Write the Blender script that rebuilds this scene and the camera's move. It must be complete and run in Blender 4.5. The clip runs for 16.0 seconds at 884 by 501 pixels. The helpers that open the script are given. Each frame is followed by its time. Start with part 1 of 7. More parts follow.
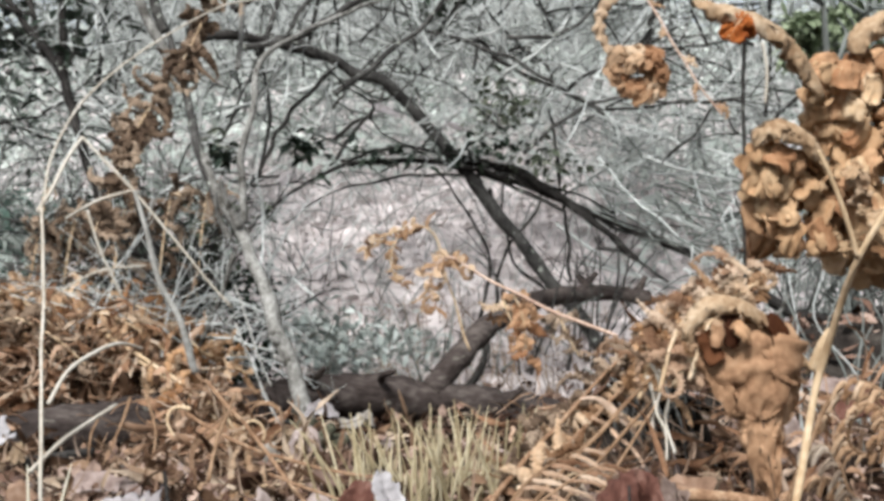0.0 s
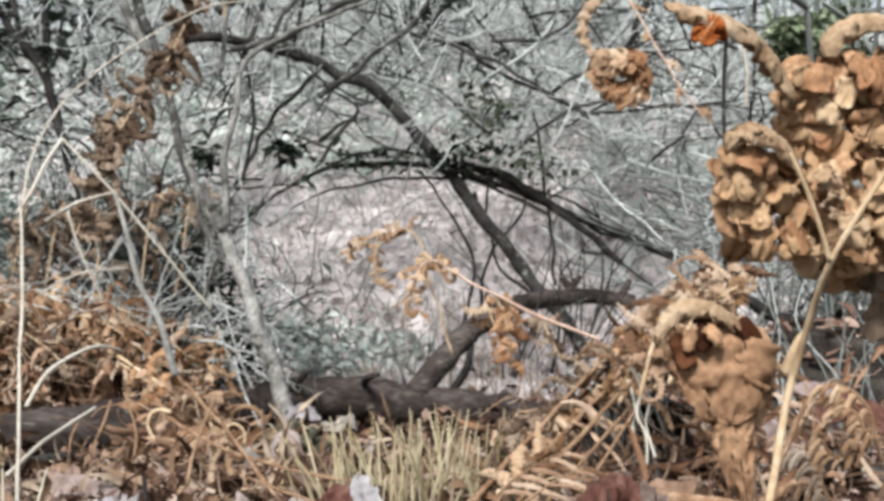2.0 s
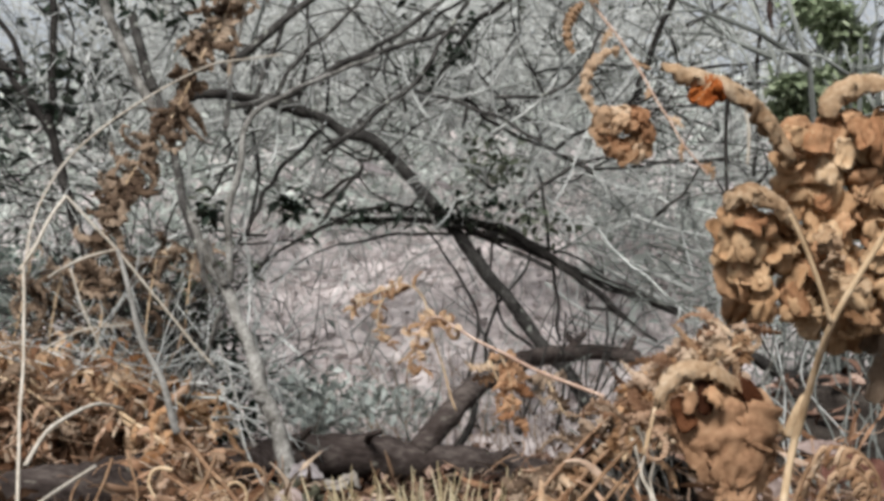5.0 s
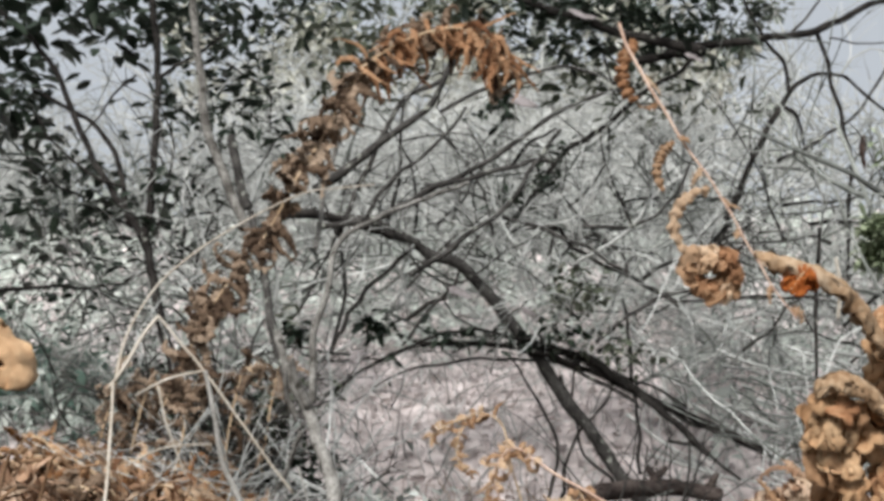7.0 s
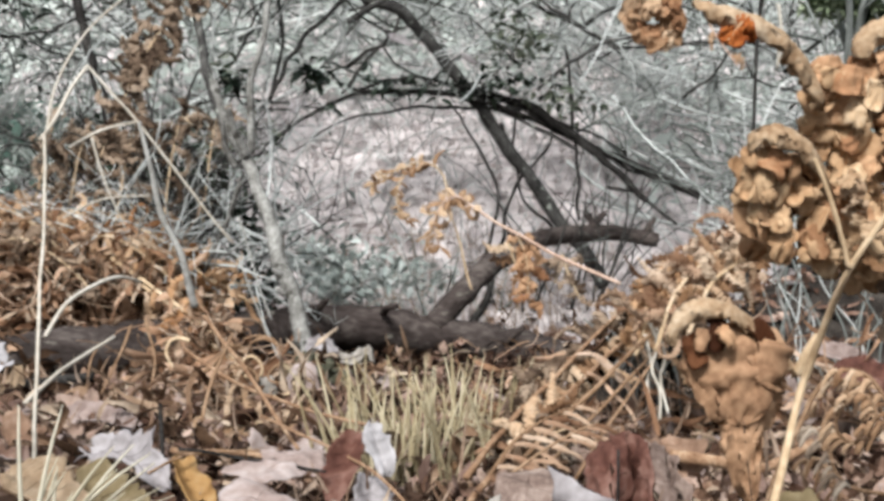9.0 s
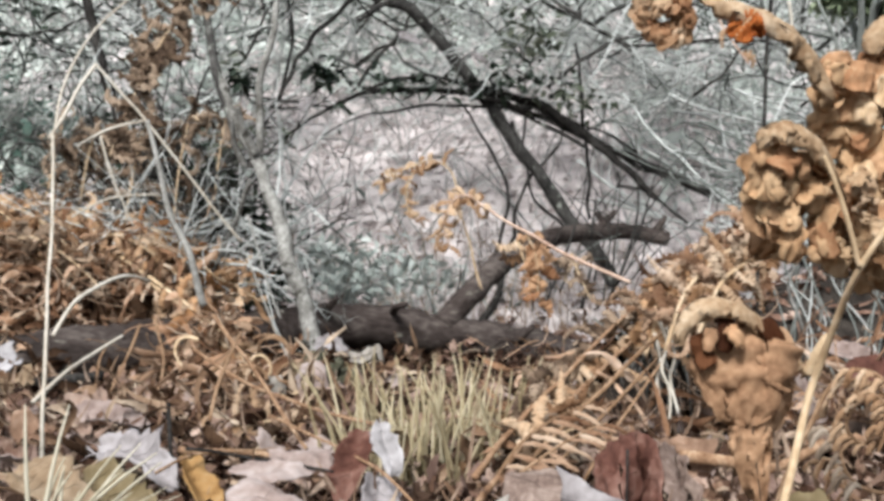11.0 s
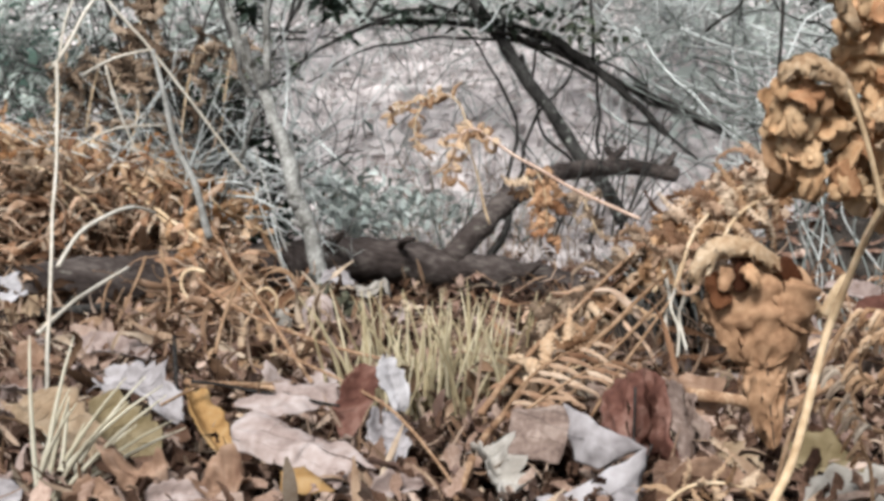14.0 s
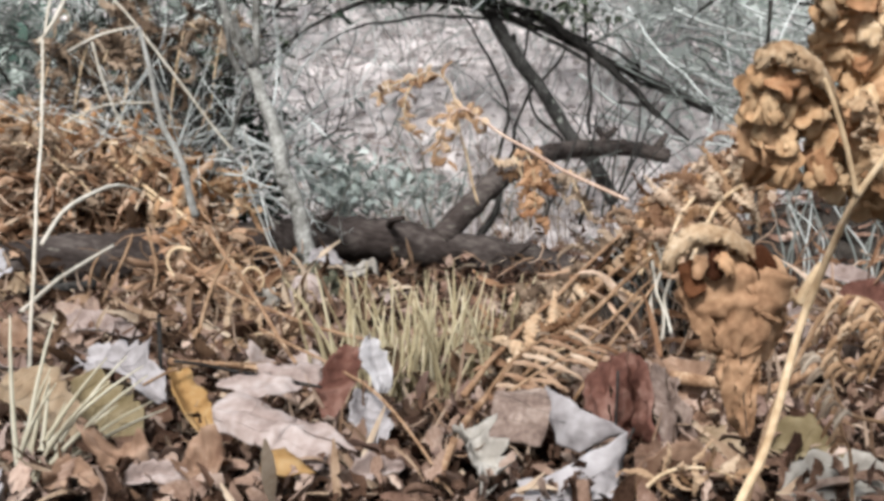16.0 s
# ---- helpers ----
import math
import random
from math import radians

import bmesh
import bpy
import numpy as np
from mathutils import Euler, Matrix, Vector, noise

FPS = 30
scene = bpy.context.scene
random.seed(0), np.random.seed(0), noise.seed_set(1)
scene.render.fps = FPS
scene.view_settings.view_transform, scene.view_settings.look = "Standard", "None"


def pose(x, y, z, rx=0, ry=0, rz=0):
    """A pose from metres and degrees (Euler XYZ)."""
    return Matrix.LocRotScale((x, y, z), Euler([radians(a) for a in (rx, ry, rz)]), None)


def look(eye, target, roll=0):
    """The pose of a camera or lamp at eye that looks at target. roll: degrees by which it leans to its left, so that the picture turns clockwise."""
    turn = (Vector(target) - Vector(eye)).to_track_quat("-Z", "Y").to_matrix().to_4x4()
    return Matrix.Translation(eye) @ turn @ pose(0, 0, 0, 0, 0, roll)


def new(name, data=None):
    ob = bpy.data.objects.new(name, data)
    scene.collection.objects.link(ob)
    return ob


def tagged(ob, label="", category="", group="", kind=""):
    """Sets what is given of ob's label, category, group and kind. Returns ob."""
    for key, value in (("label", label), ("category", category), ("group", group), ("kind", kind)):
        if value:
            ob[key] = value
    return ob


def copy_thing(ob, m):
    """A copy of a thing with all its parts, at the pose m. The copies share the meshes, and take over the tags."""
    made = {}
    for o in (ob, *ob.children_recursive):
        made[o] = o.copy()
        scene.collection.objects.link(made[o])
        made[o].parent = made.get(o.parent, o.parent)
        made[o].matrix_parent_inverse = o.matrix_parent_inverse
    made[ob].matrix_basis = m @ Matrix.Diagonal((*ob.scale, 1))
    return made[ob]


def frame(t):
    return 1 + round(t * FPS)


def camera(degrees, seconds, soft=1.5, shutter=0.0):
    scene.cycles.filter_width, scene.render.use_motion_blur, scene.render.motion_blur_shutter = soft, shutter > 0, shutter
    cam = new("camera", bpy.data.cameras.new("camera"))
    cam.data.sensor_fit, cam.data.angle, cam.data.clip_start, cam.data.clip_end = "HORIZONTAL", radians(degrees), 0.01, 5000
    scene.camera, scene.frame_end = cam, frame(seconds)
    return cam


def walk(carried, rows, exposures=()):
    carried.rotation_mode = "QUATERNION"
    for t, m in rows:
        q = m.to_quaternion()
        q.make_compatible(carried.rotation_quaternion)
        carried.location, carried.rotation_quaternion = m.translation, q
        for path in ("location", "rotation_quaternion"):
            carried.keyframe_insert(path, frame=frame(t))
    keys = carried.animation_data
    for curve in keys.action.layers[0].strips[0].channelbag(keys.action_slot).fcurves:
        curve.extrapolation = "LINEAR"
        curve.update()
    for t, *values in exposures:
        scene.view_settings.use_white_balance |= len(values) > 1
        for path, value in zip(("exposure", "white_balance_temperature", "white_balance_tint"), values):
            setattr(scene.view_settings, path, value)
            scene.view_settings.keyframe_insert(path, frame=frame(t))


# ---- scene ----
cam = camera(38, 16.0, soft=3.7)
walk(cam, [
    (0, look((-0.0206, -0.0375, 0.2673), (0.0421, 2.9614, 0.3234), -2.80)),
    (0.5, look((-0.0190, -0.0335, 0.2685), (0.0476, 2.9652, 0.3256), -2.78)),
    (1, look((-0.0156, -0.0300, 0.2680), (0.0731, 2.9684, 0.3109), -2.65)),
    (1.5, look((-0.0125, -0.0302, 0.2687), (0.0857, 2.9677, 0.3264), -2.76)),
    (2, look((-0.0127, -0.0335, 0.2668), (0.0802, 2.9644, 0.3291), -2.66)),
    (2.5, look((-0.0137, -0.0392, 0.2651), (0.0535, 2.9592, 0.3353), -2.51)),
    (3, look((-0.0176, -0.0405, 0.2671), (0.0681, 2.9563, 0.3753), -2.44)),
    (3.5, look((-0.0101, -0.0487, 0.2662), (0.0703, 2.9440, 0.4597), -2.65)),
    (3.7, look((-0.0092, -0.0472, 0.2666), (0.0765, 2.9451, 0.4642), -2.67)),
    (5.8, look((-0.0081, -0.0245, 0.2757), (0.0767, 2.9684, 0.4623), -2.70)),
    (6, look((-0.0055, -0.0283, 0.2784), (0.0304, 2.9628, 0.5065), -2.44)),
    (6.5, look((-0.0137, -0.0344, 0.2895), (-0.0672, 2.9411, 0.6685), -0.48)),
    (7, look((-0.0123, -0.0421, 0.2964), (-0.1127, 2.9208, 0.7562), 0.04)),
    (7.5, look((-0.0096, -0.0355, 0.3011), (-0.1996, 2.9334, 0.6879), -0.00)),
    (8, look((-0.0073, -0.0338, 0.2974), (-0.1648, 2.9619, 0.3223), -0.29)),
    (8.5, look((-0.0051, -0.0300, 0.2978), (-0.0698, 2.9659, 0.1534), -0.46)),
    (9, look((-0.0058, -0.0265, 0.3008), (0.0224, 2.9707, 0.1727), -0.44)),
    (11.5, look((0.0002, -0.0187, 0.3003), (-0.0180, 2.9782, 0.1666), -0.60)),
    (12, look((0.0031, -0.0181, 0.2992), (-0.0358, 2.9785, 0.1630), -0.70)),
    (12.5, look((-0.0009, -0.0193, 0.3004), (-0.0419, 2.9774, 0.1668), -0.62)),
    (13, look((-0.0056, -0.0119, 0.3005), (-0.0120, 2.9809, 0.0920), -0.20)),
    (13.5, look((-0.0003, -0.0083, 0.2980), (-0.0405, 2.9788, 0.0229), -0.22)),
    (14, look((-0.0038, -0.0038, 0.2998), (-0.0186, 2.9826, 0.0156), 0.06)),
    (14.5, look((0.0000, 0.0000, 0.3000), (0.0000, 2.9836, -0.0136), 0.00)),
    (15, look((0.0008, 0.0014, 0.3006), (0.0433, 2.9836, -0.0237), 0.15)),
    (15.5, look((0.0058, 0.0028, 0.2994), (0.0933, 2.9789, -0.0686), 0.61)),
    (16, look((0.0059, 0.0010, 0.3030), (0.0061, 2.9823, -0.0321), 0.54)),
], exposures=[(0, 0.23, 6500, 10), (2.6, 0.22, 6500, 10), (3.4, -0.08, 6580, 11), (3.8, -0.13, 6720, 12), (6, -0.15, 6720, 12), (7, -0.08, 6720, 12), (7.6, -0.02, 6720, 12), (8.1, 0.11, 6680, 12), (8.6, 0.24, 6500, 10), (12, 0.24, 6500, 10), (14, 0.22, 6500, 10), (16, 0.22, 6500, 10)])

# ---- light ----
world = bpy.data.worlds.new("overcast_sky")
scene.world = world
world.use_nodes = True
wn = world.node_tree
sky = wn.nodes.new("ShaderNodeTexSky")
sky.sky_type, sky.sun_disc = "NISHITA", False
sky.sun_elevation, sky.sun_rotation = radians(44), radians(197)
sky.air_density, sky.dust_density, sky.ozone_density = 1.0, 6.0, 1.0
hazy = wn.nodes.new("ShaderNodeMixRGB")
hazy.inputs["Fac"].default_value = 0.75
hazy.inputs["Color2"].default_value = (7.9, 8.65, 9.35, 1)
wn.links.new(sky.outputs["Color"], hazy.inputs["Color1"])
wn.links.new(hazy.outputs["Color"], wn.nodes["Background"].inputs["Color"])
wn.nodes["Background"].inputs["Strength"].default_value = 0.085
sun = new("sun", bpy.data.lights.new("sun", "SUN"))
sun.data.energy, sun.data.angle, sun.data.color = 5.0, radians(16), (1.0, 1.0, 0.995)
sun.matrix_world = look((-2.4, -5.4, 8), (0, 2.5, 0))

# ---- materials ----


def material(name, colours, rough=0.8, scale=30.0, bump=0.3, vary=None, thin=0.0, spots=None, stretch=(1, 1, 1), distance=0.002, spread=0.62):
    """Colours from dark to light along two scales of noise; vary: 'island' or 'object' shifts each piece; thin: light passing through."""
    m = bpy.data.materials.new(name)
    m.use_nodes = True
    nt = m.node_tree
    n, link = nt.nodes, nt.links.new
    b = n["Principled BSDF"]
    b.inputs["Roughness"].default_value = rough
    b.inputs["Specular IOR Level"].default_value = 0.25 if rough < 0.6 else 0.07
    co = n.new("ShaderNodeTexCoord")
    mp = n.new("ShaderNodeMapping")
    mp.inputs["Scale"].default_value = stretch
    link(co.outputs["Object"], mp.inputs["Vector"])
    fine, broad = n.new("ShaderNodeTexNoise"), n.new("ShaderNodeTexNoise")
    fine.inputs["Scale"].default_value, fine.inputs["Detail"].default_value = scale * 6, 5
    broad.inputs["Scale"].default_value, broad.inputs["Detail"].default_value = scale, 3
    for q in (fine, broad):
        link(mp.outputs["Vector"], q.inputs["Vector"])
    add = n.new("ShaderNodeMath")
    add.operation = "MULTIPLY_ADD"
    link(fine.outputs["Fac"], add.inputs[0])
    add.inputs[1].default_value = 0.45
    half = n.new("ShaderNodeMath")
    half.operation = "MULTIPLY"
    link(broad.outputs["Fac"], half.inputs[0])
    half.inputs[1].default_value = 0.55
    link(half.outputs[0], add.inputs[2])
    value = add.outputs[0]
    if vary:
        pick = n.new("ShaderNodeNewGeometry") if vary == "island" else n.new("ShaderNodeObjectInfo")
        shift = n.new("ShaderNodeMath")
        shift.operation = "MULTIPLY_ADD"
        link(pick.outputs["Random Per Island" if vary == "island" else "Random"], shift.inputs[0])
        shift.inputs[1].default_value = spread
        less = n.new("ShaderNodeMath")
        less.operation = "MULTIPLY_ADD"
        link(value, less.inputs[0])
        less.inputs[1].default_value, less.inputs[2].default_value = 0.8, 0.1 - spread / 2
        link(less.outputs[0], shift.inputs[2])
        value = shift.outputs[0]
    ramp = n.new("ShaderNodeValToRGB")
    e = ramp.color_ramp.elements
    lo, hi = (0.12, 0.88) if vary else (0.33, 0.67)
    for k, c in enumerate(colours):
        at = lo + (hi - lo) * k / max(1, len(colours) - 1)
        el = e[k] if k < 2 else e.new(at)
        el.position, el.color = at, (*c, 1)
    link(value, ramp.inputs["Fac"])
    colour = ramp.outputs["Color"]
    if spots:
        sp = n.new("ShaderNodeTexNoise")
        sp.inputs["Scale"].default_value, sp.inputs["Detail"].default_value = spots[1], 4
        link(mp.outputs["Vector"], sp.inputs["Vector"])
        cut = n.new("ShaderNodeValToRGB")
        cut.color_ramp.elements[0].position, cut.color_ramp.elements[1].position = spots[2], spots[2] + 0.06
        link(sp.outputs["Fac"], cut.inputs["Fac"])
        mix = n.new("ShaderNodeMixRGB")
        link(cut.outputs["Color"], mix.inputs["Fac"])
        link(colour, mix.inputs["Color1"])
        mix.inputs["Color2"].default_value = (*spots[0], 1)
        colour = mix.outputs["Color"]
    link(colour, b.inputs["Base Color"])
    bp = n.new("ShaderNodeBump")
    bp.inputs["Strength"].default_value, bp.inputs["Distance"].default_value = bump, distance
    link(add.outputs[0], bp.inputs["Height"])
    link(bp.outputs["Normal"], b.inputs["Normal"])
    if thin:
        tr, mx = n.new("ShaderNodeBsdfTranslucent"), n.new("ShaderNodeMixShader")
        link(colour, tr.inputs["Color"])
        mx.inputs["Fac"].default_value = thin
        link(b.outputs["BSDF"], mx.inputs[1])
        link(tr.outputs["BSDF"], mx.inputs[2])
        link(mx.outputs["Shader"], n["Material Output"].inputs["Surface"])
    return m


# near-black low tones here put the shade of gaps between leaves into colour
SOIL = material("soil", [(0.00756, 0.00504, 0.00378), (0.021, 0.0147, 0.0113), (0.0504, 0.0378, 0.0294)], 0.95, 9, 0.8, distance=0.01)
LITTER = material("leaf_litter", [(0.01032, 0.005306, 0.003595), (0.043, 0.02202, 0.01436), (0.1634, 0.09804, 0.07198), (0.43, 0.3225, 0.264)], 0.85, 40, 0.3, "island", 0.04)
SHADELITTER = material("gap_shade_litter", [(0.005, 0.0028, 0.002), (0.016, 0.009, 0.006), (0.042, 0.024, 0.017), (0.1, 0.064, 0.046)], 0.85, 40, 0.3, "island", 0.02)
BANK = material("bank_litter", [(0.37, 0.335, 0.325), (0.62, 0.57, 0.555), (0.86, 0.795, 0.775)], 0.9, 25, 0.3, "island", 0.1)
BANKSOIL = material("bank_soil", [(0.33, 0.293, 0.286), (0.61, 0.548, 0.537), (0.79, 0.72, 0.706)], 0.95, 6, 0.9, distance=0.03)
BARK = material("grey_bark", [(0.0198, 0.0192, 0.0184), (0.0495, 0.0475, 0.0448), (0.11, 0.1073, 0.1012)], 0.9, 22, 0.9, spots=((0.3, 0.315, 0.28), 45, 0.62), stretch=(1, 1, 1), distance=0.004)
LOGBARK = material("damp_log_bark", [(0.0184, 0.0138, 0.0122), (0.0483, 0.0384, 0.0348), (0.1092, 0.0924, 0.083)], 0.85, 18, 1.0, spots=((0.2, 0.19, 0.16), 30, 0.67), stretch=(0.4, 1, 1), distance=0.006)
PALEBARK = material("pale_bark", [(0.06, 0.056, 0.05), (0.17, 0.165, 0.152), (0.37, 0.368, 0.345)], 0.85, 26, 0.9, spots=((0.05, 0.047, 0.04), 38, 0.6), distance=0.003)
TWIG = material("twig_bark", [(0.055, 0.06, 0.055), (0.16, 0.174, 0.162), (0.35, 0.375, 0.35)], 0.9, 15, 0.3, "island")
DARKTWIG = material("dark_twig_bark", [(0.013, 0.0123, 0.0117), (0.0358, 0.0345, 0.0325), (0.0845, 0.0813, 0.0748)], 0.9, 15, 0.3, "island")
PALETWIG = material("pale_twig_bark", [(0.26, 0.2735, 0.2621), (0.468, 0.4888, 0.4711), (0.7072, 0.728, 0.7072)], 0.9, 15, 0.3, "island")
STRAW = material("dry_grass", [(0.36, 0.27, 0.15), (0.56, 0.46, 0.28), (0.74, 0.66, 0.47)], 0.7, 20, 0.2, "island", 0.15)
CREAM = material("cream_grass", [(0.3956, 0.3526, 0.2494), (0.516, 0.473, 0.3612), (0.6364, 0.602, 0.4902)], 0.7, 20, 0.2, "object", 0.2)
ASHBARK = material("ash_grey_stem", [(0.16, 0.155, 0.14), (0.3, 0.295, 0.275), (0.45, 0.445, 0.42)], 0.85, 30, 0.5)
STALK = material("bleached_stalk", [(0.3384, 0.2982, 0.2421), (0.47, 0.4301, 0.3632), (0.5922, 0.5621, 0.5001)], 0.7, 20, 0.3, None)
STIPE = material("bracken_stipe", [(0.3572, 0.2444, 0.141), (0.5264, 0.3948, 0.2538), (0.6768, 0.5546, 0.4042)], 0.6, 30, 0.3, None)
FROND = material("dead_bracken", [(0.1515, 0.0785, 0.0424), (0.3412, 0.2092, 0.121), (0.5123, 0.3557, 0.2296), (0.6452, 0.5122, 0.3753)], 0.75, 60, 0.35, "object", 0.25)
NEARFROND = material("withered_bracken", [(0.1678, 0.0803, 0.0381), (0.4145, 0.2475, 0.133), (0.5823, 0.4126, 0.2537), (0.7304, 0.608, 0.4496)], 0.75, 60, 0.6, "object", 0.15, spread=0.26)
REDFROND = material("russet_bracken", [(0.0423, 0.02726, 0.0188), (0.1269, 0.08742, 0.06016), (0.2491, 0.1833, 0.1316), (0.3854, 0.3055, 0.2303)], 0.8, 60, 0.35, "object", 0.1)
GREEN = material("evergreen_leaf", [(0.006, 0.0105, 0.00675), (0.018, 0.03, 0.0195), (0.0488, 0.0675, 0.0465)], 0.45, 30, 0.2, "island", 0.15)
GREYGREEN = material("grey_green_leaf", [(0.2, 0.235, 0.215), (0.42, 0.465, 0.435), (0.68, 0.72, 0.69)], 0.7, 30, 0.2, "island", 0.1)
# distance haze is mixed into the next two leaf colours
HAZELEAF = material("hazed_green_brush", [(0.2704, 0.312, 0.2808), (0.4784, 0.5252, 0.4836), (0.6656, 0.7072, 0.6656)], 0.9, 8, 0.3, "island", 0.15)
FARGREEN = material("hazed_far_foliage", [(0.09, 0.11, 0.09), (0.17, 0.2, 0.165), (0.27, 0.3, 0.26)], 0.9, 3, 0.3, "island")
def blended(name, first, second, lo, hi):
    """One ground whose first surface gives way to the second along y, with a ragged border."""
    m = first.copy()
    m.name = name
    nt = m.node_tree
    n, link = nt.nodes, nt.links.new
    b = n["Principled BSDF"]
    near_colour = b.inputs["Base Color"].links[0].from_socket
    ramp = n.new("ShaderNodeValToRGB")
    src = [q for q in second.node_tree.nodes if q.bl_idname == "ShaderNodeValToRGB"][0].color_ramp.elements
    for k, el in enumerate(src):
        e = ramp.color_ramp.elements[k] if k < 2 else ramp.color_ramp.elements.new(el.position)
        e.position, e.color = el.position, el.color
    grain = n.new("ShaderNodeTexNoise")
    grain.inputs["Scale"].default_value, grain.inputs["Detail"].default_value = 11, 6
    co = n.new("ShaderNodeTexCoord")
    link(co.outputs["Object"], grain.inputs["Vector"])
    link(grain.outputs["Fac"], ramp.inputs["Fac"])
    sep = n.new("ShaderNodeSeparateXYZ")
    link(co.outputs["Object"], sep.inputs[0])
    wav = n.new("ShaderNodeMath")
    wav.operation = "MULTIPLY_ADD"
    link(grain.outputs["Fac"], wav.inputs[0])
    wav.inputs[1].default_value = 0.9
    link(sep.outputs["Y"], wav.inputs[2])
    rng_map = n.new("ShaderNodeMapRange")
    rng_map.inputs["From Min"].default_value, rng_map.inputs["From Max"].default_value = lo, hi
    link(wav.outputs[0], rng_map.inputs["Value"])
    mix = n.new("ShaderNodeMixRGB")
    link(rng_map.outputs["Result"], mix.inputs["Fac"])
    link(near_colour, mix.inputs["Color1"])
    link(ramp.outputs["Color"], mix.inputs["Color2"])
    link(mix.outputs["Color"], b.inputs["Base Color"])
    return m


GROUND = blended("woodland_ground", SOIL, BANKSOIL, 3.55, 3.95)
SCRAP = material("bracken_scrap", [(0.0526, 0.0269, 0.0158), (0.1802, 0.1127, 0.0711), (0.3379, 0.2468, 0.1737), (0.488, 0.4042, 0.3158)], 0.8, 40, 0.3, "island", 0.04)
CRUMB = material("leaf_crumb", [(0.01832, 0.009202, 0.005504), (0.08772, 0.04936, 0.03302), (0.2339, 0.1548, 0.117), (0.4094, 0.3173, 0.2649)], 0.85, 60, 0.3, "island", 0.04)
STRIP = material("pale_strip", [(0.0547, 0.03001, 0.01823), (0.1479, 0.0903, 0.05753), (0.2511, 0.1746, 0.1247), (0.3397, 0.2597, 0.2021)], 0.85, 60, 0.3, "island", 0.05)
PINKSCRAP = material("pinkish_scrap", [(0.0639, 0.0375, 0.02915), (0.1548, 0.09976, 0.08041), (0.2451, 0.1772, 0.1505), (0.3302, 0.2649, 0.2382)], 0.85, 60, 0.3, "island", 0.05)
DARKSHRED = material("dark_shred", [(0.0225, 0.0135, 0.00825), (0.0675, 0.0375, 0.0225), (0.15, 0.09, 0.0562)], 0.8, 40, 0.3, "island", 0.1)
RUSTSHRED = material("rusty_shred", [(0.0826, 0.0385, 0.0212), (0.2293, 0.1271, 0.0741), (0.3946, 0.2552, 0.1674), (0.5689, 0.4431, 0.3494)], 0.8, 40, 0.3, "island", 0.1)
# beige-grey, with the haze over the far trees painted in
PALELEAF = material("hazed_dry_foliage", [(0.34, 0.35, 0.3), (0.52, 0.53, 0.46), (0.68, 0.69, 0.61)], 0.9, 5, 0.3, "island", 0.2)
MIDGREEN = material("conifer_green", [(0.13, 0.165, 0.1), (0.26, 0.315, 0.2), (0.42, 0.475, 0.34)], 0.8, 5, 0.3, "island", 0.2)
MIXGREEN = material("dull_green_leaf", [(0.03, 0.04, 0.025), (0.09, 0.105, 0.075), (0.22, 0.235, 0.18)], 0.6, 20, 0.2, "island", 0.2)
BUSHGREEN = material("blue_green_leaf", [(0.0438, 0.0743, 0.0609), (0.112, 0.176, 0.145), (0.25, 0.351, 0.304)], 0.7, 20, 0.2, "island", 0.2)
DARKBARK = material("dark_bark", [(0.0078, 0.00715, 0.0065), (0.0221, 0.0202, 0.0189), (0.0585, 0.0553, 0.0507)], 0.9, 24, 0.8, spots=((0.24, 0.25, 0.22), 40, 0.66), distance=0.004)
DARKLEAF = material("dark_dead_leaf", [(0.018, 0.0126, 0.0108), (0.045, 0.0315, 0.027), (0.09, 0.063, 0.054)], 0.8, 24, 0.5)
STRAWOB = material("straw_grass", [(0.2353, 0.1863, 0.1047), (0.4118, 0.348, 0.2195), (0.6275, 0.5637, 0.404)], 0.7, 20, 0.2, "object", 0.15)
TANFROND = material("tan_bracken", [(0.1737, 0.09288, 0.04644), (0.3165, 0.1978, 0.1161), (0.4506, 0.3173, 0.209), (0.5693, 0.4489, 0.3328)], 0.75, 60, 0.35, "object", 0.25)
GREYFROND = material("weathered_bracken", [(0.1345, 0.0949, 0.0659), (0.2421, 0.1845, 0.1381), (0.3497, 0.2855, 0.2215), (0.4304, 0.3621, 0.2938)], 0.8, 60, 0.35, "object", 0.2)
MUTEFROND = material("dull_tan_bracken", [(0.1032, 0.0516, 0.02838), (0.2494, 0.1462, 0.0903), (0.3956, 0.2709, 0.1849), (0.5504, 0.43, 0.3268)], 0.8, 60, 0.35, "object", 0.2)
RUSTFROND = material("rusty_bracken", [(0.1544, 0.0706, 0.0318), (0.3478, 0.1851, 0.0893), (0.5022, 0.3144, 0.1789), (0.6187, 0.4674, 0.3184)], 0.75, 60, 0.35, "object", 0.25)
RUSTLEAF = material("rust_leaf", [(0.16, 0.036, 0.012), (0.34, 0.1, 0.026), (0.48, 0.19, 0.06)], 0.7, 50, 0.3, None, 0.2)
PALEROLL = material("pale_rolled_bracken", [(0.2021, 0.1175, 0.0631), (0.3799, 0.2647, 0.1643), (0.5255, 0.4136, 0.2984)], 0.75, 60, 0.5, None, 0.1)
DEEPFROND = material("deep_brown_bracken", [(0.1216, 0.0508, 0.024), (0.3316, 0.1712, 0.0887), (0.4975, 0.3102, 0.1802), (0.6411, 0.4715, 0.3097)], 0.75, 60, 0.6, "object", 0.12, spread=0.3)
NOTCHSHADE = material("notch_shade_bracken", [(0.02, 0.007, 0.004), (0.06, 0.022, 0.01), (0.13, 0.055, 0.026)], 0.8, 60, 0.6, "object", 0.05, spread=0.4)
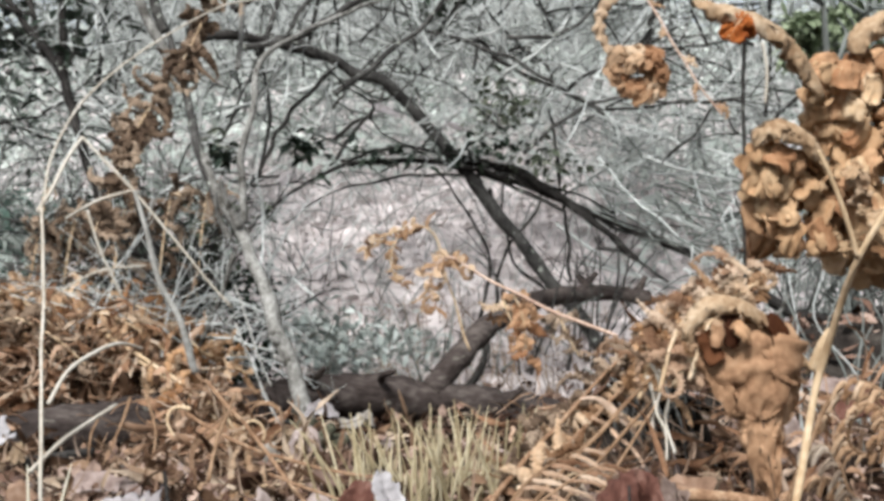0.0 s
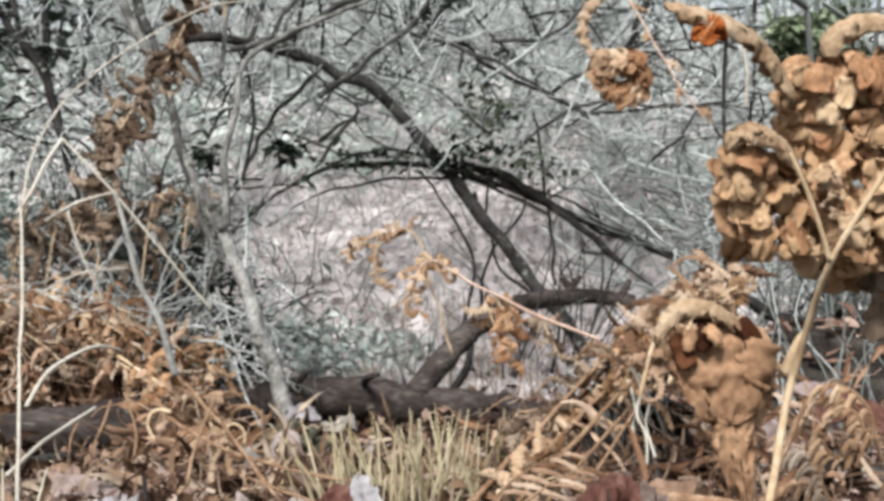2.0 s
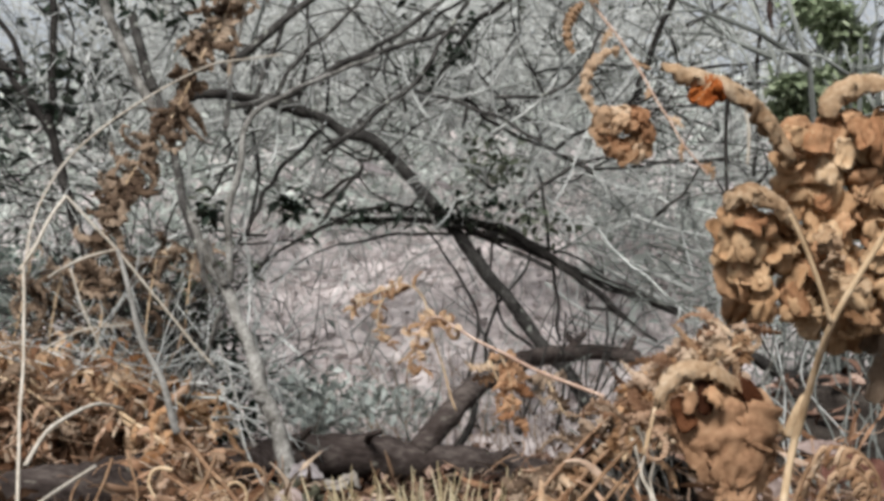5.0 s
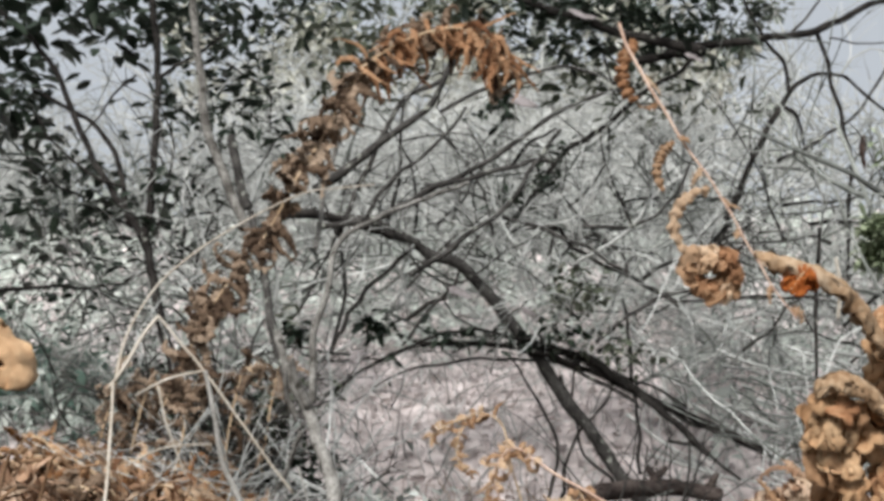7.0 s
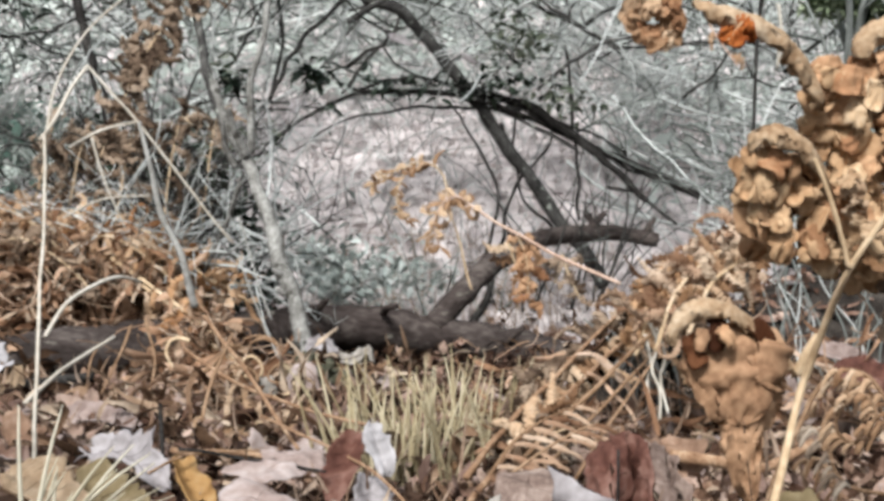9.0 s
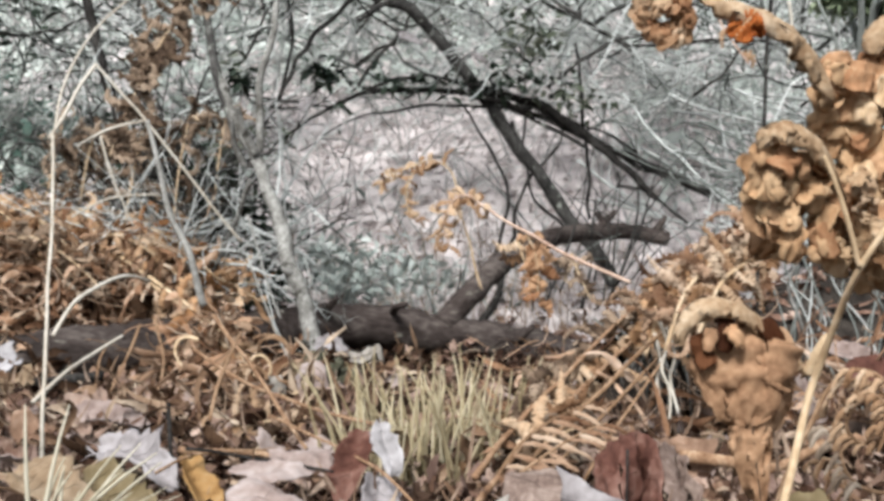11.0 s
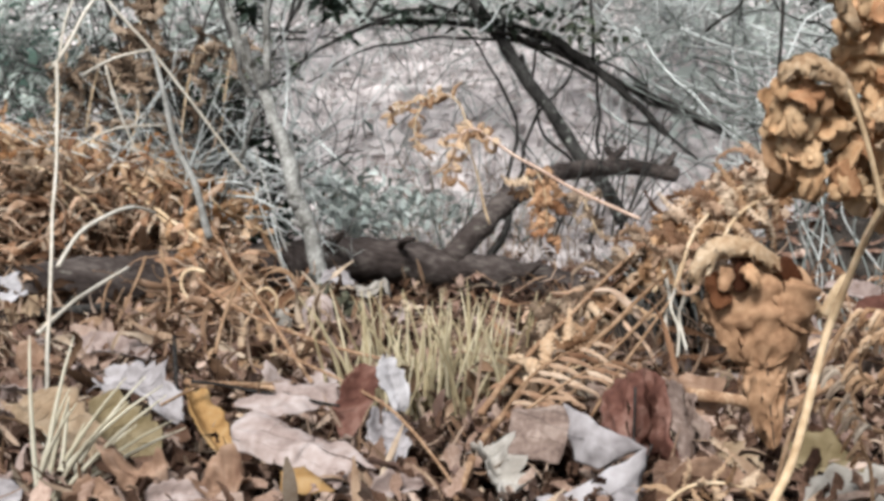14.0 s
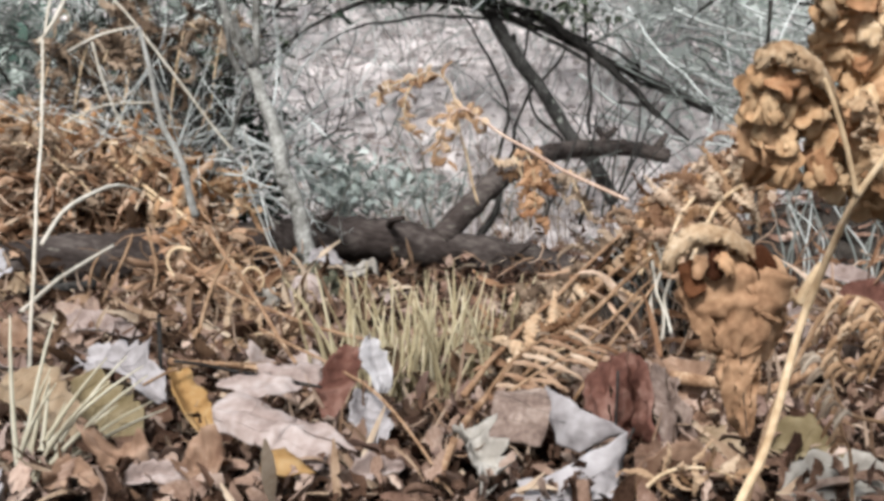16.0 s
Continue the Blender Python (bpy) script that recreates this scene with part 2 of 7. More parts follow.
DRAPE = material("draped_bracken", [(0.11, 0.047, 0.024), (0.25, 0.125, 0.065), (0.38, 0.215, 0.12), (0.52, 0.34, 0.21)], 0.8, 60, 0.35, "object", 0.2)
FLAP = material("brown_leaf_flap", [(0.2257, 0.1232, 0.0694), (0.392, 0.2348, 0.1375), (0.5465, 0.3618, 0.2292)], 0.7, 40, 0.4, None, 0.2)
PINKSTALK = material("pinkish_stalk", [(0.3, 0.19, 0.14), (0.46, 0.33, 0.26), (0.6, 0.48, 0.4)], 0.7, 25, 0.3)
DARKSOIL = material("dark_soil", [(0.01, 0.008, 0.007), (0.03, 0.025, 0.0215), (0.075, 0.065, 0.055)], 0.95, 30, 1.0, distance=0.01)
STRAWSTEM = material("tan_stalk", [(0.1204, 0.06708, 0.03698), (0.2322, 0.1445, 0.086), (0.3612, 0.2494, 0.1634)], 0.7, 40, 0.4)
ROSETTE = material("pale_withered_leaf", [(0.2, 0.18, 0.125), (0.33, 0.305, 0.225), (0.46, 0.435, 0.34)], 0.7, 30, 0.3, "object", 0.15)
MOSSBARK = material("mossy_bark", [(0.03, 0.032, 0.02), (0.08, 0.08, 0.055), (0.18, 0.17, 0.14)], 0.9, 40, 0.9, distance=0.005)
STICK = material("brown_stick", [(0.13, 0.07, 0.04), (0.25, 0.15, 0.09), (0.42, 0.3, 0.2)], 0.8, 40, 0.5)
LEAFS = {
    "bright": material("bleached_leaf_underside", [(0.2064, 0.1935, 0.1935), (0.3612, 0.344, 0.3483), (0.4988, 0.4816, 0.4902)], 0.7, 14, 0.4, None, 0.1),
    "olive": material("olive_leaf", [(0.1066, 0.07998, 0.03999), (0.1763, 0.1367, 0.07731), (0.2503, 0.2064, 0.1333)], 0.75, 14, 0.5, None, 0.15),
    "brown": material("brown_dry_leaf", [(0.1376, 0.0774, 0.0516), (0.258, 0.1634, 0.1118), (0.387, 0.2752, 0.2064)], 0.75, 14, 0.5, None, 0.15),
    "pink": material("pinkish_dry_leaf", [(0.1737, 0.1221, 0.1041), (0.3311, 0.2623, 0.2382), (0.4773, 0.4111, 0.3896)], 0.75, 14, 0.5, None, 0.15),
    "white": material("silvery_leaf_underside", [(0.1634, 0.1445, 0.1445), (0.301, 0.2769, 0.2786), (0.43, 0.4059, 0.4111)], 0.75, 14, 0.4, None, 0.15),
    "red": material("red_brown_leaf", [(0.05, 0.021, 0.016), (0.125, 0.056, 0.042), (0.25, 0.148, 0.118)], 0.7, 14, 0.5, None, 0.15),
    "yellow": material("ochre_leaf", [(0.22, 0.12, 0.045), (0.345, 0.205, 0.085), (0.43, 0.3, 0.16)], 0.7, 14, 0.4, None, 0.2),
    "mauve": material("mauve_brown_leaf", [(0.09, 0.06, 0.05), (0.19, 0.138, 0.115), (0.33, 0.26, 0.22)], 0.75, 30, 0.5, None, 0.1),
    "tan": material("tan_leaf", [(0.1815, 0.1221, 0.07396), (0.2872, 0.2107, 0.1402), (0.3784, 0.3036, 0.2219)], 0.75, 14, 0.5, None, 0.15),
    "grey": material("weathered_grey_leaf", [(0.2236, 0.1978, 0.172), (0.344, 0.3182, 0.2838), (0.4816, 0.4558, 0.4214)], 0.8, 14, 0.5, None, 0.15),
}

# ---- mesh builders ----
rng = random.Random(7)


class Build:
    """Collects vertices and faces of one mesh."""

    def __init__(self):
        self.v, self.f = [], []

    def tube(self, pts, radii, sides=6, rough=0.0):
        base, prev = len(self.v), None
        for i, p in enumerate(pts):
            d = (pts[min(i + 1, len(pts) - 1)] - pts[max(i - 1, 0)]).normalized()
            if prev is None:
                prev = d.orthogonal().normalized()
            prev = (prev - d * prev.dot(d)).normalized()
            side = d.cross(prev)
            for k in range(sides):
                a = 2 * math.pi * k / sides
                r = radii[i] * (1 + rough * (rng.random() - 0.5) * 2)
                self.v.append(p + (prev * math.cos(a) + side * math.sin(a)) * r)
        for i in range(len(pts) - 1):
            for k in range(sides):
                a, b = base + i * sides + k, base + i * sides + (k + 1) % sides
                self.f.append((a, b, b + sides, a + sides))
        self.f.append(tuple(base + k for k in reversed(range(sides))))
        top = base + (len(pts) - 1) * sides
        self.f.append(tuple(top + k for k in range(sides)))

    def grid(self, rows):
        """Rows of equally many points, joined into a sheet."""
        base, w = len(self.v), len(rows[0])
        for r in rows:
            self.v.extend(r)
        for i in range(len(rows) - 1):
            for k in range(w - 1):
                a = base + i * w + k
                self.f.append((a, a + 1, a + w + 1, a + w))

    def mesh(self, name, mat, smooth):
        me = bpy.data.meshes.new(name)
        me.from_pydata([tuple(p) for p in self.v], [], self.f)
        me.materials.append(mat)
        me.polygons.foreach_set("use_smooth", [smooth] * len(me.polygons))
        me.update()
        return me


def part(name, build, mat, parent=None, label="", thick=0.0, kind="", smooth=True):
    ob = new(name, build.mesh(name, mat, smooth))
    if thick:
        sol = ob.modifiers.new("thickness", "SOLIDIFY")
        sol.thickness = thick
    if parent:
        ob.parent = parent
    return tagged(ob, label=label, kind=kind)


def thing(name, label, category, group="", kind="", at=(0, 0, 0)):
    ob = new(name)
    ob.location = at
    ob.empty_display_size = 0.05
    return tagged(ob, label, category, group, kind)


def spline(ctrl, n=8, wobble=0.0, seed=0):
    """A smooth line through the control points, with a slight waver."""
    c = [Vector(p) for p in ctrl]
    out = []
    for i in range(len(c) - 1):
        p0, p1, p2, p3 = c[max(i - 1, 0)], c[i], c[i + 1], c[min(i + 2, len(c) - 1)]
        for k in range(n):
            t = k / n
            out.append(0.5 * ((2 * p1) + (p2 - p0) * t + (2 * p0 - 5 * p1 + 4 * p2 - p3) * t * t + (3 * p1 - p0 - 3 * p2 + p3) * t**3))
    out.append(c[-1])
    if wobble:
        for i, p in enumerate(out):
            out[i] = p + noise.noise_vector(p * 14 + Vector((seed, 0, 0))) * wobble
    return out


def taper(n, r0, r1, lump=0.0):
    return [(r0 + (r1 - r0) * i / (n - 1)) * (1 + lump * (rng.random() - 0.5)) for i in range(n)]


def limb(name, ctrl, r0, r1, mat, parent, label="", n=8, sides=8, wobble=0.006, lump=0.15, knots=0):
    b = Build()
    pts = spline(ctrl, n, wobble, r0 * 1000)
    b.tube(pts, taper(len(pts), r0, r1, lump), sides, 0.06)
    for _ in range(knots):
        i = rng.randrange(2, len(pts) - 2)
        way = Vector((rng.uniform(-1, 1), rng.uniform(-0.6, 0.2), rng.uniform(0, 1))).normalized()
        b.tube([pts[i], pts[i] + way * r0 * 1.5, pts[i] + way * r0 * 2.2], [r0 * 0.45, r0 * 0.35, r0 * 0.22], 6, 0.15)
    return part(name, b, mat, parent, label)


def ground_z(x, y):
    rise = max(0.0, y - 3.5)
    slope = 0.36 * rise * min(1.0, rise / 1.2) if y < 9.3 else 0.36 * 5.8
    dip = 1.5 * min(1.0, max(0.0, (y - 1.9) / 0.8))
    bumps = 0.03 * noise.noise(Vector((x * 0.9, y * 0.9, 3))) + 0.014 * noise.noise(Vector((x * 5, y * 5, 1)))
    return slope + bumps * (1 + 0.9 * min(rise, 4)) - 0.045 - 0.03 * dip


def clearing(p):
    """The open hollow under the arching stems, where the bank lies bare."""
    return p.y > 3.25 and -0.12 < p.x / p.y < 0.1 and (p.z - 0.27) / p.y < 0.068 and p.z > ground_z(p.x, p.y) + 0.22


def sprout(b, side, start, way, length, r, rand, depth=2, bend=0.5, lift=0.0, step=0.05, kids=3):
    """A wandering twig in b, with its side twigs in the mesh side."""
    pts, p, d = [Vector(start)], Vector(start), Vector(way).normalized()
    n = max(3, int(length / step))
    for _ in range(n):
        d = (d + Vector((rand.gauss(0, 1), rand.gauss(0, 1), rand.gauss(0, 1) + lift)) * bend * 0.35).normalized()
        p = p + d * (length / n)
        if clearing(p):
            break
        pts.append(p.copy())
    if len(pts) < 3:
        return pts
    b.tube(pts, taper(len(pts), r, r * 0.35), 5 if r > 0.004 else 4)
    if depth > 0:
        for _ in range(kids):
            i = rand.randrange(1, len(pts))
            turn = (d + Vector((rand.gauss(0, 1), rand.gauss(0, 1), rand.gauss(0, 1)))).normalized()
            sprout(side, side, pts[i], turn, length * rand.uniform(0.35, 0.65), r * 0.55, rand, depth - 1, bend, lift, step, kids)
    return pts


def blade_leaf(b, at, way, up, length, width, rand, curl=0.4, seg=4):
    """A small simple leaf, cupped and curled."""
    way = Vector(way).normalized()
    side = way.cross(Vector(up))
    if side.length < 1e-4:
        side = way.orthogonal()
    side.normalize()
    nor = side.cross(way)
    rows = []
    for i in range(seg + 1):
        t = i / seg
        w = width * 0.5 * math.sin(math.pi * (0.06 + 0.9 * t)) ** 0.8
        c = Vector(at) + way * length * t + nor * (-curl * length * t * t)
        rows.append([c - side * w + nor * w * curl, c - nor * 0.1 * w, c + side * w + nor * w * curl])
    b.grid(rows)


def sheet(b, ctrl, up, width, lobes, deep=0.7, curl=1.6, fold=0.25, seed=0, cross=2, per=5, taper_to=0.2, left=1.0, right=1.0, base=0.55, crumple=0.0, point=0.45, grain=2.0):
    """A withered pinna as one sheet: a line with scalloped, rolled and pleated margins on both sides."""
    n = max(3, len(ctrl))
    line = spline(ctrl, max(2, round(lobes * per / (n - 1))))
    rows, m = [], len(line)
    for i, c in enumerate(line):
        t = i / (m - 1)
        ph = (t * lobes) % 1.0
        env = (base + (1 - base) * min(1, t / 0.3)) * (1 - (1 - taper_to) * max(0, t - 0.3) / 0.7)
        if t > 0.82:
            env *= max(0.05, 1 - ((t - 0.82) / 0.18) ** 2) ** 0.5
        d = (line[min(i + 1, m - 1)] - line[max(i - 1, 0)]).normalized()
        nor = Vector(up) - d * Vector(up).dot(d)
        nor = nor.normalized() if nor.length > 1e-4 else d.orthogonal()
        side = d.cross(nor)
        row = []
        for k in range(-cross, cross + 1):
            q = k / cross
            wide = width * env * (left if q < 0 else right)
            w = wide * (1 - deep * (1 - math.sin(math.pi * ph) ** point))
            wav = noise.noise(c * (0.9 / width) + Vector((seed * 3.1, q * 2, k)))
            a = curl * abs(q) * (1 + 0.7 * wav)
            lat, low = math.sin(a) / curl, (1 - math.cos(a)) / curl
            pleat = fold * abs(q) * math.cos(2 * math.pi * ph) * width * env * 0.5
            crush = crumple * width * (2.2 * abs(noise.noise(c * (grain / width) + Vector((q * 2.6, seed, k * 0.5)))) - 0.5)
            row.append(c + side * (w * lat * (1 if q > 0 else -1) + 0.4 * crush * q) - nor * (w * low + pleat + crush) + d * (0.35 * w * abs(q) * wav))
        rows.append(row)
    b.grid(rows)


def wander(start, way, length, rand, n=5, droop=0.6, kink=0.25, spin=0.0):
    """Control points of a drooping, wandering line; spin rolls it up towards its end."""
    pts, p, d = [Vector(start)], Vector(start), Vector(way).normalized()
    axis = d.cross(Vector((rand.gauss(0, 0.4), -1, rand.gauss(0, 0.4)))).normalized()
    turn = Vector((rand.gauss(0, 0.3), -1, rand.gauss(0, 0.3))).normalized()
    for k in range(n):
        d = (d + Vector((rand.gauss(0, kink), rand.gauss(0, kink), rand.gauss(0, kink) - droop / n))).normalized()
        if spin:
            d = Matrix.Rotation(spin * (k + 1) / n, 3, turn) @ d
        p = p + d * (length / n) * (1 - 0.4 * abs(spin) * k / n / 2)
        pts.append(p.copy())
    return pts


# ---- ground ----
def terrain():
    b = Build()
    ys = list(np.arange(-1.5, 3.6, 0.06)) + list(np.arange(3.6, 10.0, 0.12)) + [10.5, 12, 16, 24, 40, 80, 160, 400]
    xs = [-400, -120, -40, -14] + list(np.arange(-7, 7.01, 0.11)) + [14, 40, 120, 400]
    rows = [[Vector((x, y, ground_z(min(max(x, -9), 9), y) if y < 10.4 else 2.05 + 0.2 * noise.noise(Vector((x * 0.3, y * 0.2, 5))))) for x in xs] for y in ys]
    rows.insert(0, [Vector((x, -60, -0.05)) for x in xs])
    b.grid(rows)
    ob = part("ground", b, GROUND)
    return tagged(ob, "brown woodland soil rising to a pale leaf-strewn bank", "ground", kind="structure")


terrain()


def scrap_leaf(b, at, way, up, length, width, rand, curl):
    """A torn, crumpled piece of dead leaf with a ragged outline."""
    way = Vector(way).normalized()
    side = way.cross(Vector(up))
    side = side.normalized() if side.length > 1e-4 else way.orthogonal().normalized()
    nor = side.cross(way)
    tilt, rows = rand.gauss(0, 0.5), []
    for i in range(5):
        t = i / 4
        w = width * 0.5 * (math.sin(math.pi * (0.08 + 0.84 * t)) ** 0.6) * rand.uniform(0.65, 1.2)
        c = Vector(at) + way * length * t + nor * (-curl * length * t * t) + side * rand.gauss(0, 0.06) * length
        row = []
        for k in (-2, -1, 0, 1, 2):
            q = k / 2
            row.append(c + side * w * q * rand.uniform(0.8, 1.2) + nor * (w * abs(q) * (curl + tilt * q) + width * rand.gauss(0, 0.09)) + way * length * rand.gauss(0, 0.04))
        rows.append(row)
    b.grid(rows)


def litter(name, label, mat, count, area, size, seed, pile=0.03, steep=0.45, slim=(0.35, 0.75), bend=(-0.5, 0.9)):
    rand = random.Random(seed)
    b = Build()
    for _ in range(count):
        x, y = rand.uniform(*area[0]), rand.uniform(*area[1])
        u = abs(2 * (x - area[0][0]) / (area[0][1] - area[0][0]) - 1)
        if rand.random() < max(0.0, u - 0.62 + 0.25 * noise.noise(Vector((x * 3, y * 3, seed)))) / 0.45:
            continue
        z = ground_z(x, y) + rand.uniform(0.0, pile)
        a, s = rand.uniform(0, 6.283), rand.uniform(*size)
        way = Vector((math.cos(a), math.sin(a), rand.gauss(0, steep)))
        up = Vector((rand.gauss(0, steep), rand.gauss(0, steep), 1))
        if y < 2.4 and slim[1] > 0.5:
            scrap_leaf(b, (x, y, z), way, up, s, s * rand.uniform(*slim), rand, rand.uniform(*bend))
        else:
            blade_leaf(b, (x, y, z), way, up, s, s * rand.uniform(*slim), rand, rand.uniform(*bend), 5 if bend[1] > 1 else 4)
    return tagged(part(name, b, mat), label, "leaf litter", kind="stuff")


# the lowest layer is blackened to act as shade between the dry leaves
litter("leaf_litter", "decayed leaf scraps blackened for gap shade under the dry leaves", SHADELITTER, 13000, ((-1.7, 1.7), (0.5, 3.3)), (0.012, 0.04), 3, 0.022, 0.6)
litter("leaf_litter", "brown and pinkish dry leaf litter on the soil", LITTER, 8500, ((-1.7, 1.7), (0.5, 3.3)), (0.01, 0.036), 38, 0.042, 0.6)
litter("leaf_litter", "narrow tan scraps of dead bracken on the soil", SCRAP, 4300, ((-1.6, 1.6), (0.7, 3.1)), (0.02, 0.07), 5, 0.05, 0.6, (0.06, 0.2))
litter("leaf_litter", "small crumpled scraps of leaf in the foreground", CRUMB, 7800, ((-1.2, 1.2), (0.95, 2.0)), (0.008, 0.03), 18, 0.045, 0.9, (0.3, 0.9))
litter("leaf_litter", "pale curled strips of withered leaf", STRIP, 3000, ((-1.1, 1.1), (1.1, 2.3)), (0.014, 0.04), 19, 0.045, 0.4, (0.08, 0.26), (-2.2, 2.4))
litter("leaf_litter", "pinkish curled scraps of leaf", PINKSCRAP, 1200, ((-1.0, 1.0), (1.1, 2.1)), (0.012, 0.032), 20, 0.045, 0.5, (0.3, 0.8), (-1.4, 1.8))
litter("leaf_litter", "scattered brown dry leaves farther off", LITTER, 9000, ((-4.5, 4.5), (-3.0, 3.5)), (0.03, 0.08), 15, 0.015, 0.35)
litter("leaf_litter", "scattered brown leaves at the foot of the bank", LITTER, 1500, ((-4.0, 4.0), (3.0, 4.0)), (0.02, 0.06), 16, 0.02, 0.4)
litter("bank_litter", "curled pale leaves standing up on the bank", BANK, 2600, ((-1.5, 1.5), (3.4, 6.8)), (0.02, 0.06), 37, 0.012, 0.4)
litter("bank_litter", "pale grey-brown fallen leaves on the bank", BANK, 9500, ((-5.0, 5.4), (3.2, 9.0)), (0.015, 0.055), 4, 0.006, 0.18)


def strands(name, label, mat, count, area, height, r, seed, lean=0.5, gap=None):
    rand = random.Random(seed)
    b = Build()
    for _ in range(count):
        x, y = rand.uniform(*area[0]), rand.uniform(*area[1])
        if gap and gap(x, y):
            continue
        h = height * rand.uniform(0.4, 1.2)
        p = Vector((x, y, ground_z(x, y) + (rand.uniform(*area[2]) if area[2] else 0)))
        d = Vector((rand.gauss(0, lean), rand.gauss(0, lean), 1)).normalized()
        e = Vector((rand.gauss(0, 0.8), rand.gauss(0, 0.6), -0.5 * rand.random()))
        b.tube([p, p + d * h * 0.4, p + d * h * 0.7 + e * h * 0.15, p + d * h * 0.85 + e * h * 0.45], [r, r, r * 0.8, r * 0.4], 3)
    return tagged(part(name, b, mat), label, "dry grass", kind="stuff")


strands("bank_grass", "thin bleached grass and bare twigs on the bank", PALETWIG, 2400, ((-3.0, 3.2), (4.0, 8.5), None), 0.26, 0.0024, 6, 0.6)
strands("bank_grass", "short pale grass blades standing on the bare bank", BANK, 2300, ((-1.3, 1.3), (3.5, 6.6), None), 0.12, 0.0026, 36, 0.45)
strands("bank_grass", "fine tan weed stems at the foot of the bank", SCRAP, 160, ((-0.45, 0.6), (3.25, 4.3), None), 0.28, 0.0016, 17, 0.25)
strands("bank_grass", "thin brown weed stems on the bank", TWIG, 350, ((-2.6, 2.8), (3.8, 8.0), None), 0.45, 0.003, 7, 0.6)

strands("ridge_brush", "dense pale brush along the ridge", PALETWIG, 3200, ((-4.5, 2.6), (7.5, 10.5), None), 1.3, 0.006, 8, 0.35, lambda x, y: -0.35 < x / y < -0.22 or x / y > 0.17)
strands("ridge_brush", "grey brush along the ridge", TWIG, 900, ((-4.5, 4.5), (8.0, 10.5), None), 0.7, 0.006, 9, 0.5, lambda x, y: x / y > 0.19)


def bank_brush(label, mat, count, area, keep, height, size, seed):
    """Low leafy brush covering the bank where the shrubs stand."""
    rand = random.Random(seed)
    b = Build()
    for _ in range(count):
        x, y = rand.uniform(*area[0]), rand.uniform(*area[1])
        if not keep(x, y + 0.35 * noise.noise(Vector((x * 2, y * 2, seed)))):
            continue
        clump = 0.5 + noise.noise(Vector((x * 1.7, y * 1.7, seed + 4)))
        z = ground_z(x, y) + height * max(0.05, clump) * rand.random()
        s_len = rand.uniform(*size)
        blade_leaf(b, (x, y, z), (rand.gauss(0, 0.7), rand.gauss(0, 0.5), rand.gauss(0.4, 0.6)), (rand.gauss(0, 0.5), -0.8, 0.6), s_len, s_len * rand.uniform(0.25, 0.6), rand, rand.uniform(-0.3, 0.6), 3)
    return tagged(part("bank_brush", b, mat), label, "undergrowth", kind="stuff")


bank_brush("pale hazy grey-green leafy brush high on the bank", HAZELEAF, 13000, ((-4.2, 3.2), (4.4, 9.3)), lambda x, y: y > 5.7 or x / y < -0.15 or x / y > 0.15, 0.45, (0.03, 0.09), 39)

# ---- distance ----
def foliage(b, at, radii, count, leaf, rand, flat=0.6):
    for _ in range(count):
        v = Vector((rand.gauss(0, 0.5), rand.gauss(0, 0.5), rand.gauss(0, 0.5)))
        p = Vector(at) + Vector((v.x * radii[0], v.y * radii[1], v.z * radii[2]))
        way = Vector((rand.gauss(0, 1), rand.gauss(0, 1), rand.gauss(-0.1, flat)))
        blade_leaf(b, p, way, Vector((rand.gauss(0, 0.5), rand.gauss(0, 0.5), 1)), leaf * rand.uniform(0.6, 1.3), leaf * rand.uniform(0.35, 0.65), rand, rand.uniform(0, 0.5), 3)


def far_tree(label, base, height, crown, mat, seed, leaf=0.12, count=420, low=2):
    rand = random.Random(seed)
    top = thing("tree", label, "tree", "far trees")
    b, twig = Build(), Build()
    pts = wander(base, (rand.gauss(0, 0.1), 0, 1), height, rand, 6, 0, 0.12)
    b.tube(spline(pts, 4), taper(25, 0.018 * height, 0.007 * height), 6)
    part("trunk", b, TWIG, top)
    c = Build()
    for k in range(9):
        q = pts[low + k % (7 - low)] + Vector((rand.gauss(0, crown), rand.gauss(0, crown * 0.6), rand.gauss(0, crown * 0.5)))
        sprout(twig, twig, pts[1 + k % 5], q - pts[1 + k % 5], (q - pts[1 + k % 5]).length * 1.2, 0.014, rand, 2, 0.5, 0, 0.2, 3)
        foliage(c, q, (crown * 0.55, crown * 0.4, crown * 0.4), count // 9, leaf, rand)
    part("branch_mass", twig, TWIG, top, kind="stuff")
    part("crown", c, mat, top, kind="stuff")
    return top


far_tree("hazy grey-green tree on the ridge", (2.225, 13, 2.099), 2.7, 0.42, FARGREEN, 301, 0.12, 900)
far_tree("hazy grey-green tree on the ridge", (1.479, 13.5, 2.171), 3.0, 0.6, FARGREEN, 302, 0.13, 1000)
far_tree("hazy pale dry tree on the ridge", (0.52, 12, 2.182), 2.6, 0.8, PALELEAF, 303, 0.12, 1300)
far_tree("hazy pale dry tree on the ridge", (-0.549, 12, 2.133), 2.7, 0.8, PALELEAF, 304, 0.12, 1300)
far_tree("hazy grey-green tree on the ridge", (-1.584, 13, 2.349), 3.4, 0.75, FARGREEN, 305, 0.12, 900)
far_tree("hazy pale dry tree on the ridge", (-2.326, 12, 2.141), 2.3, 0.6, PALELEAF, 306, 0.12, 1000)
far_tree("bright green conifer on the bank", (1.08, 3.2, -0.06), 1.02, 0.085, MIDGREEN, 913, 0.03, 3600, 5)
far_tree("hazy pale dry tree on the ridge", (-0.014, 14, 2.498), 3.6, 1.0, PALELEAF, 309, 0.14, 1200)
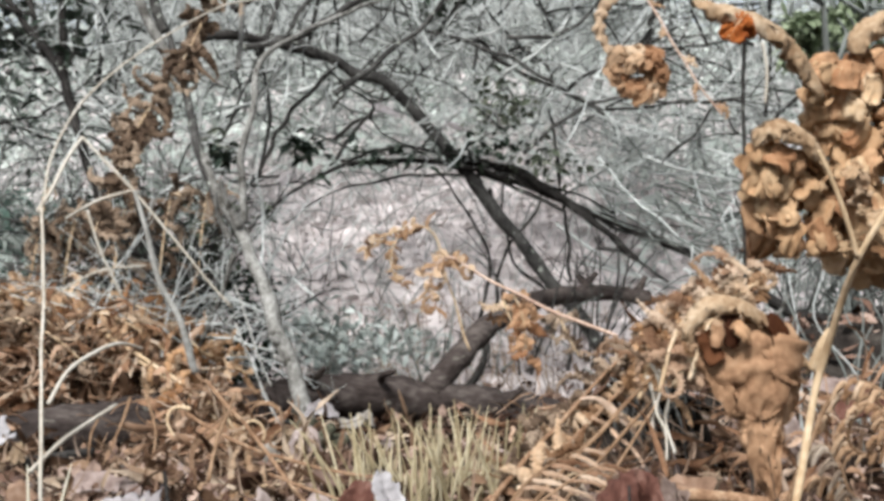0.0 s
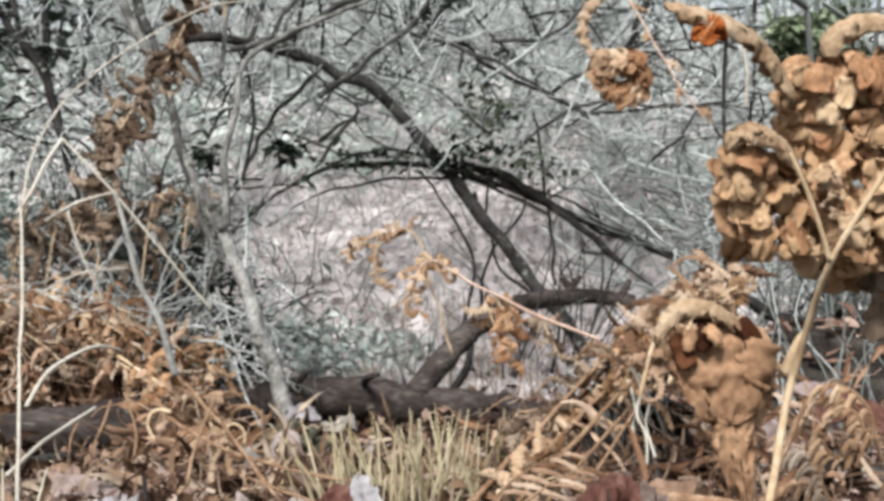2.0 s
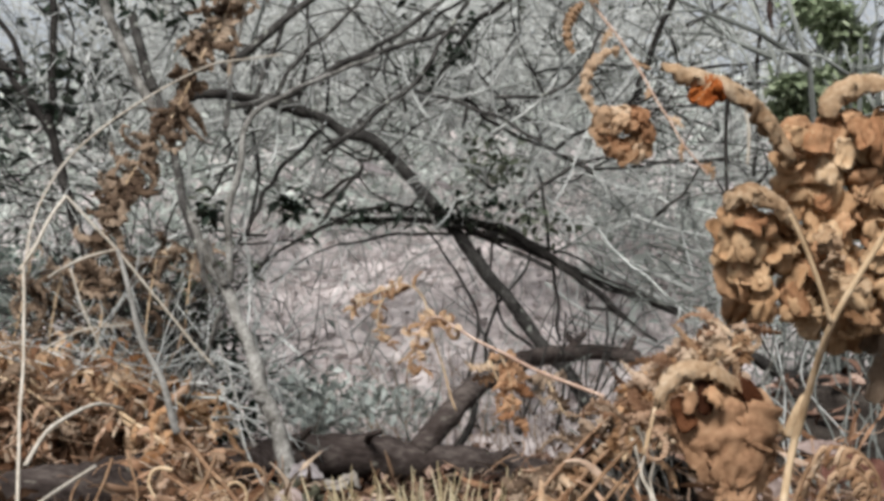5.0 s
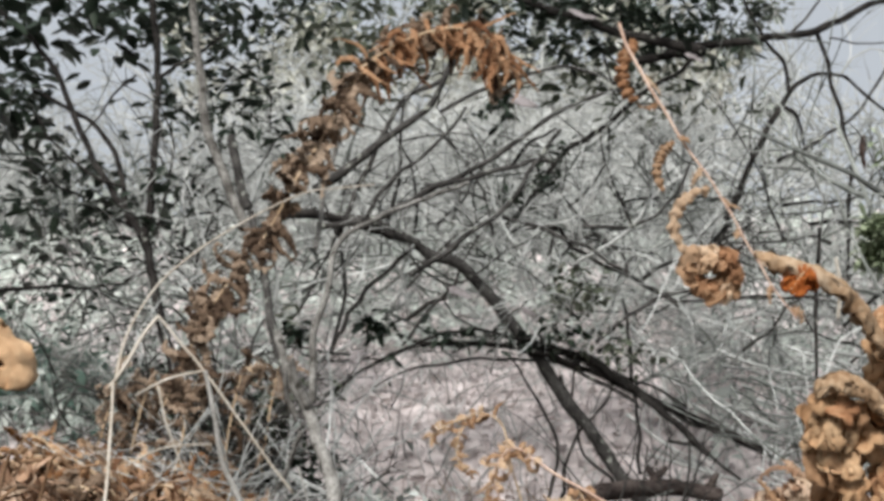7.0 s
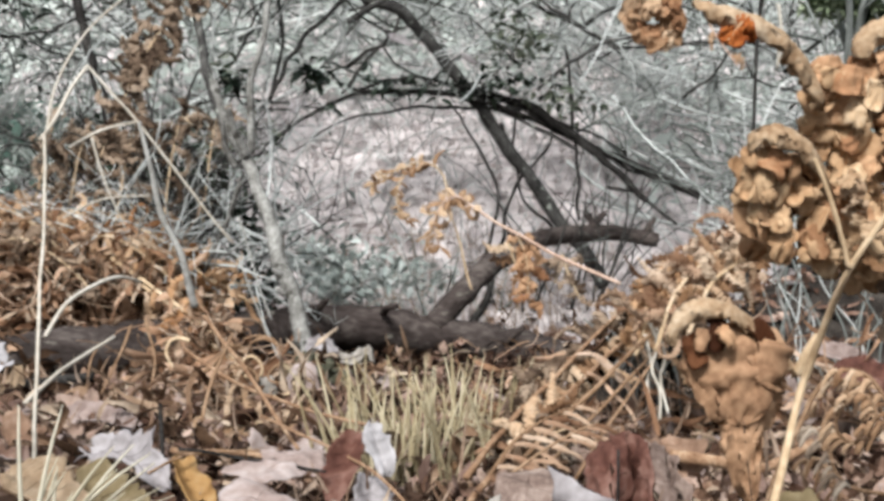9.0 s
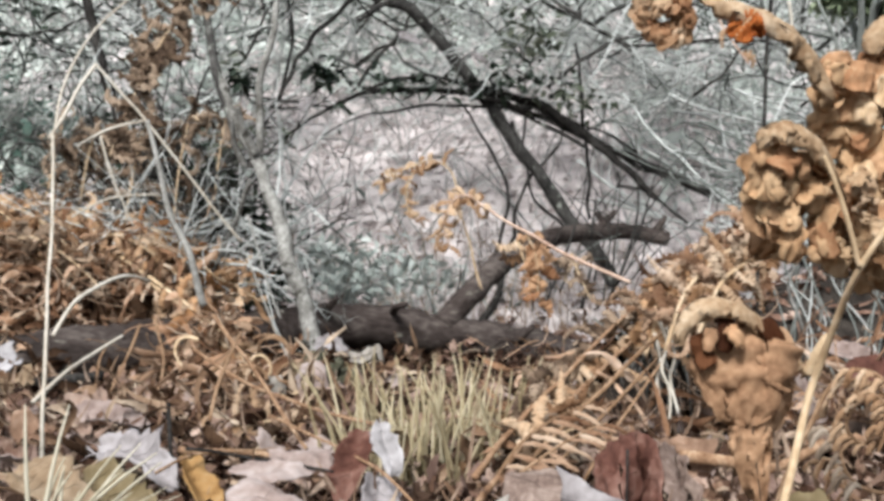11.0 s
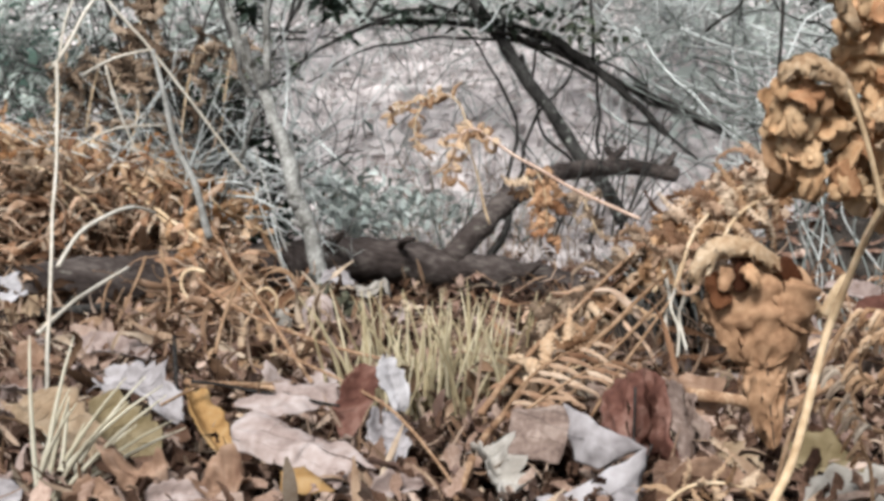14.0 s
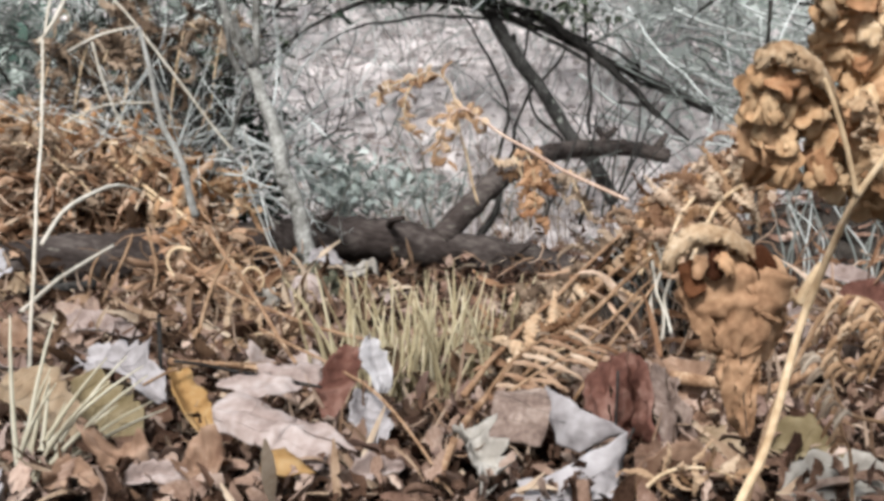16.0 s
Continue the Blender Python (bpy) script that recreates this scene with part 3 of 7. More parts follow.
far_tree("hazy grey-green tree on the ridge", (0.919, 15, 2.651), 4.4, 1.0, FARGREEN, 310, 0.15, 1000)

# ---- fallen log and shrub behind it ----
fallen_log = thing("fallen_log", "dark damp fallen log lying on leaf litter, forked", "log")
limb("trunk", [(-0.96, 2.4, -0.03), (-0.82, 2.42, -0.017), (-0.66, 2.5, -0.004), (-0.52, 2.62, 0.0), (-0.393, 2.78, 0.0), (-0.244, 2.9, 0.004), (-0.066, 2.94, -0.012), (0.064, 2.97, -0.037), (0.198, 3, -0.06), (0.29, 3.02, -0.085)], 0.06, 0.044, LOGBARK, fallen_log, "dark rough-barked trunk", 12, 14, 0.008, 0.12)
limb("limb", [(0.001, 2.93, -0.002), (0.092, 3, 0.094), (0.182, 3.1, 0.156), (0.316, 3.3, 0.191), (0.481, 3.45, 0.197), (0.619, 3.5, 0.172)], 0.03, 0.02, LOGBARK, fallen_log, "upcurved side limb", 10, 12, 0.006, 0.15, 3)
limb("stub", [(-0.114, 2.88, 0.035), (-0.1, 2.84, 0.051), (-0.08, 2.82, 0.058)], 0.01, 0.006, LOGBARK, fallen_log, "", 4, 8)
limb("stub", [(-0.276, 2.85, 0.033), (-0.252, 2.8, 0.059), (-0.232, 2.78, 0.077)], 0.012, 0.006, LOGBARK, fallen_log, "", 4, 8)
limb("stub", [(0.414, 3.4, 0.203), (0.443, 3.4, 0.233), (0.465, 3.4, 0.251)], 0.014, 0.006, LOGBARK, fallen_log, "", 4, 8)
limb("stub", [(0.164, 2.95, -0.041), (0.189, 2.93, -0.019), (0.207, 2.92, -0.002)], 0.012, 0.006, LOGBARK, fallen_log, "", 4, 8)

shrub = thing("arching_shrub", "leafless grey shrub with stems arching over the log", "shrub")


def add_stem(ctrl, r0, r1, mat):
    limb("stem", ctrl, r0, r1, mat, shrub, "dark arching stem" if mat == DARKBARK else "lichen-flecked grey stem", 7, 8, 0.012, 0.22, 2 if r0 > 0.015 else 0)


for line, r in [
    ([(-0.167, 3.3, 0.971), (-0.002, 3.3, 1.058), (0.134, 3.3, 1.156), (0.269, 3.3, 1.23), (0.376, 3.3, 1.245)], 0.008),
    ([(-0.206, 3.2, 0.738), (-0.091, 3.2, 0.809), (0.04, 3.2, 0.91), (0.099, 3.2, 0.997), (0.187, 3.2, 1.115)], 0.008),
    ([(0.041, 3.3, 0.902), (0.189, 3.3, 0.852), (0.335, 3.3, 0.775), (0.486, 3.3, 0.662)], 0.006),
    ([(0.271, 3.3, 0.569), (0.406, 3.3, 0.67), (0.538, 3.3, 0.699), (0.728, 3.3, 0.682)], 0.006),
    ([(-0.336, 3.2, 0.87), (-0.249, 3.2, 0.987), (-0.133, 3.2, 1.074), (-0.059, 3.2, 1.178)], 0.007),
    ([(0.248, 3.3, 0.881), (0.381, 3.3, 0.88), (0.472, 3.3, 0.939), (0.534, 3.3, 1.044)], 0.006),
]:
    add_stem(line, r, r * 0.6, BARK)
add_stem([(0.47, 3.5, 0.055), (0.43, 3.52, 0.134), (0.363, 3.52, 0.215), (0.237, 3.5, 0.393), (0.09, 3.47, 0.597), (-0.048, 3.43, 0.763), (-0.201, 3.38, 0.843), (-0.34, 3.3, 0.895), (-0.486, 3.2, 0.898), (-0.569, 3.1, 0.844)], 0.0215, 0.011, BARK)
add_stem([(0.781, 3.65, 0.288), (0.612, 3.6, 0.363), (0.464, 3.55, 0.428), (0.274, 3.5, 0.513), (0.073, 3.45, 0.57), (-0.079, 3.42, 0.583), (-0.213, 3.36, 0.563), (-0.302, 3.33, 0.528), (-0.39, 3.3, 0.46), (-0.448, 3.28, 0.403)], 0.012, 0.003, DARKBARK)
add_stem([(0.075, 3.5, 0.58), (0.245, 3.5, 0.549), (0.374, 3.5, 0.472), (0.487, 3.5, 0.381), (0.591, 3.5, 0.282)], 0.014, 0.009, DARKBARK)
add_stem([(0.395, 3.5, 0.429), (0.212, 3.5, 0.522), (0.025, 3.45, 0.537), (-0.157, 3.4, 0.52), (-0.274, 3.33, 0.482), (-0.363, 3.3, 0.414)], 0.006, 0.002, BARK)
add_stem([(-0.214, 3.4, 0.585), (-0.062, 3.4, 0.613), (0.12, 3.45, 0.589), (0.337, 3.5, 0.513), (0.543, 3.55, 0.412)], 0.005, 0.003, DARKBARK)
add_stem([(0.17, 3.55, 0.557), (0.346, 3.6, 0.504), (0.533, 3.6, 0.383), (0.691, 3.6, 0.327), (0.785, 3.6, 0.274)], 0.008, 0.005, BARK)
add_stem([(0.052, 3.6, 0.933), (0.134, 3.6, 1.015), (0.217, 3.6, 1.148), (0.311, 3.55, 1.193), (0.436, 3.5, 1.286), (0.597, 3.4, 1.385)], 0.01, 0.006, DARKBARK)
add_stem([(-0.447, 3.2, 0.866), (-0.273, 3.2, 0.894), (-0.128, 3.2, 0.967), (0.046, 3.2, 1.011), (0.168, 3.3, 1.062)], 0.009, 0.006, BARK)
add_stem([(-0.201, 3.38, 0.843), (-0.319, 3.3, 0.721), (-0.372, 3.2, 0.61), (-0.42, 3.1, 0.506)], 0.007, 0.005, DARKBARK)
add_stem([(-0.556, 3.15, 0.901), (-0.477, 3.2, 0.895), (-0.366, 3.25, 0.886), (-0.254, 3.35, 0.86)], 0.014, 0.01, DARKBARK)
add_stem([(-0.132, 3.3, 1.188), (0.02, 3.3, 1.265), (0.205, 3.35, 1.325), (0.362, 3.4, 1.291)], 0.006, 0.004, BARK)
add_stem([(-0.4, 3.3, 0.853), (-0.253, 3.3, 1.189), (-0.13, 3.25, 1.267), (-0.01, 3.2, 1.42)], 0.008, 0.005, BARK)
add_stem([(0.05, 3.4, 1.055), (0.112, 3.4, 1.125), (0.19, 3.4, 1.164)], 0.007, 0.004, DARKBARK)
add_stem([(0.051, 3.5, 0.899), (0.176, 3.5, 0.907), (0.254, 3.5, 0.835), (0.347, 3.5, 0.787), (0.516, 3.5, 0.708), (0.716, 3.5, 0.707), (0.886, 3.5, 0.714)], 0.007, 0.004, DARKBARK)
add_stem([(0.334, 3.5, 0.212), (0.263, 3.6, 0.287), (0.236, 3.7, 0.414), (0.257, 3.8, 0.548)], 0.005, 0.003, DARKBARK)
add_stem([(0.184, 3.4, 0.154), (0.225, 3.5, 0.317), (0.324, 3.6, 0.427), (0.353, 3.6, 0.505)], 0.005, 0.003, DARKBARK)
add_stem([(0.136, 3.3, 0.143), (0.172, 3.35, 0.287), (0.129, 3.4, 0.419), (0.055, 3.5, 0.542)], 0.005, 0.003, DARKBARK)
add_stem([(0.407, 3.5, 0.228), (0.399, 3.5, 0.38), (0.389, 3.5, 0.53), (0.37, 3.5, 0.708)], 0.005, 0.004, DARKBARK)
add_stem([(0.069, 3.1, -0.067), (0.125, 3.15, 0.026), (0.154, 3.2, 0.106)], 0.012, 0.007, DARKBARK)
add_stem([(0.498, 3.6, 0.32), (0.577, 3.6, 0.305), (0.69, 3.6, 0.213)], 0.006, 0.004, BARK)
add_stem([(0.422, 3.5, 1.385), (0.583, 3.5, 1.43), (0.743, 3.5, 1.449), (0.94, 3.52, 1.483), (1.063, 3.55, 1.546), (1.211, 3.6, 1.614)], 0.013, 0.009, DARKBARK)
add_stem([(0.646, 3.6, 0.865), (0.716, 3.6, 1.028), (0.777, 3.6, 1.157), (0.872, 3.6, 1.319), (0.955, 3.6, 1.372), (1.036, 3.6, 1.359), (1.144, 3.6, 1.258)], 0.011, 0.004, DARKBARK)
add_stem([(0.945, 3.55, 1.493), (0.982, 3.55, 1.345), (1.007, 3.55, 1.196), (1.025, 3.55, 1.081), (1.008, 3.55, 0.887), (0.968, 3.5, 0.66)], 0.007, 0.005, DARKBARK)
add_stem([(0.872, 3.6, 1.319), (0.851, 3.6, 1.412), (0.798, 3.6, 1.515), (0.736, 3.6, 1.619)], 0.007, 0.004, DARKBARK)
add_stem([(0.854, 3.6, 1.277), (0.886, 3.6, 1.251), (0.906, 3.6, 1.168)], 0.007, 0.004, DARKBARK)
add_stem([(0.855, 3.7, 1.132), (0.956, 3.7, 1.191), (1.076, 3.7, 1.276), (1.199, 3.7, 1.422)], 0.007, 0.004, BARK)
add_stem([(0.895, 3.7, 1.513), (0.974, 3.7, 1.6), (1.027, 3.7, 1.67)], 0.005, 0.003, BARK)
add_stem([(0.993, 3.6, 1.479), (1.074, 3.6, 1.469), (1.188, 3.6, 1.477)], 0.003, 0.002, BARK)
b = Build()
sheet(b, [(1.054, 3.5, 1.167), (1.048, 3.5, 1.126), (1.049, 3.5, 1.07)], (0.2, -1, 0.1), 0.02, 3, 0.5, 1.4, 0.4, 3)
part("dead_leaf", b, DARKLEAF, shrub, "dark shrivelled hanging leaf")

sapling = thing("pale_sapling", "slim pale lichen-grey sapling rising before the log", "sapling")
limb("trunk", [(-0.222, 2.28, -0.06), (-0.232, 2.3, 0.01), (-0.256, 2.33, 0.103), (-0.284, 2.38, 0.173), (-0.309, 2.42, 0.246), (-0.341, 2.47, 0.322), (-0.372, 2.5, 0.394), (-0.407, 2.52, 0.451), (-0.437, 2.55, 0.53)], 0.0175, 0.0105, PALEBARK, sapling, "pale mottled trunk", 7, 12, 0.008, 0.22, 3)


def add_branch(ctrl, r0, r1, mat):
    limb("branch", ctrl, r0, r1, mat, sapling, "thin pale branch", 8, 7)


add_branch([(-0.356, 2.5, 0.383), (-0.353, 2.5, 0.494), (-0.349, 2.5, 0.544), (-0.325, 2.5, 0.627), (-0.316, 2.55, 0.713), (-0.242, 2.65, 0.786), (-0.14, 2.8, 0.86), (-0.052, 2.9, 0.909)], 0.008, 0.005, PALEBARK)
add_branch([(-0.404, 2.52, 0.431), (-0.448, 2.55, 0.548), (-0.469, 2.6, 0.647), (-0.522, 2.7, 0.808)], 0.012, 0.007, BARK)
add_branch([(-0.361, 2.48, 0.384), (-0.378, 2.46, 0.426), (-0.39, 2.44, 0.471)], 0.009, 0.005, PALEBARK)
add_branch([(-0.384, 2.48, 0.361), (-0.401, 2.46, 0.405), (-0.401, 2.44, 0.448)], 0.007, 0.004, PALEBARK)
add_branch([(-0.38, 2.7, 0.728), (-0.369, 2.75, 0.837), (-0.345, 2.8, 1.004), (-0.3, 2.85, 1.137)], 0.006, 0.004, PALEBARK)
add_branch([(-0.422, 3, 0.914), (-0.313, 3, 0.997), (-0.245, 3, 1.053), (-0.149, 3, 1.123), (-0.094, 3, 1.236)], 0.013, 0.007, BARK)
add_branch([(-0.563, 3, 0.776), (-0.599, 3, 0.845), (-0.688, 3, 1.07), (-0.721, 3, 1.257), (-0.742, 3, 1.461)], 0.013, 0.009, PALEBARK)
add_branch([(-0.586, 3, 0.873), (-0.616, 3, 0.971), (-0.635, 3, 1.056)], 0.014, 0.01, BARK)
add_branch([(-0.39, 2.6, 0.328), (-0.454, 2.7, 0.211), (-0.513, 2.75, 0.101)], 0.006, 0.004, PALEBARK)

limb("root_flare", [(-0.212, 2.2, -0.095), (-0.216, 2.23, -0.06), (-0.224, 2.27, -0.025), (-0.232, 2.3, 0.012)], 0.036, 0.018, MOSSBARK, sapling, "dark mossy foot", 6, 10, 0.005, 0.35, 3)
# ---- evergreen shrub with dark leaves ----
evergreen = thing("evergreen_shrub", "evergreen shrub with small dark oval leaves", "shrub")


def add_branch_a(ctrl, r0, r1):
    limb("branch", ctrl, r0, r1, DARKBARK, evergreen, "dark slender branch", 8, 7, 0.01)


add_branch_a([(-0.721, 3, 0.345), (-0.764, 3.05, 0.481), (-0.816, 3.1, 0.623), (-0.882, 3.2, 0.824), (-0.89, 3.25, 1.028), (-0.894, 3.3, 1.273), (-0.923, 3.3, 1.577)], 0.014, 0.009)
add_branch_a([(-0.881, 3.2, 0.809), (-0.984, 3.3, 0.947), (-1.107, 3.35, 1.13), (-1.229, 3.4, 1.371), (-1.364, 3.4, 1.504), (-1.448, 3.4, 1.555)], 0.011, 0.006)
add_branch_a([(-0.959, 3.3, 0.886), (-1.028, 3.35, 1.114), (-1.175, 3.4, 1.24), (-1.273, 3.4, 1.289)], 0.009, 0.005)
add_branch_a([(-0.89, 3.3, 1.305), (-0.834, 3.35, 1.351), (-0.737, 3.4, 1.448)], 0.006, 0.004)
add_branch_a([(-0.978, 3.3, 0.978), (-1.151, 3.3, 1.087), (-1.233, 3.3, 1.197)], 0.005, 0.003)
add_branch_a([(-0.959, 3.3, 1.305), (-1.034, 3.3, 1.227), (-1.091, 3.3, 1.134)], 0.004, 0.002)
add_branch_a([(-1.448, 3.6, 0.742), (-1.283, 3.6, 0.758), (-1.185, 3.6, 0.758), (-1.037, 3.6, 0.773)], 0.007, 0.004)
add_branch_a([(-0.735, 3.4, 1.366), (-0.622, 3.4, 1.284), (-0.604, 3.4, 1.171)], 0.004, 0.002)


def add_foliage(seed, at, radii, count, leaf):
    rand = random.Random(400 + seed)
    b = Build()
    foliage(b, at, radii, count, leaf, rand, 0.35)
    part("foliage", b, GREEN, evergreen, kind="stuff")


add_foliage(1, (-1.353, 3.5, 1.539), (0.18, 0.25, 0.12), 80, 0.075)
add_foliage(2, (-1.072, 3.5, 1.535), (0.18, 0.25, 0.1), 80, 0.075)
add_foliage(3, (-1.393, 3.6, 1.279), (0.12, 0.2, 0.12), 90, 0.07)
add_foliage(4, (-1.278, 3.7, 0.992), (0.32, 0.3, 0.18), 230, 0.055)
add_foliage(5, (-0.904, 3.4, 1.221), (0.07, 0.15, 0.07), 26, 0.045)
add_foliage(6, (-0.854, 3.3, 0.931), (0.08, 0.15, 0.13), 60, 0.045)
add_foliage(7, (-0.773, 3.5, 1.431), (0.2, 0.3, 0.18), 90, 0.045)
add_foliage(8, (-0.622, 3.5, 1.246), (0.18, 0.3, 0.12), 50, 0.045)
add_foliage(9, (-0.853, 3.4, 1.581), (0.25, 0.3, 0.1), 120, 0.045)
add_foliage(10, (-1.352, 3.8, 0.749), (0.3, 0.3, 0.09), 70, 0.04)
add_foliage(11, (-0.545, 3.6, 1.582), (0.12, 0.2, 0.09), 50, 0.05)
add_foliage(12, (-1.63, 4.2, 1.621), (0.14, 0.3, 0.22), 80, 0.06)
add_foliage(13, (-1.56, 4.4, 1.224), (0.35, 0.4, 0.25), 150, 0.05)
add_foliage(14, (-0.941, 4.4, 1.53), (0.22, 0.3, 0.3), 200, 0.05)
add_foliage(15, (-1.006, 4.2, 1.798), (0.3, 0.3, 0.15), 210, 0.052)
add_foliage(16, (-1.582, 4.2, 1.845), (0.3, 0.3, 0.14), 70, 0.06)
add_foliage(17, (-1.49, 4.4, 1.02), (0.4, 0.4, 0.15), 70, 0.045)

canopy = thing("evergreen_canopy", "overhanging evergreen bough with dark green leaves", "shrub")
limb("bough", [(0.597, 3.4, 1.385), (0.408, 3.5, 1.469), (0.19, 3.6, 1.574), (-0.026, 3.7, 1.701), (-0.372, 3.7, 1.795)], 0.016, 0.01, DARKBARK, canopy, "dark bough", 8, 7, 0.01)


def add_foliage_a(seed, at, radii, count):
    rand = random.Random(430 + seed)
    b = Build()
    foliage(b, at, radii, count, 0.045 if seed not in (10, 11, 12, 14, 16, 17, 21, 22, 23, 24, 25, 26, 27) else 0.03, rand, 0.5)
    part("foliage", b, GREEN if seed in (1, 2, 3, 7, 10, 11, 12, 14, 16, 17, 21, 22, 25, 26, 27) else MIXGREEN, canopy, kind="stuff")


add_foliage_a(1, (0.161, 3.7, 1.556), (0.22, 0.3, 0.1), 170)
add_foliage_a(2, (0.372, 3.6, 1.554), (0.22, 0.3, 0.13), 210)
add_foliage_a(3, (0.602, 3.6, 1.534), (0.2, 0.3, 0.12), 190)
add_foliage_a(4, (-0.078, 3.7, 1.629), (0.2, 0.3, 0.08), 120)
add_foliage_a(5, (-0.376, 3.6, 1.51), (0.2, 0.3, 0.14), 120)
add_foliage_a(6, (0.294, 3.7, 1.396), (0.2, 0.2, 0.06), 60)
add_foliage_a(7, (0.225, 3.6, 1.712), (0.5, 0.4, 0.12), 250)
add_foliage_a(8, (0.576, 3.9, 1.434), (0.25, 0.3, 0.12), 90)
add_foliage_a(9, (-0.342, 3.6, 1.389), (0.2, 0.2, 0.1), 60)
add_foliage_a(10, (0.02, 3.4, 1.198), (0.05, 0.05, 0.05), 36)
add_foliage_a(11, (0.181, 3.4, 1.093), (0.055, 0.05, 0.05), 40)
add_foliage_a(16, (0.142, 3.4, 1.015), (0.04, 0.05, 0.03), 30)
add_foliage_a(17, (-0.105, 3.4, 0.591), (0.06, 0.05, 0.02), 26)
add_foliage_a(21, (-0.02, 3.42, 0.6), (0.2, 0.06, 0.035), 90)
add_foliage_a(22, (0.2, 3.45, 0.6), (0.14, 0.08, 0.05), 110)
add_foliage_a(23, (0.33, 3.5, 0.55), (0.14, 0.08, 0.05), 80)
add_foliage_a(24, (0.2, 3.5, 0.74), (0.1, 0.1, 0.08), 60)
add_foliage_a(25, (0.06, 3.5, 1.0), (0.06, 0.08, 0.06), 40)
add_foliage_a(12, (-0.275, 3, 0.587), (0.032, 0.03, 0.026), 70)
add_foliage_a(26, (0.035, 3.3, 1.23), (0.035, 0.04, 0.04), 60)
add_foliage_a(27, (-0.42, 2.72, 0.545), (0.02, 0.03, 0.02), 40)
add_foliage_a(13, (-0.485, 3, 0.612), (0.04, 0.05, 0.04), 10)
add_foliage_a(14, (-0.241, 3, 0.504), (0.015, 0.03, 0.045), 12)
add_foliage_a(15, (0.276, 3.6, 0.736), (0.08, 0.1, 0.1), 40)


def add_blade(ctrl, w):
    leaf = thing("dead_leaf", "pale bleached leaf caught in the twigs", "leaf", "caught leaves")
    b = Build()
    sheet(b, ctrl, (0.3, -1, 0.4), w * 0.9, 1, 0.4, 0.15, 0.5, w * 100, 3, 5, 0.4, crumple=0.35)
    part("blade", b, LEAFS["white"], leaf, thick=0.001)


add_blade([(0.057, 3.3, 1.241), (0.095, 3.3, 1.217), (0.132, 3.3, 1.205)], 0.022)
add_blade([(-0.12, 3.4, 0.736), (-0.074, 3.4, 0.713), (-0.044, 3.4, 0.698)], 0.016)
add_blade([(0.085, 3.4, 0.675), (0.108, 3.4, 0.659), (0.13, 3.4, 0.652)], 0.014)
add_blade([(-0.345, 3.1, 0.511), (-0.318, 3.1, 0.525), (-0.304, 3.1, 0.538)], 0.02)
add_blade([(0.219, 3.3, 1.476), (0.257, 3.3, 1.452), (0.295, 3.3, 1.451)], 0.014)
add_blade([(0.526, 3.3, 1.346), (0.549, 3.3, 1.338), (0.578, 3.3, 1.322)], 0.01)

low_bush = thing("low_bush", "low grey-green bush at the foot of the bank", "bush")
for seed, at, radii, count, mat in [
    (1, (-1.793, 5, 0.443), (0.4, 0.4, 0.2), 420, "a"), (2, (-1.524, 5, 0.443), (0.25, 0.4, 0.18), 260, "a"), (3, (-1.704, 5.2, 0.54), (0.3, 0.3, 0.15), 140, "b"), (4, (-1.919, 5.2, 0.61), (0.5, 0.4, 0.16), 380, "a"), (5, (-1.986, 4.8, 0.501), (0.4, 0.4, 0.3), 400, "a"),
]:
    rand = random.Random(460 + seed)
    b, tw = Build(), Build()
    foliage(b, at, radii, count, 0.06, rand, 0.6)
    for _ in range(10):
        sprout(tw, tw, Vector(at) + Vector((rand.gauss(0, 0.15), rand.gauss(0, 0.1), -radii[2] * 1.2)), (rand.gauss(0, 0.4), 0, 1), 0.4, 0.004, rand, 1, 0.4, 0, 0.06, 3)
    part("foliage", b, BUSHGREEN if mat == "a" else GREYGREEN, low_bush, kind="stuff")
    part("twig_mass", tw, TWIG, low_bush, kind="stuff")

herb = thing("grey_herb", "silvery grey-green herb growing behind the log", "plant")
for seed, at, radii, count in [(1, (-0.3, 3.5, 0.11), (0.12, 0.15, 0.09), 240), (2, (-0.229, 3.45, 0.072), (0.13, 0.15, 0.09), 210), (3, (-0.128, 3.6, 0.095), (0.12, 0.15, 0.07), 90), (4, (-0.05, 3.7, 0.08), (0.14, 0.15, 0.05), 80)]:
    rand = random.Random(480 + seed)
    b = Build()
    foliage(b, at, radii, count, 0.034, rand, 0.8)
    for _ in range(12):
        sprout(b, b, Vector(at) + Vector((rand.gauss(0, 0.05), 0, -0.16)), (rand.gauss(0, 0.4), rand.gauss(0, 0.3), 1), 0.22, 0.002, rand, 1, 0.4, 0, 0.04, 3)
    part("foliage", b, GREYGREEN, herb, kind="stuff")

# besides real undergrowth, these dark leaves fill in for the hollow's shade
shade_bush = thing("low_bush", "dark evergreen undergrowth standing in for the shaded hollow between bracken and sapling", "bush")
for seed, at, radii, count in [(1, (-0.62, 3.2, 0.3), (0.12, 0.1, 0.1), 330), (2, (-0.48, 3.25, 0.22), (0.1, 0.1, 0.13), 300), (3, (-0.5, 3.25, 0.05), (0.13, 0.08, 0.07), 260), (4, (-0.75, 3.3, 0.42), (0.14, 0.1, 0.1), 240), (5, (-0.52, 3.2, 0.42), (0.1, 0.1, 0.08), 140)]:
    rand = random.Random(490 + seed)
    b = Build()
    foliage(b, at, radii, count, 0.032, rand, 0.7)
    part("foliage", b, GREEN if seed != 5 else MIXGREEN, shade_bush, kind="stuff")

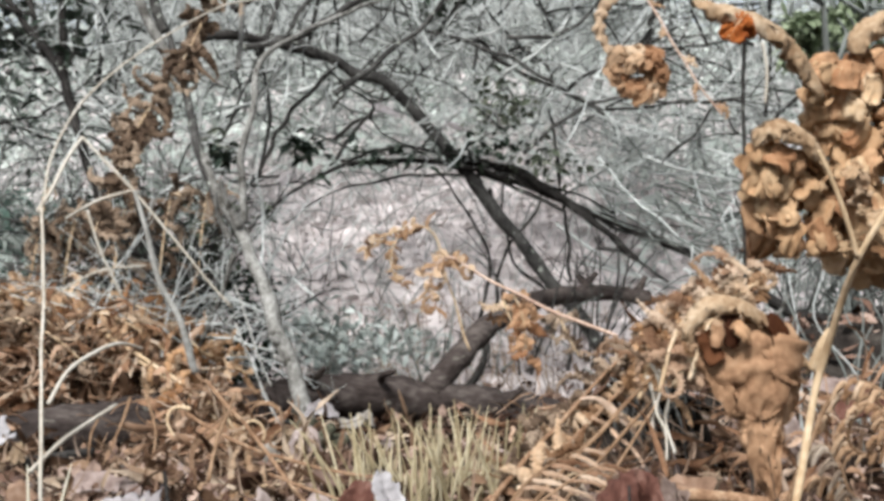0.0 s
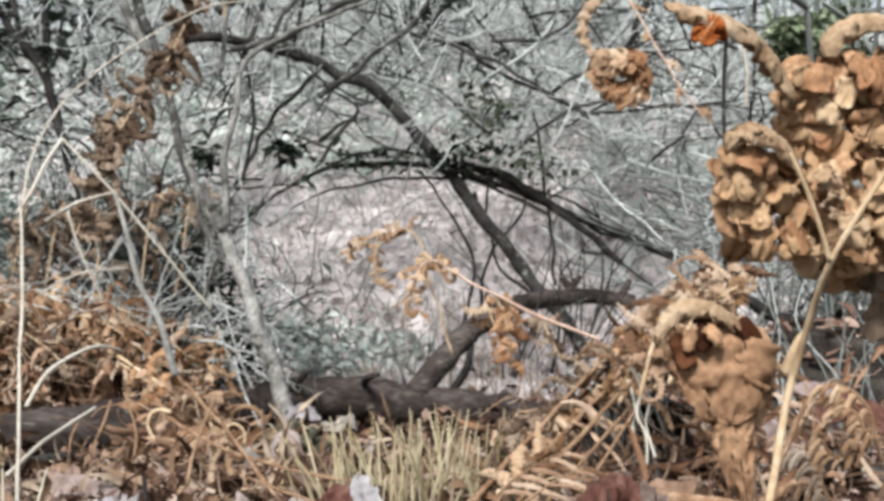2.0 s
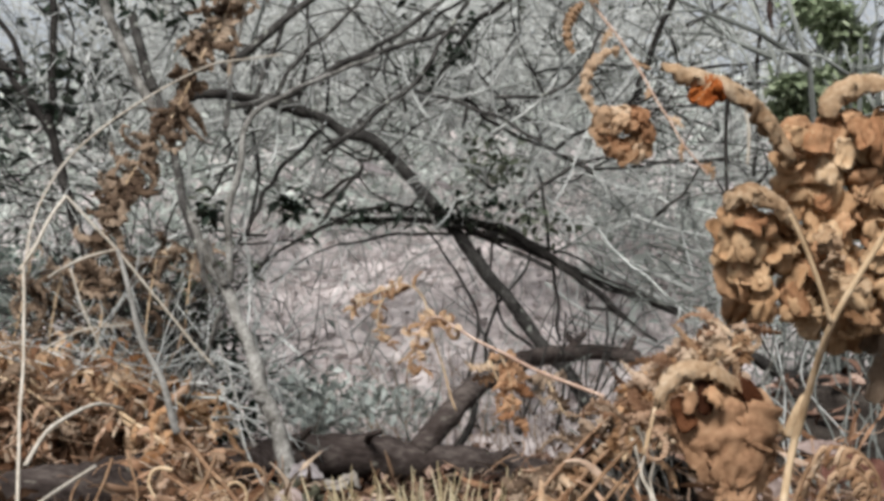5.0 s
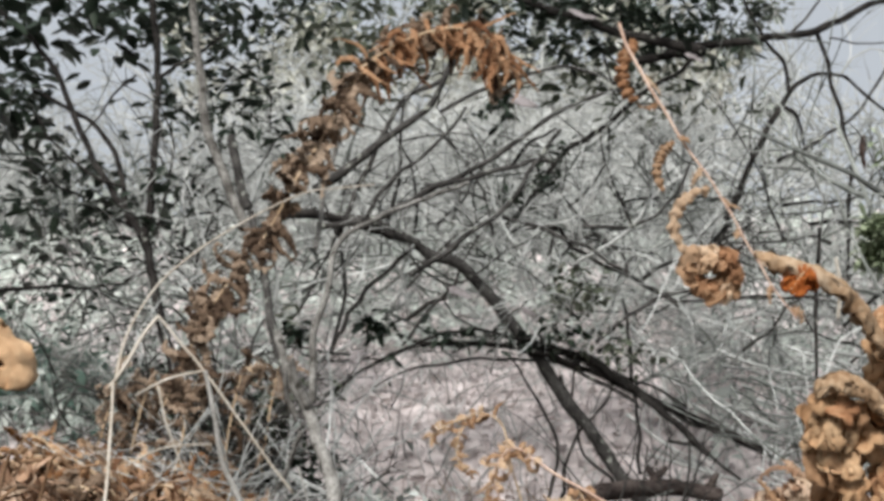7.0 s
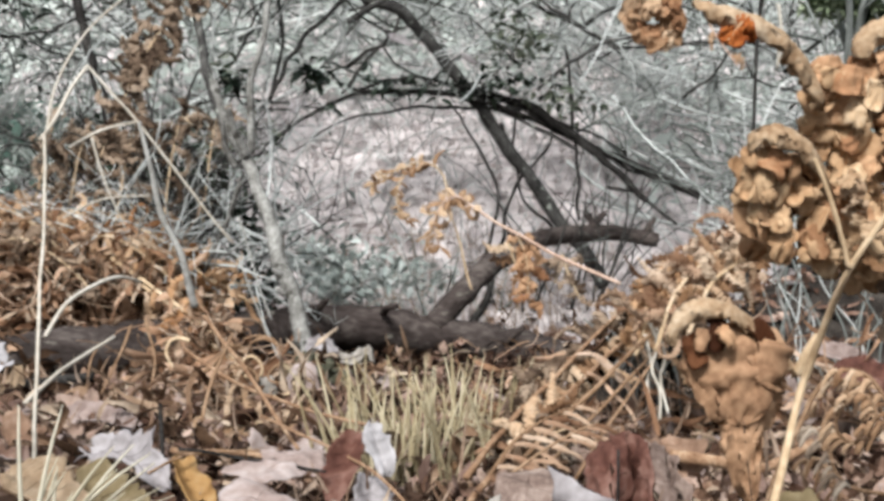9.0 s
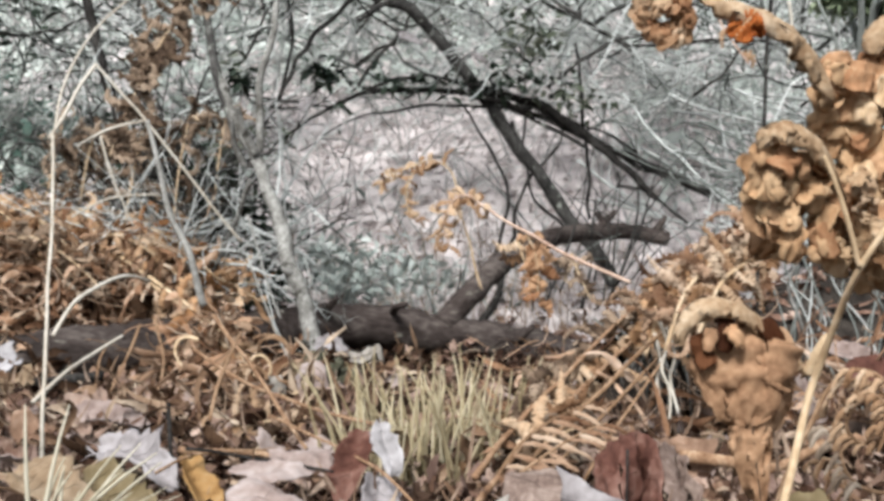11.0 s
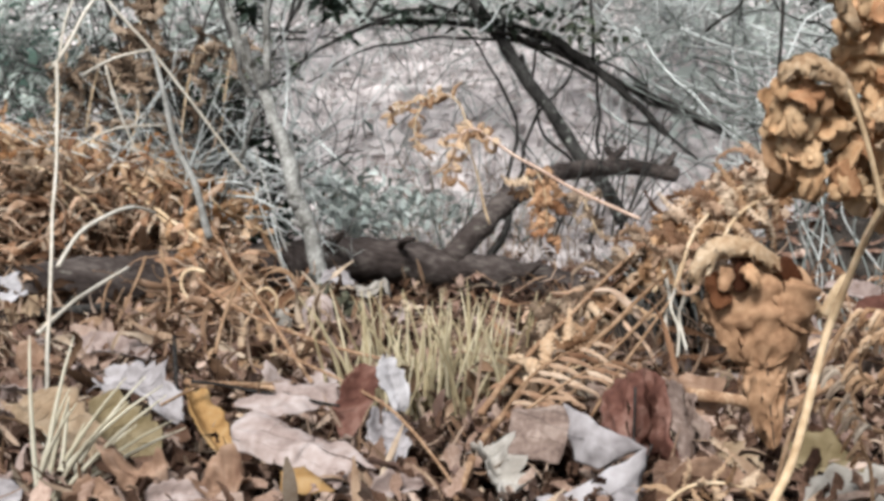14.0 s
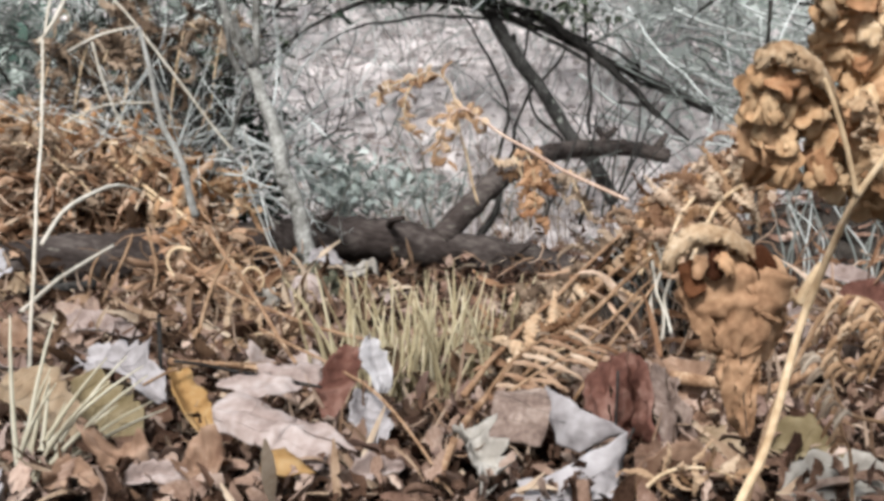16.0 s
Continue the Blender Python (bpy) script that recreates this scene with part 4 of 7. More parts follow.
# ---- tangle of twigs ----
def tangle(label, mat, area, count, length, r, seed, lift=0.0, depth=2, bend=0.5, named=14, way=None):
    rand = random.Random(seed)
    top = thing("bramble_thicket", label, "undergrowth")
    stuff = Build()
    for k in range(count):
        x, y = rand.uniform(*area[0]), rand.uniform(*area[1])
        z = ground_z(x, y) if area[2] is None else rand.uniform(*area[2]) * y / 3.5
        d = Vector((rand.gauss(0, 0.7), rand.gauss(0, 0.5), rand.uniform(-0.2, 1.0))) if way is None else Vector(way) + Vector((rand.gauss(0, 0.3), rand.gauss(0, 0.3), rand.gauss(0, 0.3)))
        b = stuff if k >= named else Build()
        sprout(b, stuff, (x, y, z), d, length * rand.uniform(0.6, 1.3), r * rand.uniform(0.7, 1.3), rand, depth, bend, lift)
        if k < named:
            part("stem", b, mat, top)
    part("twig_mass", stuff, mat, top, kind="stuff")
    return top


tangle("tangled grey leafless twigs above the bank", TWIG, ((-1.2, 1.7), (3.4, 4.6), (0.62, 1.05)), 78, 0.5, 0.0045, 11)
tangle("dark thin twigs tangled through the shrub", DARKTWIG, ((-1.0, 1.5), (3.3, 4.2), (0.5, 0.95)), 62, 0.5, 0.005, 12)
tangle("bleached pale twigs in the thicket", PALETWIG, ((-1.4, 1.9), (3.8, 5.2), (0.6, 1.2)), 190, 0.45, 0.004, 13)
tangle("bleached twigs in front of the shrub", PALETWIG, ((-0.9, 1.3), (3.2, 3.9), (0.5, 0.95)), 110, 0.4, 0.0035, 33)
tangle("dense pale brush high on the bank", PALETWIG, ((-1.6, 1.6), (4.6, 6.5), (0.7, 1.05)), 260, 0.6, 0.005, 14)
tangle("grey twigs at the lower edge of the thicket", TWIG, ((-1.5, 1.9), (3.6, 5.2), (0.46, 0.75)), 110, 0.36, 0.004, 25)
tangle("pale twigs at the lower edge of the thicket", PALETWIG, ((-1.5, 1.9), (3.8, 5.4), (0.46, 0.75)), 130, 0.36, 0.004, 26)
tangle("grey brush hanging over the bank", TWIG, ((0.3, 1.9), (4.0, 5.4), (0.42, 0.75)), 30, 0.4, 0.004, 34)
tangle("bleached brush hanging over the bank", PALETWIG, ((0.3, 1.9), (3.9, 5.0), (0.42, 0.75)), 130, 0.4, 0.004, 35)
tangle("grey undergrowth at the foot of the bank", TWIG, ((-2.2, -0.9), (3.9, 5.2), (0.15, 0.55)), 90, 0.4, 0.004, 27)
tangle("dark undergrowth at the foot of the bank", DARKTWIG, ((-2.2, -0.9), (3.9, 5.2), (0.1, 0.5)), 50, 0.4, 0.004, 28)
tangle("dark twigs massed along the arching stems", TWIG, ((0.15, 0.85), (3.35, 3.7), (0.33, 0.52)), 24, 0.3, 0.004, 29, 0, 2, 0.4, 14, (0.8, 0, -0.35))
tangle("pale twigs fanning down beside the fallen log", PALETWIG, ((0.35, 0.95), (3.4, 4.0), (0.2, 0.6)), 34, 0.45, 0.0045, 15, 0, 1, 0.3, 14, (0.8, 0, -0.35))
tangle("grey dead twigs crowding round the sapling", PALETWIG, ((-0.75, -0.3), (2.7, 3.2), (0.0, 0.3)), 24, 0.3, 0.0035, 16)
tangle("pale dead twigs crowding round the sapling", PALETWIG, ((-0.7, -0.25), (2.6, 3.1), (0.0, 0.35)), 34, 0.28, 0.003, 17)
tangle("dark brushwood beside the sapling", DARKTWIG, ((-0.75, -0.48), (2.9, 3.4), (0.05, 0.4)), 60, 0.3, 0.005, 18)
tangle("fine dark twigs rising behind the log", DARKTWIG, ((0.0, 0.45), (3.1, 3.6), (0.0, 0.06)), 16, 0.4, 0.004, 19, 0, 1, 0.3, 14, (0.2, 0, 1))
tangle("weedy twigs by the log", TWIG, ((-0.05, 0.2), (3.1, 3.4), (0.0, 0.05)), 14, 0.28, 0.003, 20, 0, 1, 0.35, 14, (0.1, 0, 1))

tangle("grey stems massed at the foot of the bank", TWIG, ((0.86, 1.3), (3.0, 3.4), (-0.05, 0.1)), 46, 0.34, 0.0045, 41, 0, 2, 0.35, 14, (0.1, 0, 1))
tangle("dark stems massed at the foot of the bank", DARKTWIG, ((0.8, 1.3), (3.0, 3.4), (-0.05, 0.1)), 22, 0.3, 0.005, 42, 0, 2, 0.35, 14, (0.1, 0, 1))

# ---- dry grass ----
def grass(label, at, count, height, spread, seed, mat=STRAW, lean=(0, 0), width=0.0022):
    rand = random.Random(seed)
    top = thing("grass_tuft", label, "grass", at=at)
    for _ in range(count):
        b = Build()
        a, s = rand.uniform(0, 6.283), rand.uniform(0, spread)
        p = Vector((math.cos(a) * s, math.sin(a) * s, -0.02))
        out = Vector((math.cos(a) * rand.uniform(0, 0.32) + lean[0], math.sin(a) * rand.uniform(0, 0.5) + lean[1], 1)).normalized()
        h = height * rand.uniform(0.45, 1.1)
        droop = Vector((rand.gauss(0, 0.22), rand.gauss(0, 0.2), -0.1))
        pts = [p + out * h * t + droop * h * t * t * 0.6 for t in (0, 0.3, 0.6, 0.85, 1)]
        b.tube(pts, [width * q * 0.5 for q in (1, 1, 0.85, 0.6, 0.25)], 4)
        part("blade", b, mat, top)
    return top


grass("straw-coloured dry grass tuft before the log", (-0.02, 1.49, -0.048), 170, 0.185, 0.115, 21, STRAWOB, (0, 0), 0.0046)
tuft = thing("grass_tuft", "small bleached grass tuft splayed among fallen leaves", "grass", at=(-0.382, 1.16, -0.041))
for k in range(16):
    rand = random.Random(520 + k)
    a, L = radians(-6 + 54 * (k / 15) + rand.gauss(0, 4)), rand.uniform(0.1, 0.2)
    d = Vector((math.sin(a), rand.gauss(0, 0.2), math.cos(a)))
    sag = Vector((0.1 + rand.gauss(0, 0.1), 0, -0.08 - 0.12 * math.sin(a)))
    b = Build()
    p = Vector((rand.gauss(0, 0.006), rand.gauss(0, 0.006), -0.02))
    b.tube([p + d * L * q + sag * L * q * q for q in (0, 0.2, 0.4, 0.6, 0.8, 1)], [0.0026 * q for q in (1, 1, 0.95, 0.8, 0.6, 0.2)], 5)
    part("blade", b, CREAM, tuft)
grass("thin dry grass tuft by the bracken", (0.049, 1.65, -0.041), 40, 0.11, 0.06, 23, STRAWOB, (0.2, 0), 0.0035)

stalk = thing("tall_grass_stalk", "tall bleached grass stalk, bent over at its top", "grass")


def add_stem_a(ctrl, r0, r1):
    limb("stem", ctrl, r0 * 0.64, r1 * 0.64, STALK, stalk, "", 8, 6, 0.0015, 0.1)


add_stem_a([(-0.411, 1.26, -0.052), (-0.449, 1.4, 0.03), (-0.486, 1.55, 0.167), (-0.511, 1.66, 0.278), (-0.532, 1.74, 0.386)], 0.0036, 0.0032)
add_stem_a([(-0.529, 1.74, 0.39), (-0.526, 1.77, 0.451), (-0.497, 1.8, 0.524), (-0.443, 1.82, 0.582), (-0.37, 1.85, 0.639), (-0.29, 1.88, 0.684), (-0.241, 1.9, 0.696), (-0.182, 1.9, 0.702)], 0.0034, 0.0018)
add_stem_a([(-0.538, 1.74, 0.381), (-0.519, 1.75, 0.412), (-0.501, 1.77, 0.456), (-0.484, 1.79, 0.487)], 0.0048, 0.0044)
add_stem_a([(-0.484, 1.79, 0.487), (-0.451, 1.79, 0.449), (-0.415, 1.79, 0.408), (-0.36, 1.8, 0.33), (-0.289, 1.82, 0.234)], 0.0034, 0.003)
limb("stem", [(-0.415, 1.79, 0.408), (-0.402, 1.79, 0.346), (-0.391, 1.8, 0.29), (-0.362, 1.8, 0.218), (-0.343, 1.82, 0.144)], 0.003, 0.0056, ASHBARK, stalk, "grey dead stem", 8, 7, 0.004, 0.15)
add_stem_a([(-0.515, 1.8, 0.373), (-0.471, 1.8, 0.396), (-0.415, 1.79, 0.408)], 0.0034, 0.003)
add_stem_a([(-0.583, 2, 0.269), (-0.52, 2, 0.299), (-0.445, 2, 0.305)], 0.003, 0.002)
add_stem_a([(-0.464, 1.5, 0.136), (-0.452, 1.55, 0.172), (-0.433, 1.6, 0.189), (-0.413, 1.65, 0.198), (-0.394, 1.7, 0.187)], 0.0046, 0.0034)
add_stem_a([(-0.49, 1.5, 0.058), (-0.469, 1.6, 0.087), (-0.432, 1.7, 0.114)], 0.005, 0.0034)
add_stem_a([(-0.523, 1.95, 0.394), (-0.503, 1.95, 0.325), (-0.476, 1.96, 0.255)], 0.0032, 0.0026)
for ctrl, r in [([(0.366, 1.4, 0.545), (0.358, 1.4, 0.45), (0.35, 1.4, 0.27), (0.346, 1.4, 0.1), (0.345, 1.4, -0.06)], 0.0024), ([(0.355, 1.3, 0.495), (0.358, 1.3, 0.466), (0.354, 1.3, 0.43)], 0.002), ([(-0.361, 1.65, 0.029), (-0.338, 1.55, -0.011), (-0.324, 1.5, -0.041)], 0.003)]:
    weed = thing("weed_stem", "thin dark upright weed stem", "weed")
    limb("stem", ctrl, r, r * 0.8, DARKBARK if r != 0.002 else STALK, weed, "", 8, 5, 0.001)

# ---- bracken ----
def frond(label, ctrl, r, pinnae, length, mat, seed, droop=0.8, width=0.014, start=0.25, stipe=STIPE, curl=1.8, forward=0.4, spin=0.8, face=(0, -1, 0.3), grow=0.75, back=0.0, lobed=0.9):
    """A dead bracken frond: a stipe, and shrivelled scalloped pinnae on both sides."""
    rand = random.Random(seed)
    top = thing("bracken_frond", label, "bracken", "dead bracken")
    pts = spline(ctrl, 8, 0.003, seed)
    b = Build()
    b.tube(pts, taper(len(pts), r, r * 0.4), 7)
    part("stipe", b, stipe, top)
    n = len(pts)
    for k in range(pinnae):
        t = start + (1 - start) * (k + 0.5) / pinnae
        i = min(n - 2, int(t * (n - 1)))
        ahead = (pts[i + 1] - pts[i]).normalized()
        side = ahead.cross(Vector((rand.gauss(0, 0.3), 1, rand.gauss(0, 0.3)))).normalized() * (1 if k % 2 else -1)
        way = (side + ahead * forward + Vector((rand.gauss(0, 0.25), rand.gauss(back, 0.4), rand.gauss(0, 0.25)))).normalized()
        L = length * (1 - grow * t) * rand.uniform(0.6, 1.25)
        m = Build()
        line = wander(pts[i], way, L, rand, 6, droop, 0.2, rand.gauss(0, spin))
        sheet(m, line, Vector(face) + Vector((rand.gauss(0, 0.5), rand.gauss(0, 0.3), rand.gauss(0, 0.5))), width * 1.3 * rand.uniform(0.7, 1.2), max(4, int(L / width * 1.7)), lobed, curl * 0.6 * rand.uniform(0.5, 1.5), 0.4, k + seed, 2, 4, crumple=0.45, point=1.2)
        part("pinna", m, mat, top)
    return top


# the near frond and its large shrivelled pinnae
near = thing("bracken_frond", "large withered orange bracken frond, leaflets shrivelled and curled", "bracken", "dead bracken")
limb("stipe", [(0.128, 0.575, 0.08), (0.146, 0.585, 0.119), (0.161, 0.595, 0.147), (0.176, 0.605, 0.198), (0.181, 0.603, 0.215), (0.185, 0.585, 0.242), (0.188, 0.562, 0.266), (0.2, 0.553, 0.289), (0.215, 0.549, 0.312), (0.231, 0.55, 0.333), (0.25, 0.555, 0.36)], 0.0024, 0.0011, STIPE, near, "straw-coloured stipe", 8, 10, 0.0006, 0.08)


def near_pinna(ctrl, up, width, lobes, seed, deep=0.5, curl=1.5, fold=0.9, left=1.0, right=1.0, end=0.6, mat=None, rib=0.0, base=0.7, crush=0.42, ribmat=None, name="pinna"):
    b = Build()
    sheet(b, ctrl, up, width * 1.25, lobes, deep, curl * 0.62, fold, seed, 6, 10, end, left, right, base, crush)
    p = part(name, b, mat or NEARFROND, near, thick=0.0006)
    if rib:
        limb("rachis", ctrl, rib * 0.8, rib * 0.5, ribmat or NEARFROND, p, "", 6, 6, 0.0006, 0.1)
    return p


def leaflet(parent, at, way, up, long, wide, seed, mat, curl=1.5, dome=0.2, crush=0.22, lobes=1):
    """A withered leaflet: a blunt plate, domed along its length, with both margins rolled under."""
    w, n = Vector(way).normalized(), Vector(up).normalized()
    line = [at, at + w * long * 0.3 + n * long * dome, at + w * long * 0.7 + n * long * dome * 0.9, at + w * long - n * long * dome * 0.5]
    m = Build()
    sheet(m, line, n, wide, lobes, 0.12 if lobes == 1 else 0.3, curl, 0.12, seed, 4, 10 if lobes == 1 else 6, 0.85, base=0.85, crumple=crush, grain=0.75)
    return part("leaflet", m, mat, parent, thick=0.0005)


def rank(pinna, ctrl, n, way, long, wide, seed, mats=None, spread=0.42, depth=0.007, face=(0.0, -1, 0.25), lobes=1, crush=0.4):
    """Leaflets side by side along a line, overlapping and leaning each its own way."""
    rand = random.Random(seed)
    line = spline(ctrl, 12)
    for k in range(n):
        t = min(1, max(0, (k + 0.5 + rand.gauss(0, 0.12)) / n))
        at = line[int(t * (len(line) - 1))] + Vector((rand.gauss(0, 0.0012), rand.uniform(-0.6, 0.6) * depth, rand.gauss(0, 0.0026)))
        w = Vector(way) + Vector((rand.gauss(0, spread), rand.gauss(0, 0.2), rand.gauss(0, spread)))
        up = Vector(face) + Vector((rand.gauss(0, 0.45), 0, rand.gauss(0, 0.4)))
        mat = rand.choice(mats or (NEARFROND, NEARFROND, NEARFROND, NEARFROND, DEEPFROND))
        curl = rand.choice((1, 1, 1, -1)) * rand.uniform(0.35, 1.0)
        leaflet(pinna, at, w, up, long * rand.uniform(0.7, 1.5), wide * rand.uniform(0.75, 1.5), seed * 7 + k, mat, curl, rand.uniform(-0.08, 0.18), crush * rand.uniform(0.7, 1.6), lobes if lobes > 1 else rand.choice((1, 1, 2)))


FACE = (0.05, -1, 0.25)
DARKS = (DEEPFROND, NEARFROND, NEARFROND, DEEPFROND, NEARFROND)
# the topmost pinna, rolled into a pale tube with one rust-red leaflet
near_pinna([(0.176, 0.562, 0.343), (0.168, 0.555, 0.355), (0.158, 0.548, 0.367), (0.145, 0.54, 0.375), (0.132, 0.535, 0.379), (0.12, 0.532, 0.382), (0.109, 0.53, 0.384)], (0.25, -0.6, 0.8), 0.0086, 6, 1, 0.15, 2.5, 0.3, end=0.75, mat=PALEROLL, crush=0.14, base=0.9)
near_pinna([(0.133, 0.533, 0.378), (0.128, 0.531, 0.372), (0.123, 0.529, 0.366)], FACE, 0.0062, 2, 2, 0.25, 0.9, 0.5, mat=RUSTLEAF, rib=0.0008)
# upper pinna: an arched pale midrib over rows of plate-like leaflets
upper = near_pinna([(0.248, 0.578, 0.36), (0.237, 0.574, 0.375), (0.222, 0.57, 0.381), (0.209, 0.568, 0.381), (0.199, 0.568, 0.375), (0.194, 0.57, 0.363)], (0.05, -0.7, 0.7), 0.007, 6, 42, 0.1, 1.8, 0.15, end=0.8, mat=PALEROLL, base=0.8, crush=0.12)
for k, (right_end, middle, left_end, n) in enumerate([
    ((0.245, 0.58, 0.364), (0.206, 0.57, 0.361), (0.173, 0.566, 0.358), 7),
    ((0.247, 0.584, 0.351), (0.205, 0.572, 0.352), (0.168, 0.57, 0.35), 8),
    ((0.249, 0.588, 0.338), (0.207, 0.576, 0.339), (0.168, 0.574, 0.338), 8),
    ((0.25, 0.592, 0.325), (0.213, 0.58, 0.327), (0.177, 0.578, 0.327), 7),
    ((0.25, 0.596, 0.313), (0.217, 0.584, 0.315), (0.186, 0.582, 0.314), 6),
    ((0.251, 0.6, 0.298), (0.221, 0.588, 0.301), (0.194, 0.586, 0.3), 6),
    ((0.252, 0.604, 0.287), (0.224, 0.592, 0.289), (0.2, 0.59, 0.288), 5),
    ((0.255, 0.606, 0.275), (0.228, 0.596, 0.277), (0.206, 0.592, 0.275), 5),
]):
    rank(upper, [right_end, middle, left_end], n + 2, (-0.25, 0.0, -1), 0.0125, 0.0056, 601 + k)
    back = [Vector(p) + Vector((0.003, 0.007, 0.002)) for p in (right_end, middle, left_end)]
    rank(upper, back, n + 1, (-0.1, 0.1, -1), 0.016, 0.0078, 621 + k, DARKS)
rank(upper, [(0.181, 0.562, 0.305), (0.189, 0.563, 0.29), (0.194, 0.565, 0.277)], 7, (0.7, 0, -0.25), 0.013, 0.0042, 640, (TANFROND, PALEROLL), 0.2, lobes=3)
rank(upper, [(0.186, 0.575, 0.312), (0.194, 0.576, 0.296), (0.2, 0.578, 0.282)], 6, (0.4, 0, -0.8), 0.016, 0.007, 644, (NEARFROND, DEEPFROND))
rank(upper, [(0.231, 0.63, 0.264), (0.249, 0.64, 0.265), (0.271, 0.65, 0.261)], 8, (0.05, 0, -1), 0.015, 0.0058, 641, (DEEPFROND, REDFROND, MUTEFROND))
rank(upper, [(0.236, 0.635, 0.241), (0.25, 0.64, 0.242), (0.273, 0.65, 0.239)], 8, (0.05, 0, -1), 0.015, 0.0058, 642, (DEEPFROND, REDFROND, MUTEFROND))
rank(upper, [(0.238, 0.635, 0.252), (0.252, 0.645, 0.254), (0.273, 0.652, 0.25)], 7, (0.05, 0, -1), 0.015, 0.0058, 643, (DEEPFROND, REDFROND, MUTEFROND))
# middle pinna: its midrib climbs from the stipe and rolls over into a broad pale fold
middle_pinna = near_pinna([(0.187, 0.588, 0.3), (0.181, 0.578, 0.311), (0.172, 0.566, 0.321), (0.162, 0.559, 0.327), (0.153, 0.556, 0.33), (0.146, 0.557, 0.327), (0.141, 0.561, 0.32)], (0.35, -0.7, 0.6), 0.0078, 7, 41, 0.1, 1.7, 0.1, end=0.6, mat=PALEROLL, base=0.25, crush=0.1)
limb("midrib", [(0.187, 0.561, 0.266), (0.18, 0.556, 0.287), (0.173, 0.553, 0.305), (0.168, 0.552, 0.316)], 0.0013, 0.001, STIPE, near, "", 6, 7, 0.0005, 0.08)
rank(middle_pinna, [(0.174, 0.574, 0.315), (0.156, 0.564, 0.321), (0.145, 0.566, 0.321)], 5, (-0.12, 0.05, -1), 0.0115, 0.0056, 651, (NEARFROND, DEEPFROND))
rank(middle_pinna, [(0.18, 0.578, 0.306), (0.158, 0.568, 0.309), (0.144, 0.57, 0.311)], 7, (-0.12, 0.05, -1), 0.012, 0.0054, 652)
rank(middle_pinna, [(0.186, 0.584, 0.292), (0.162, 0.572, 0.297), (0.144, 0.574, 0.3)], 7, (-0.12, 0.05, -1), 0.012, 0.0054, 653)
rank(middle_pinna, [(0.19, 0.588, 0.281), (0.167, 0.576, 0.286), (0.149, 0.578, 0.29)], 7, (-0.12, 0.05, -1), 0.012, 0.0054, 654)
rank(middle_pinna, [(0.196, 0.592, 0.273), (0.174, 0.58, 0.277), (0.161, 0.582, 0.279)], 4, (-0.12, 0.05, -1), 0.01, 0.0052, 655)
rank(middle_pinna, [(0.194, 0.6, 0.284), (0.172, 0.588, 0.287), (0.155, 0.588, 0.289)], 5, (0.08, 0.1, -1), 0.015, 0.0078, 659, DARKS)
# leaflets of the pinna's far half, behind the stipe
rank(middle_pinna, [(0.194, 0.620, 0.309), (0.208, 0.630, 0.311), (0.225, 0.640, 0.312)], 6, (-0.1, 0.05, -1), 0.0135, 0.0062, 681)
rank(middle_pinna, [(0.193, 0.620, 0.297), (0.208, 0.630, 0.299), (0.225, 0.640, 0.300)], 6, (-0.1, 0.05, -1), 0.0135, 0.0062, 682)
rank(middle_pinna, [(0.196, 0.620, 0.285), (0.210, 0.630, 0.286), (0.229, 0.640, 0.287)], 6, (-0.1, 0.05, -1), 0.0135, 0.0062, 683)
rank(middle_pinna, [(0.199, 0.620, 0.273), (0.213, 0.630, 0.274), (0.229, 0.640, 0.275)], 5, (-0.1, 0.05, -1), 0.0135, 0.0062, 684)
rank(middle_pinna, [(0.203, 0.620, 0.263), (0.215, 0.630, 0.264), (0.229, 0.640, 0.265)], 4, (-0.1, 0.05, -1), 0.0135, 0.0062, 685)
# plates set square to the midrib, one below the other
rank(middle_pinna, [(0.183, 0.582, 0.307), (0.193, 0.596, 0.291), (0.203, 0.61, 0.275)], 5, (-0.95, -0.35, -0.25), 0.0165, 0.0052, 656, (NEARFROND,), 0.08, 0.002, crush=0.25)
rank(middle_pinna, [(0.178, 0.586, 0.317), (0.158, 0.576, 0.321), (0.146, 0.578, 0.317)], 6, (0.08, 0.1, -1), 0.016, 0.0078, 657, DARKS)
rank(middle_pinna, [(0.188, 0.594, 0.298), (0.163, 0.582, 0.303), (0.147, 0.584, 0.302)], 6, (0.08, 0.1, -1), 0.016, 0.0078, 658, DARKS)
# lower pinna: another pale fold, with large brown plates hanging below it
lower = near_pinna([(0.18, 0.62, 0.211), (0.167, 0.606, 0.224), (0.154, 0.594, 0.236), (0.14, 0.585, 0.245), (0.127, 0.581, 0.249), (0.118, 0.58, 0.246), (0.112, 0.58, 0.237), (0.111, 0.583, 0.228)], (0.3, -0.75, 0.65), 0.006, 8, 43, 0.08, 1.8, 0.08, end=0.75, mat=PALEROLL, base=0.75, crush=0.1)
# darkest leaflets imitate the shaded notches just under the fold
rank(lower, [(0.152, 0.594, 0.235), (0.133, 0.584, 0.239), (0.116, 0.582, 0.234)], 6, (0.05, 0.1, -1), 0.013, 0.0045, 661, (NOTCHSHADE, DEEPFROND, FLAP))
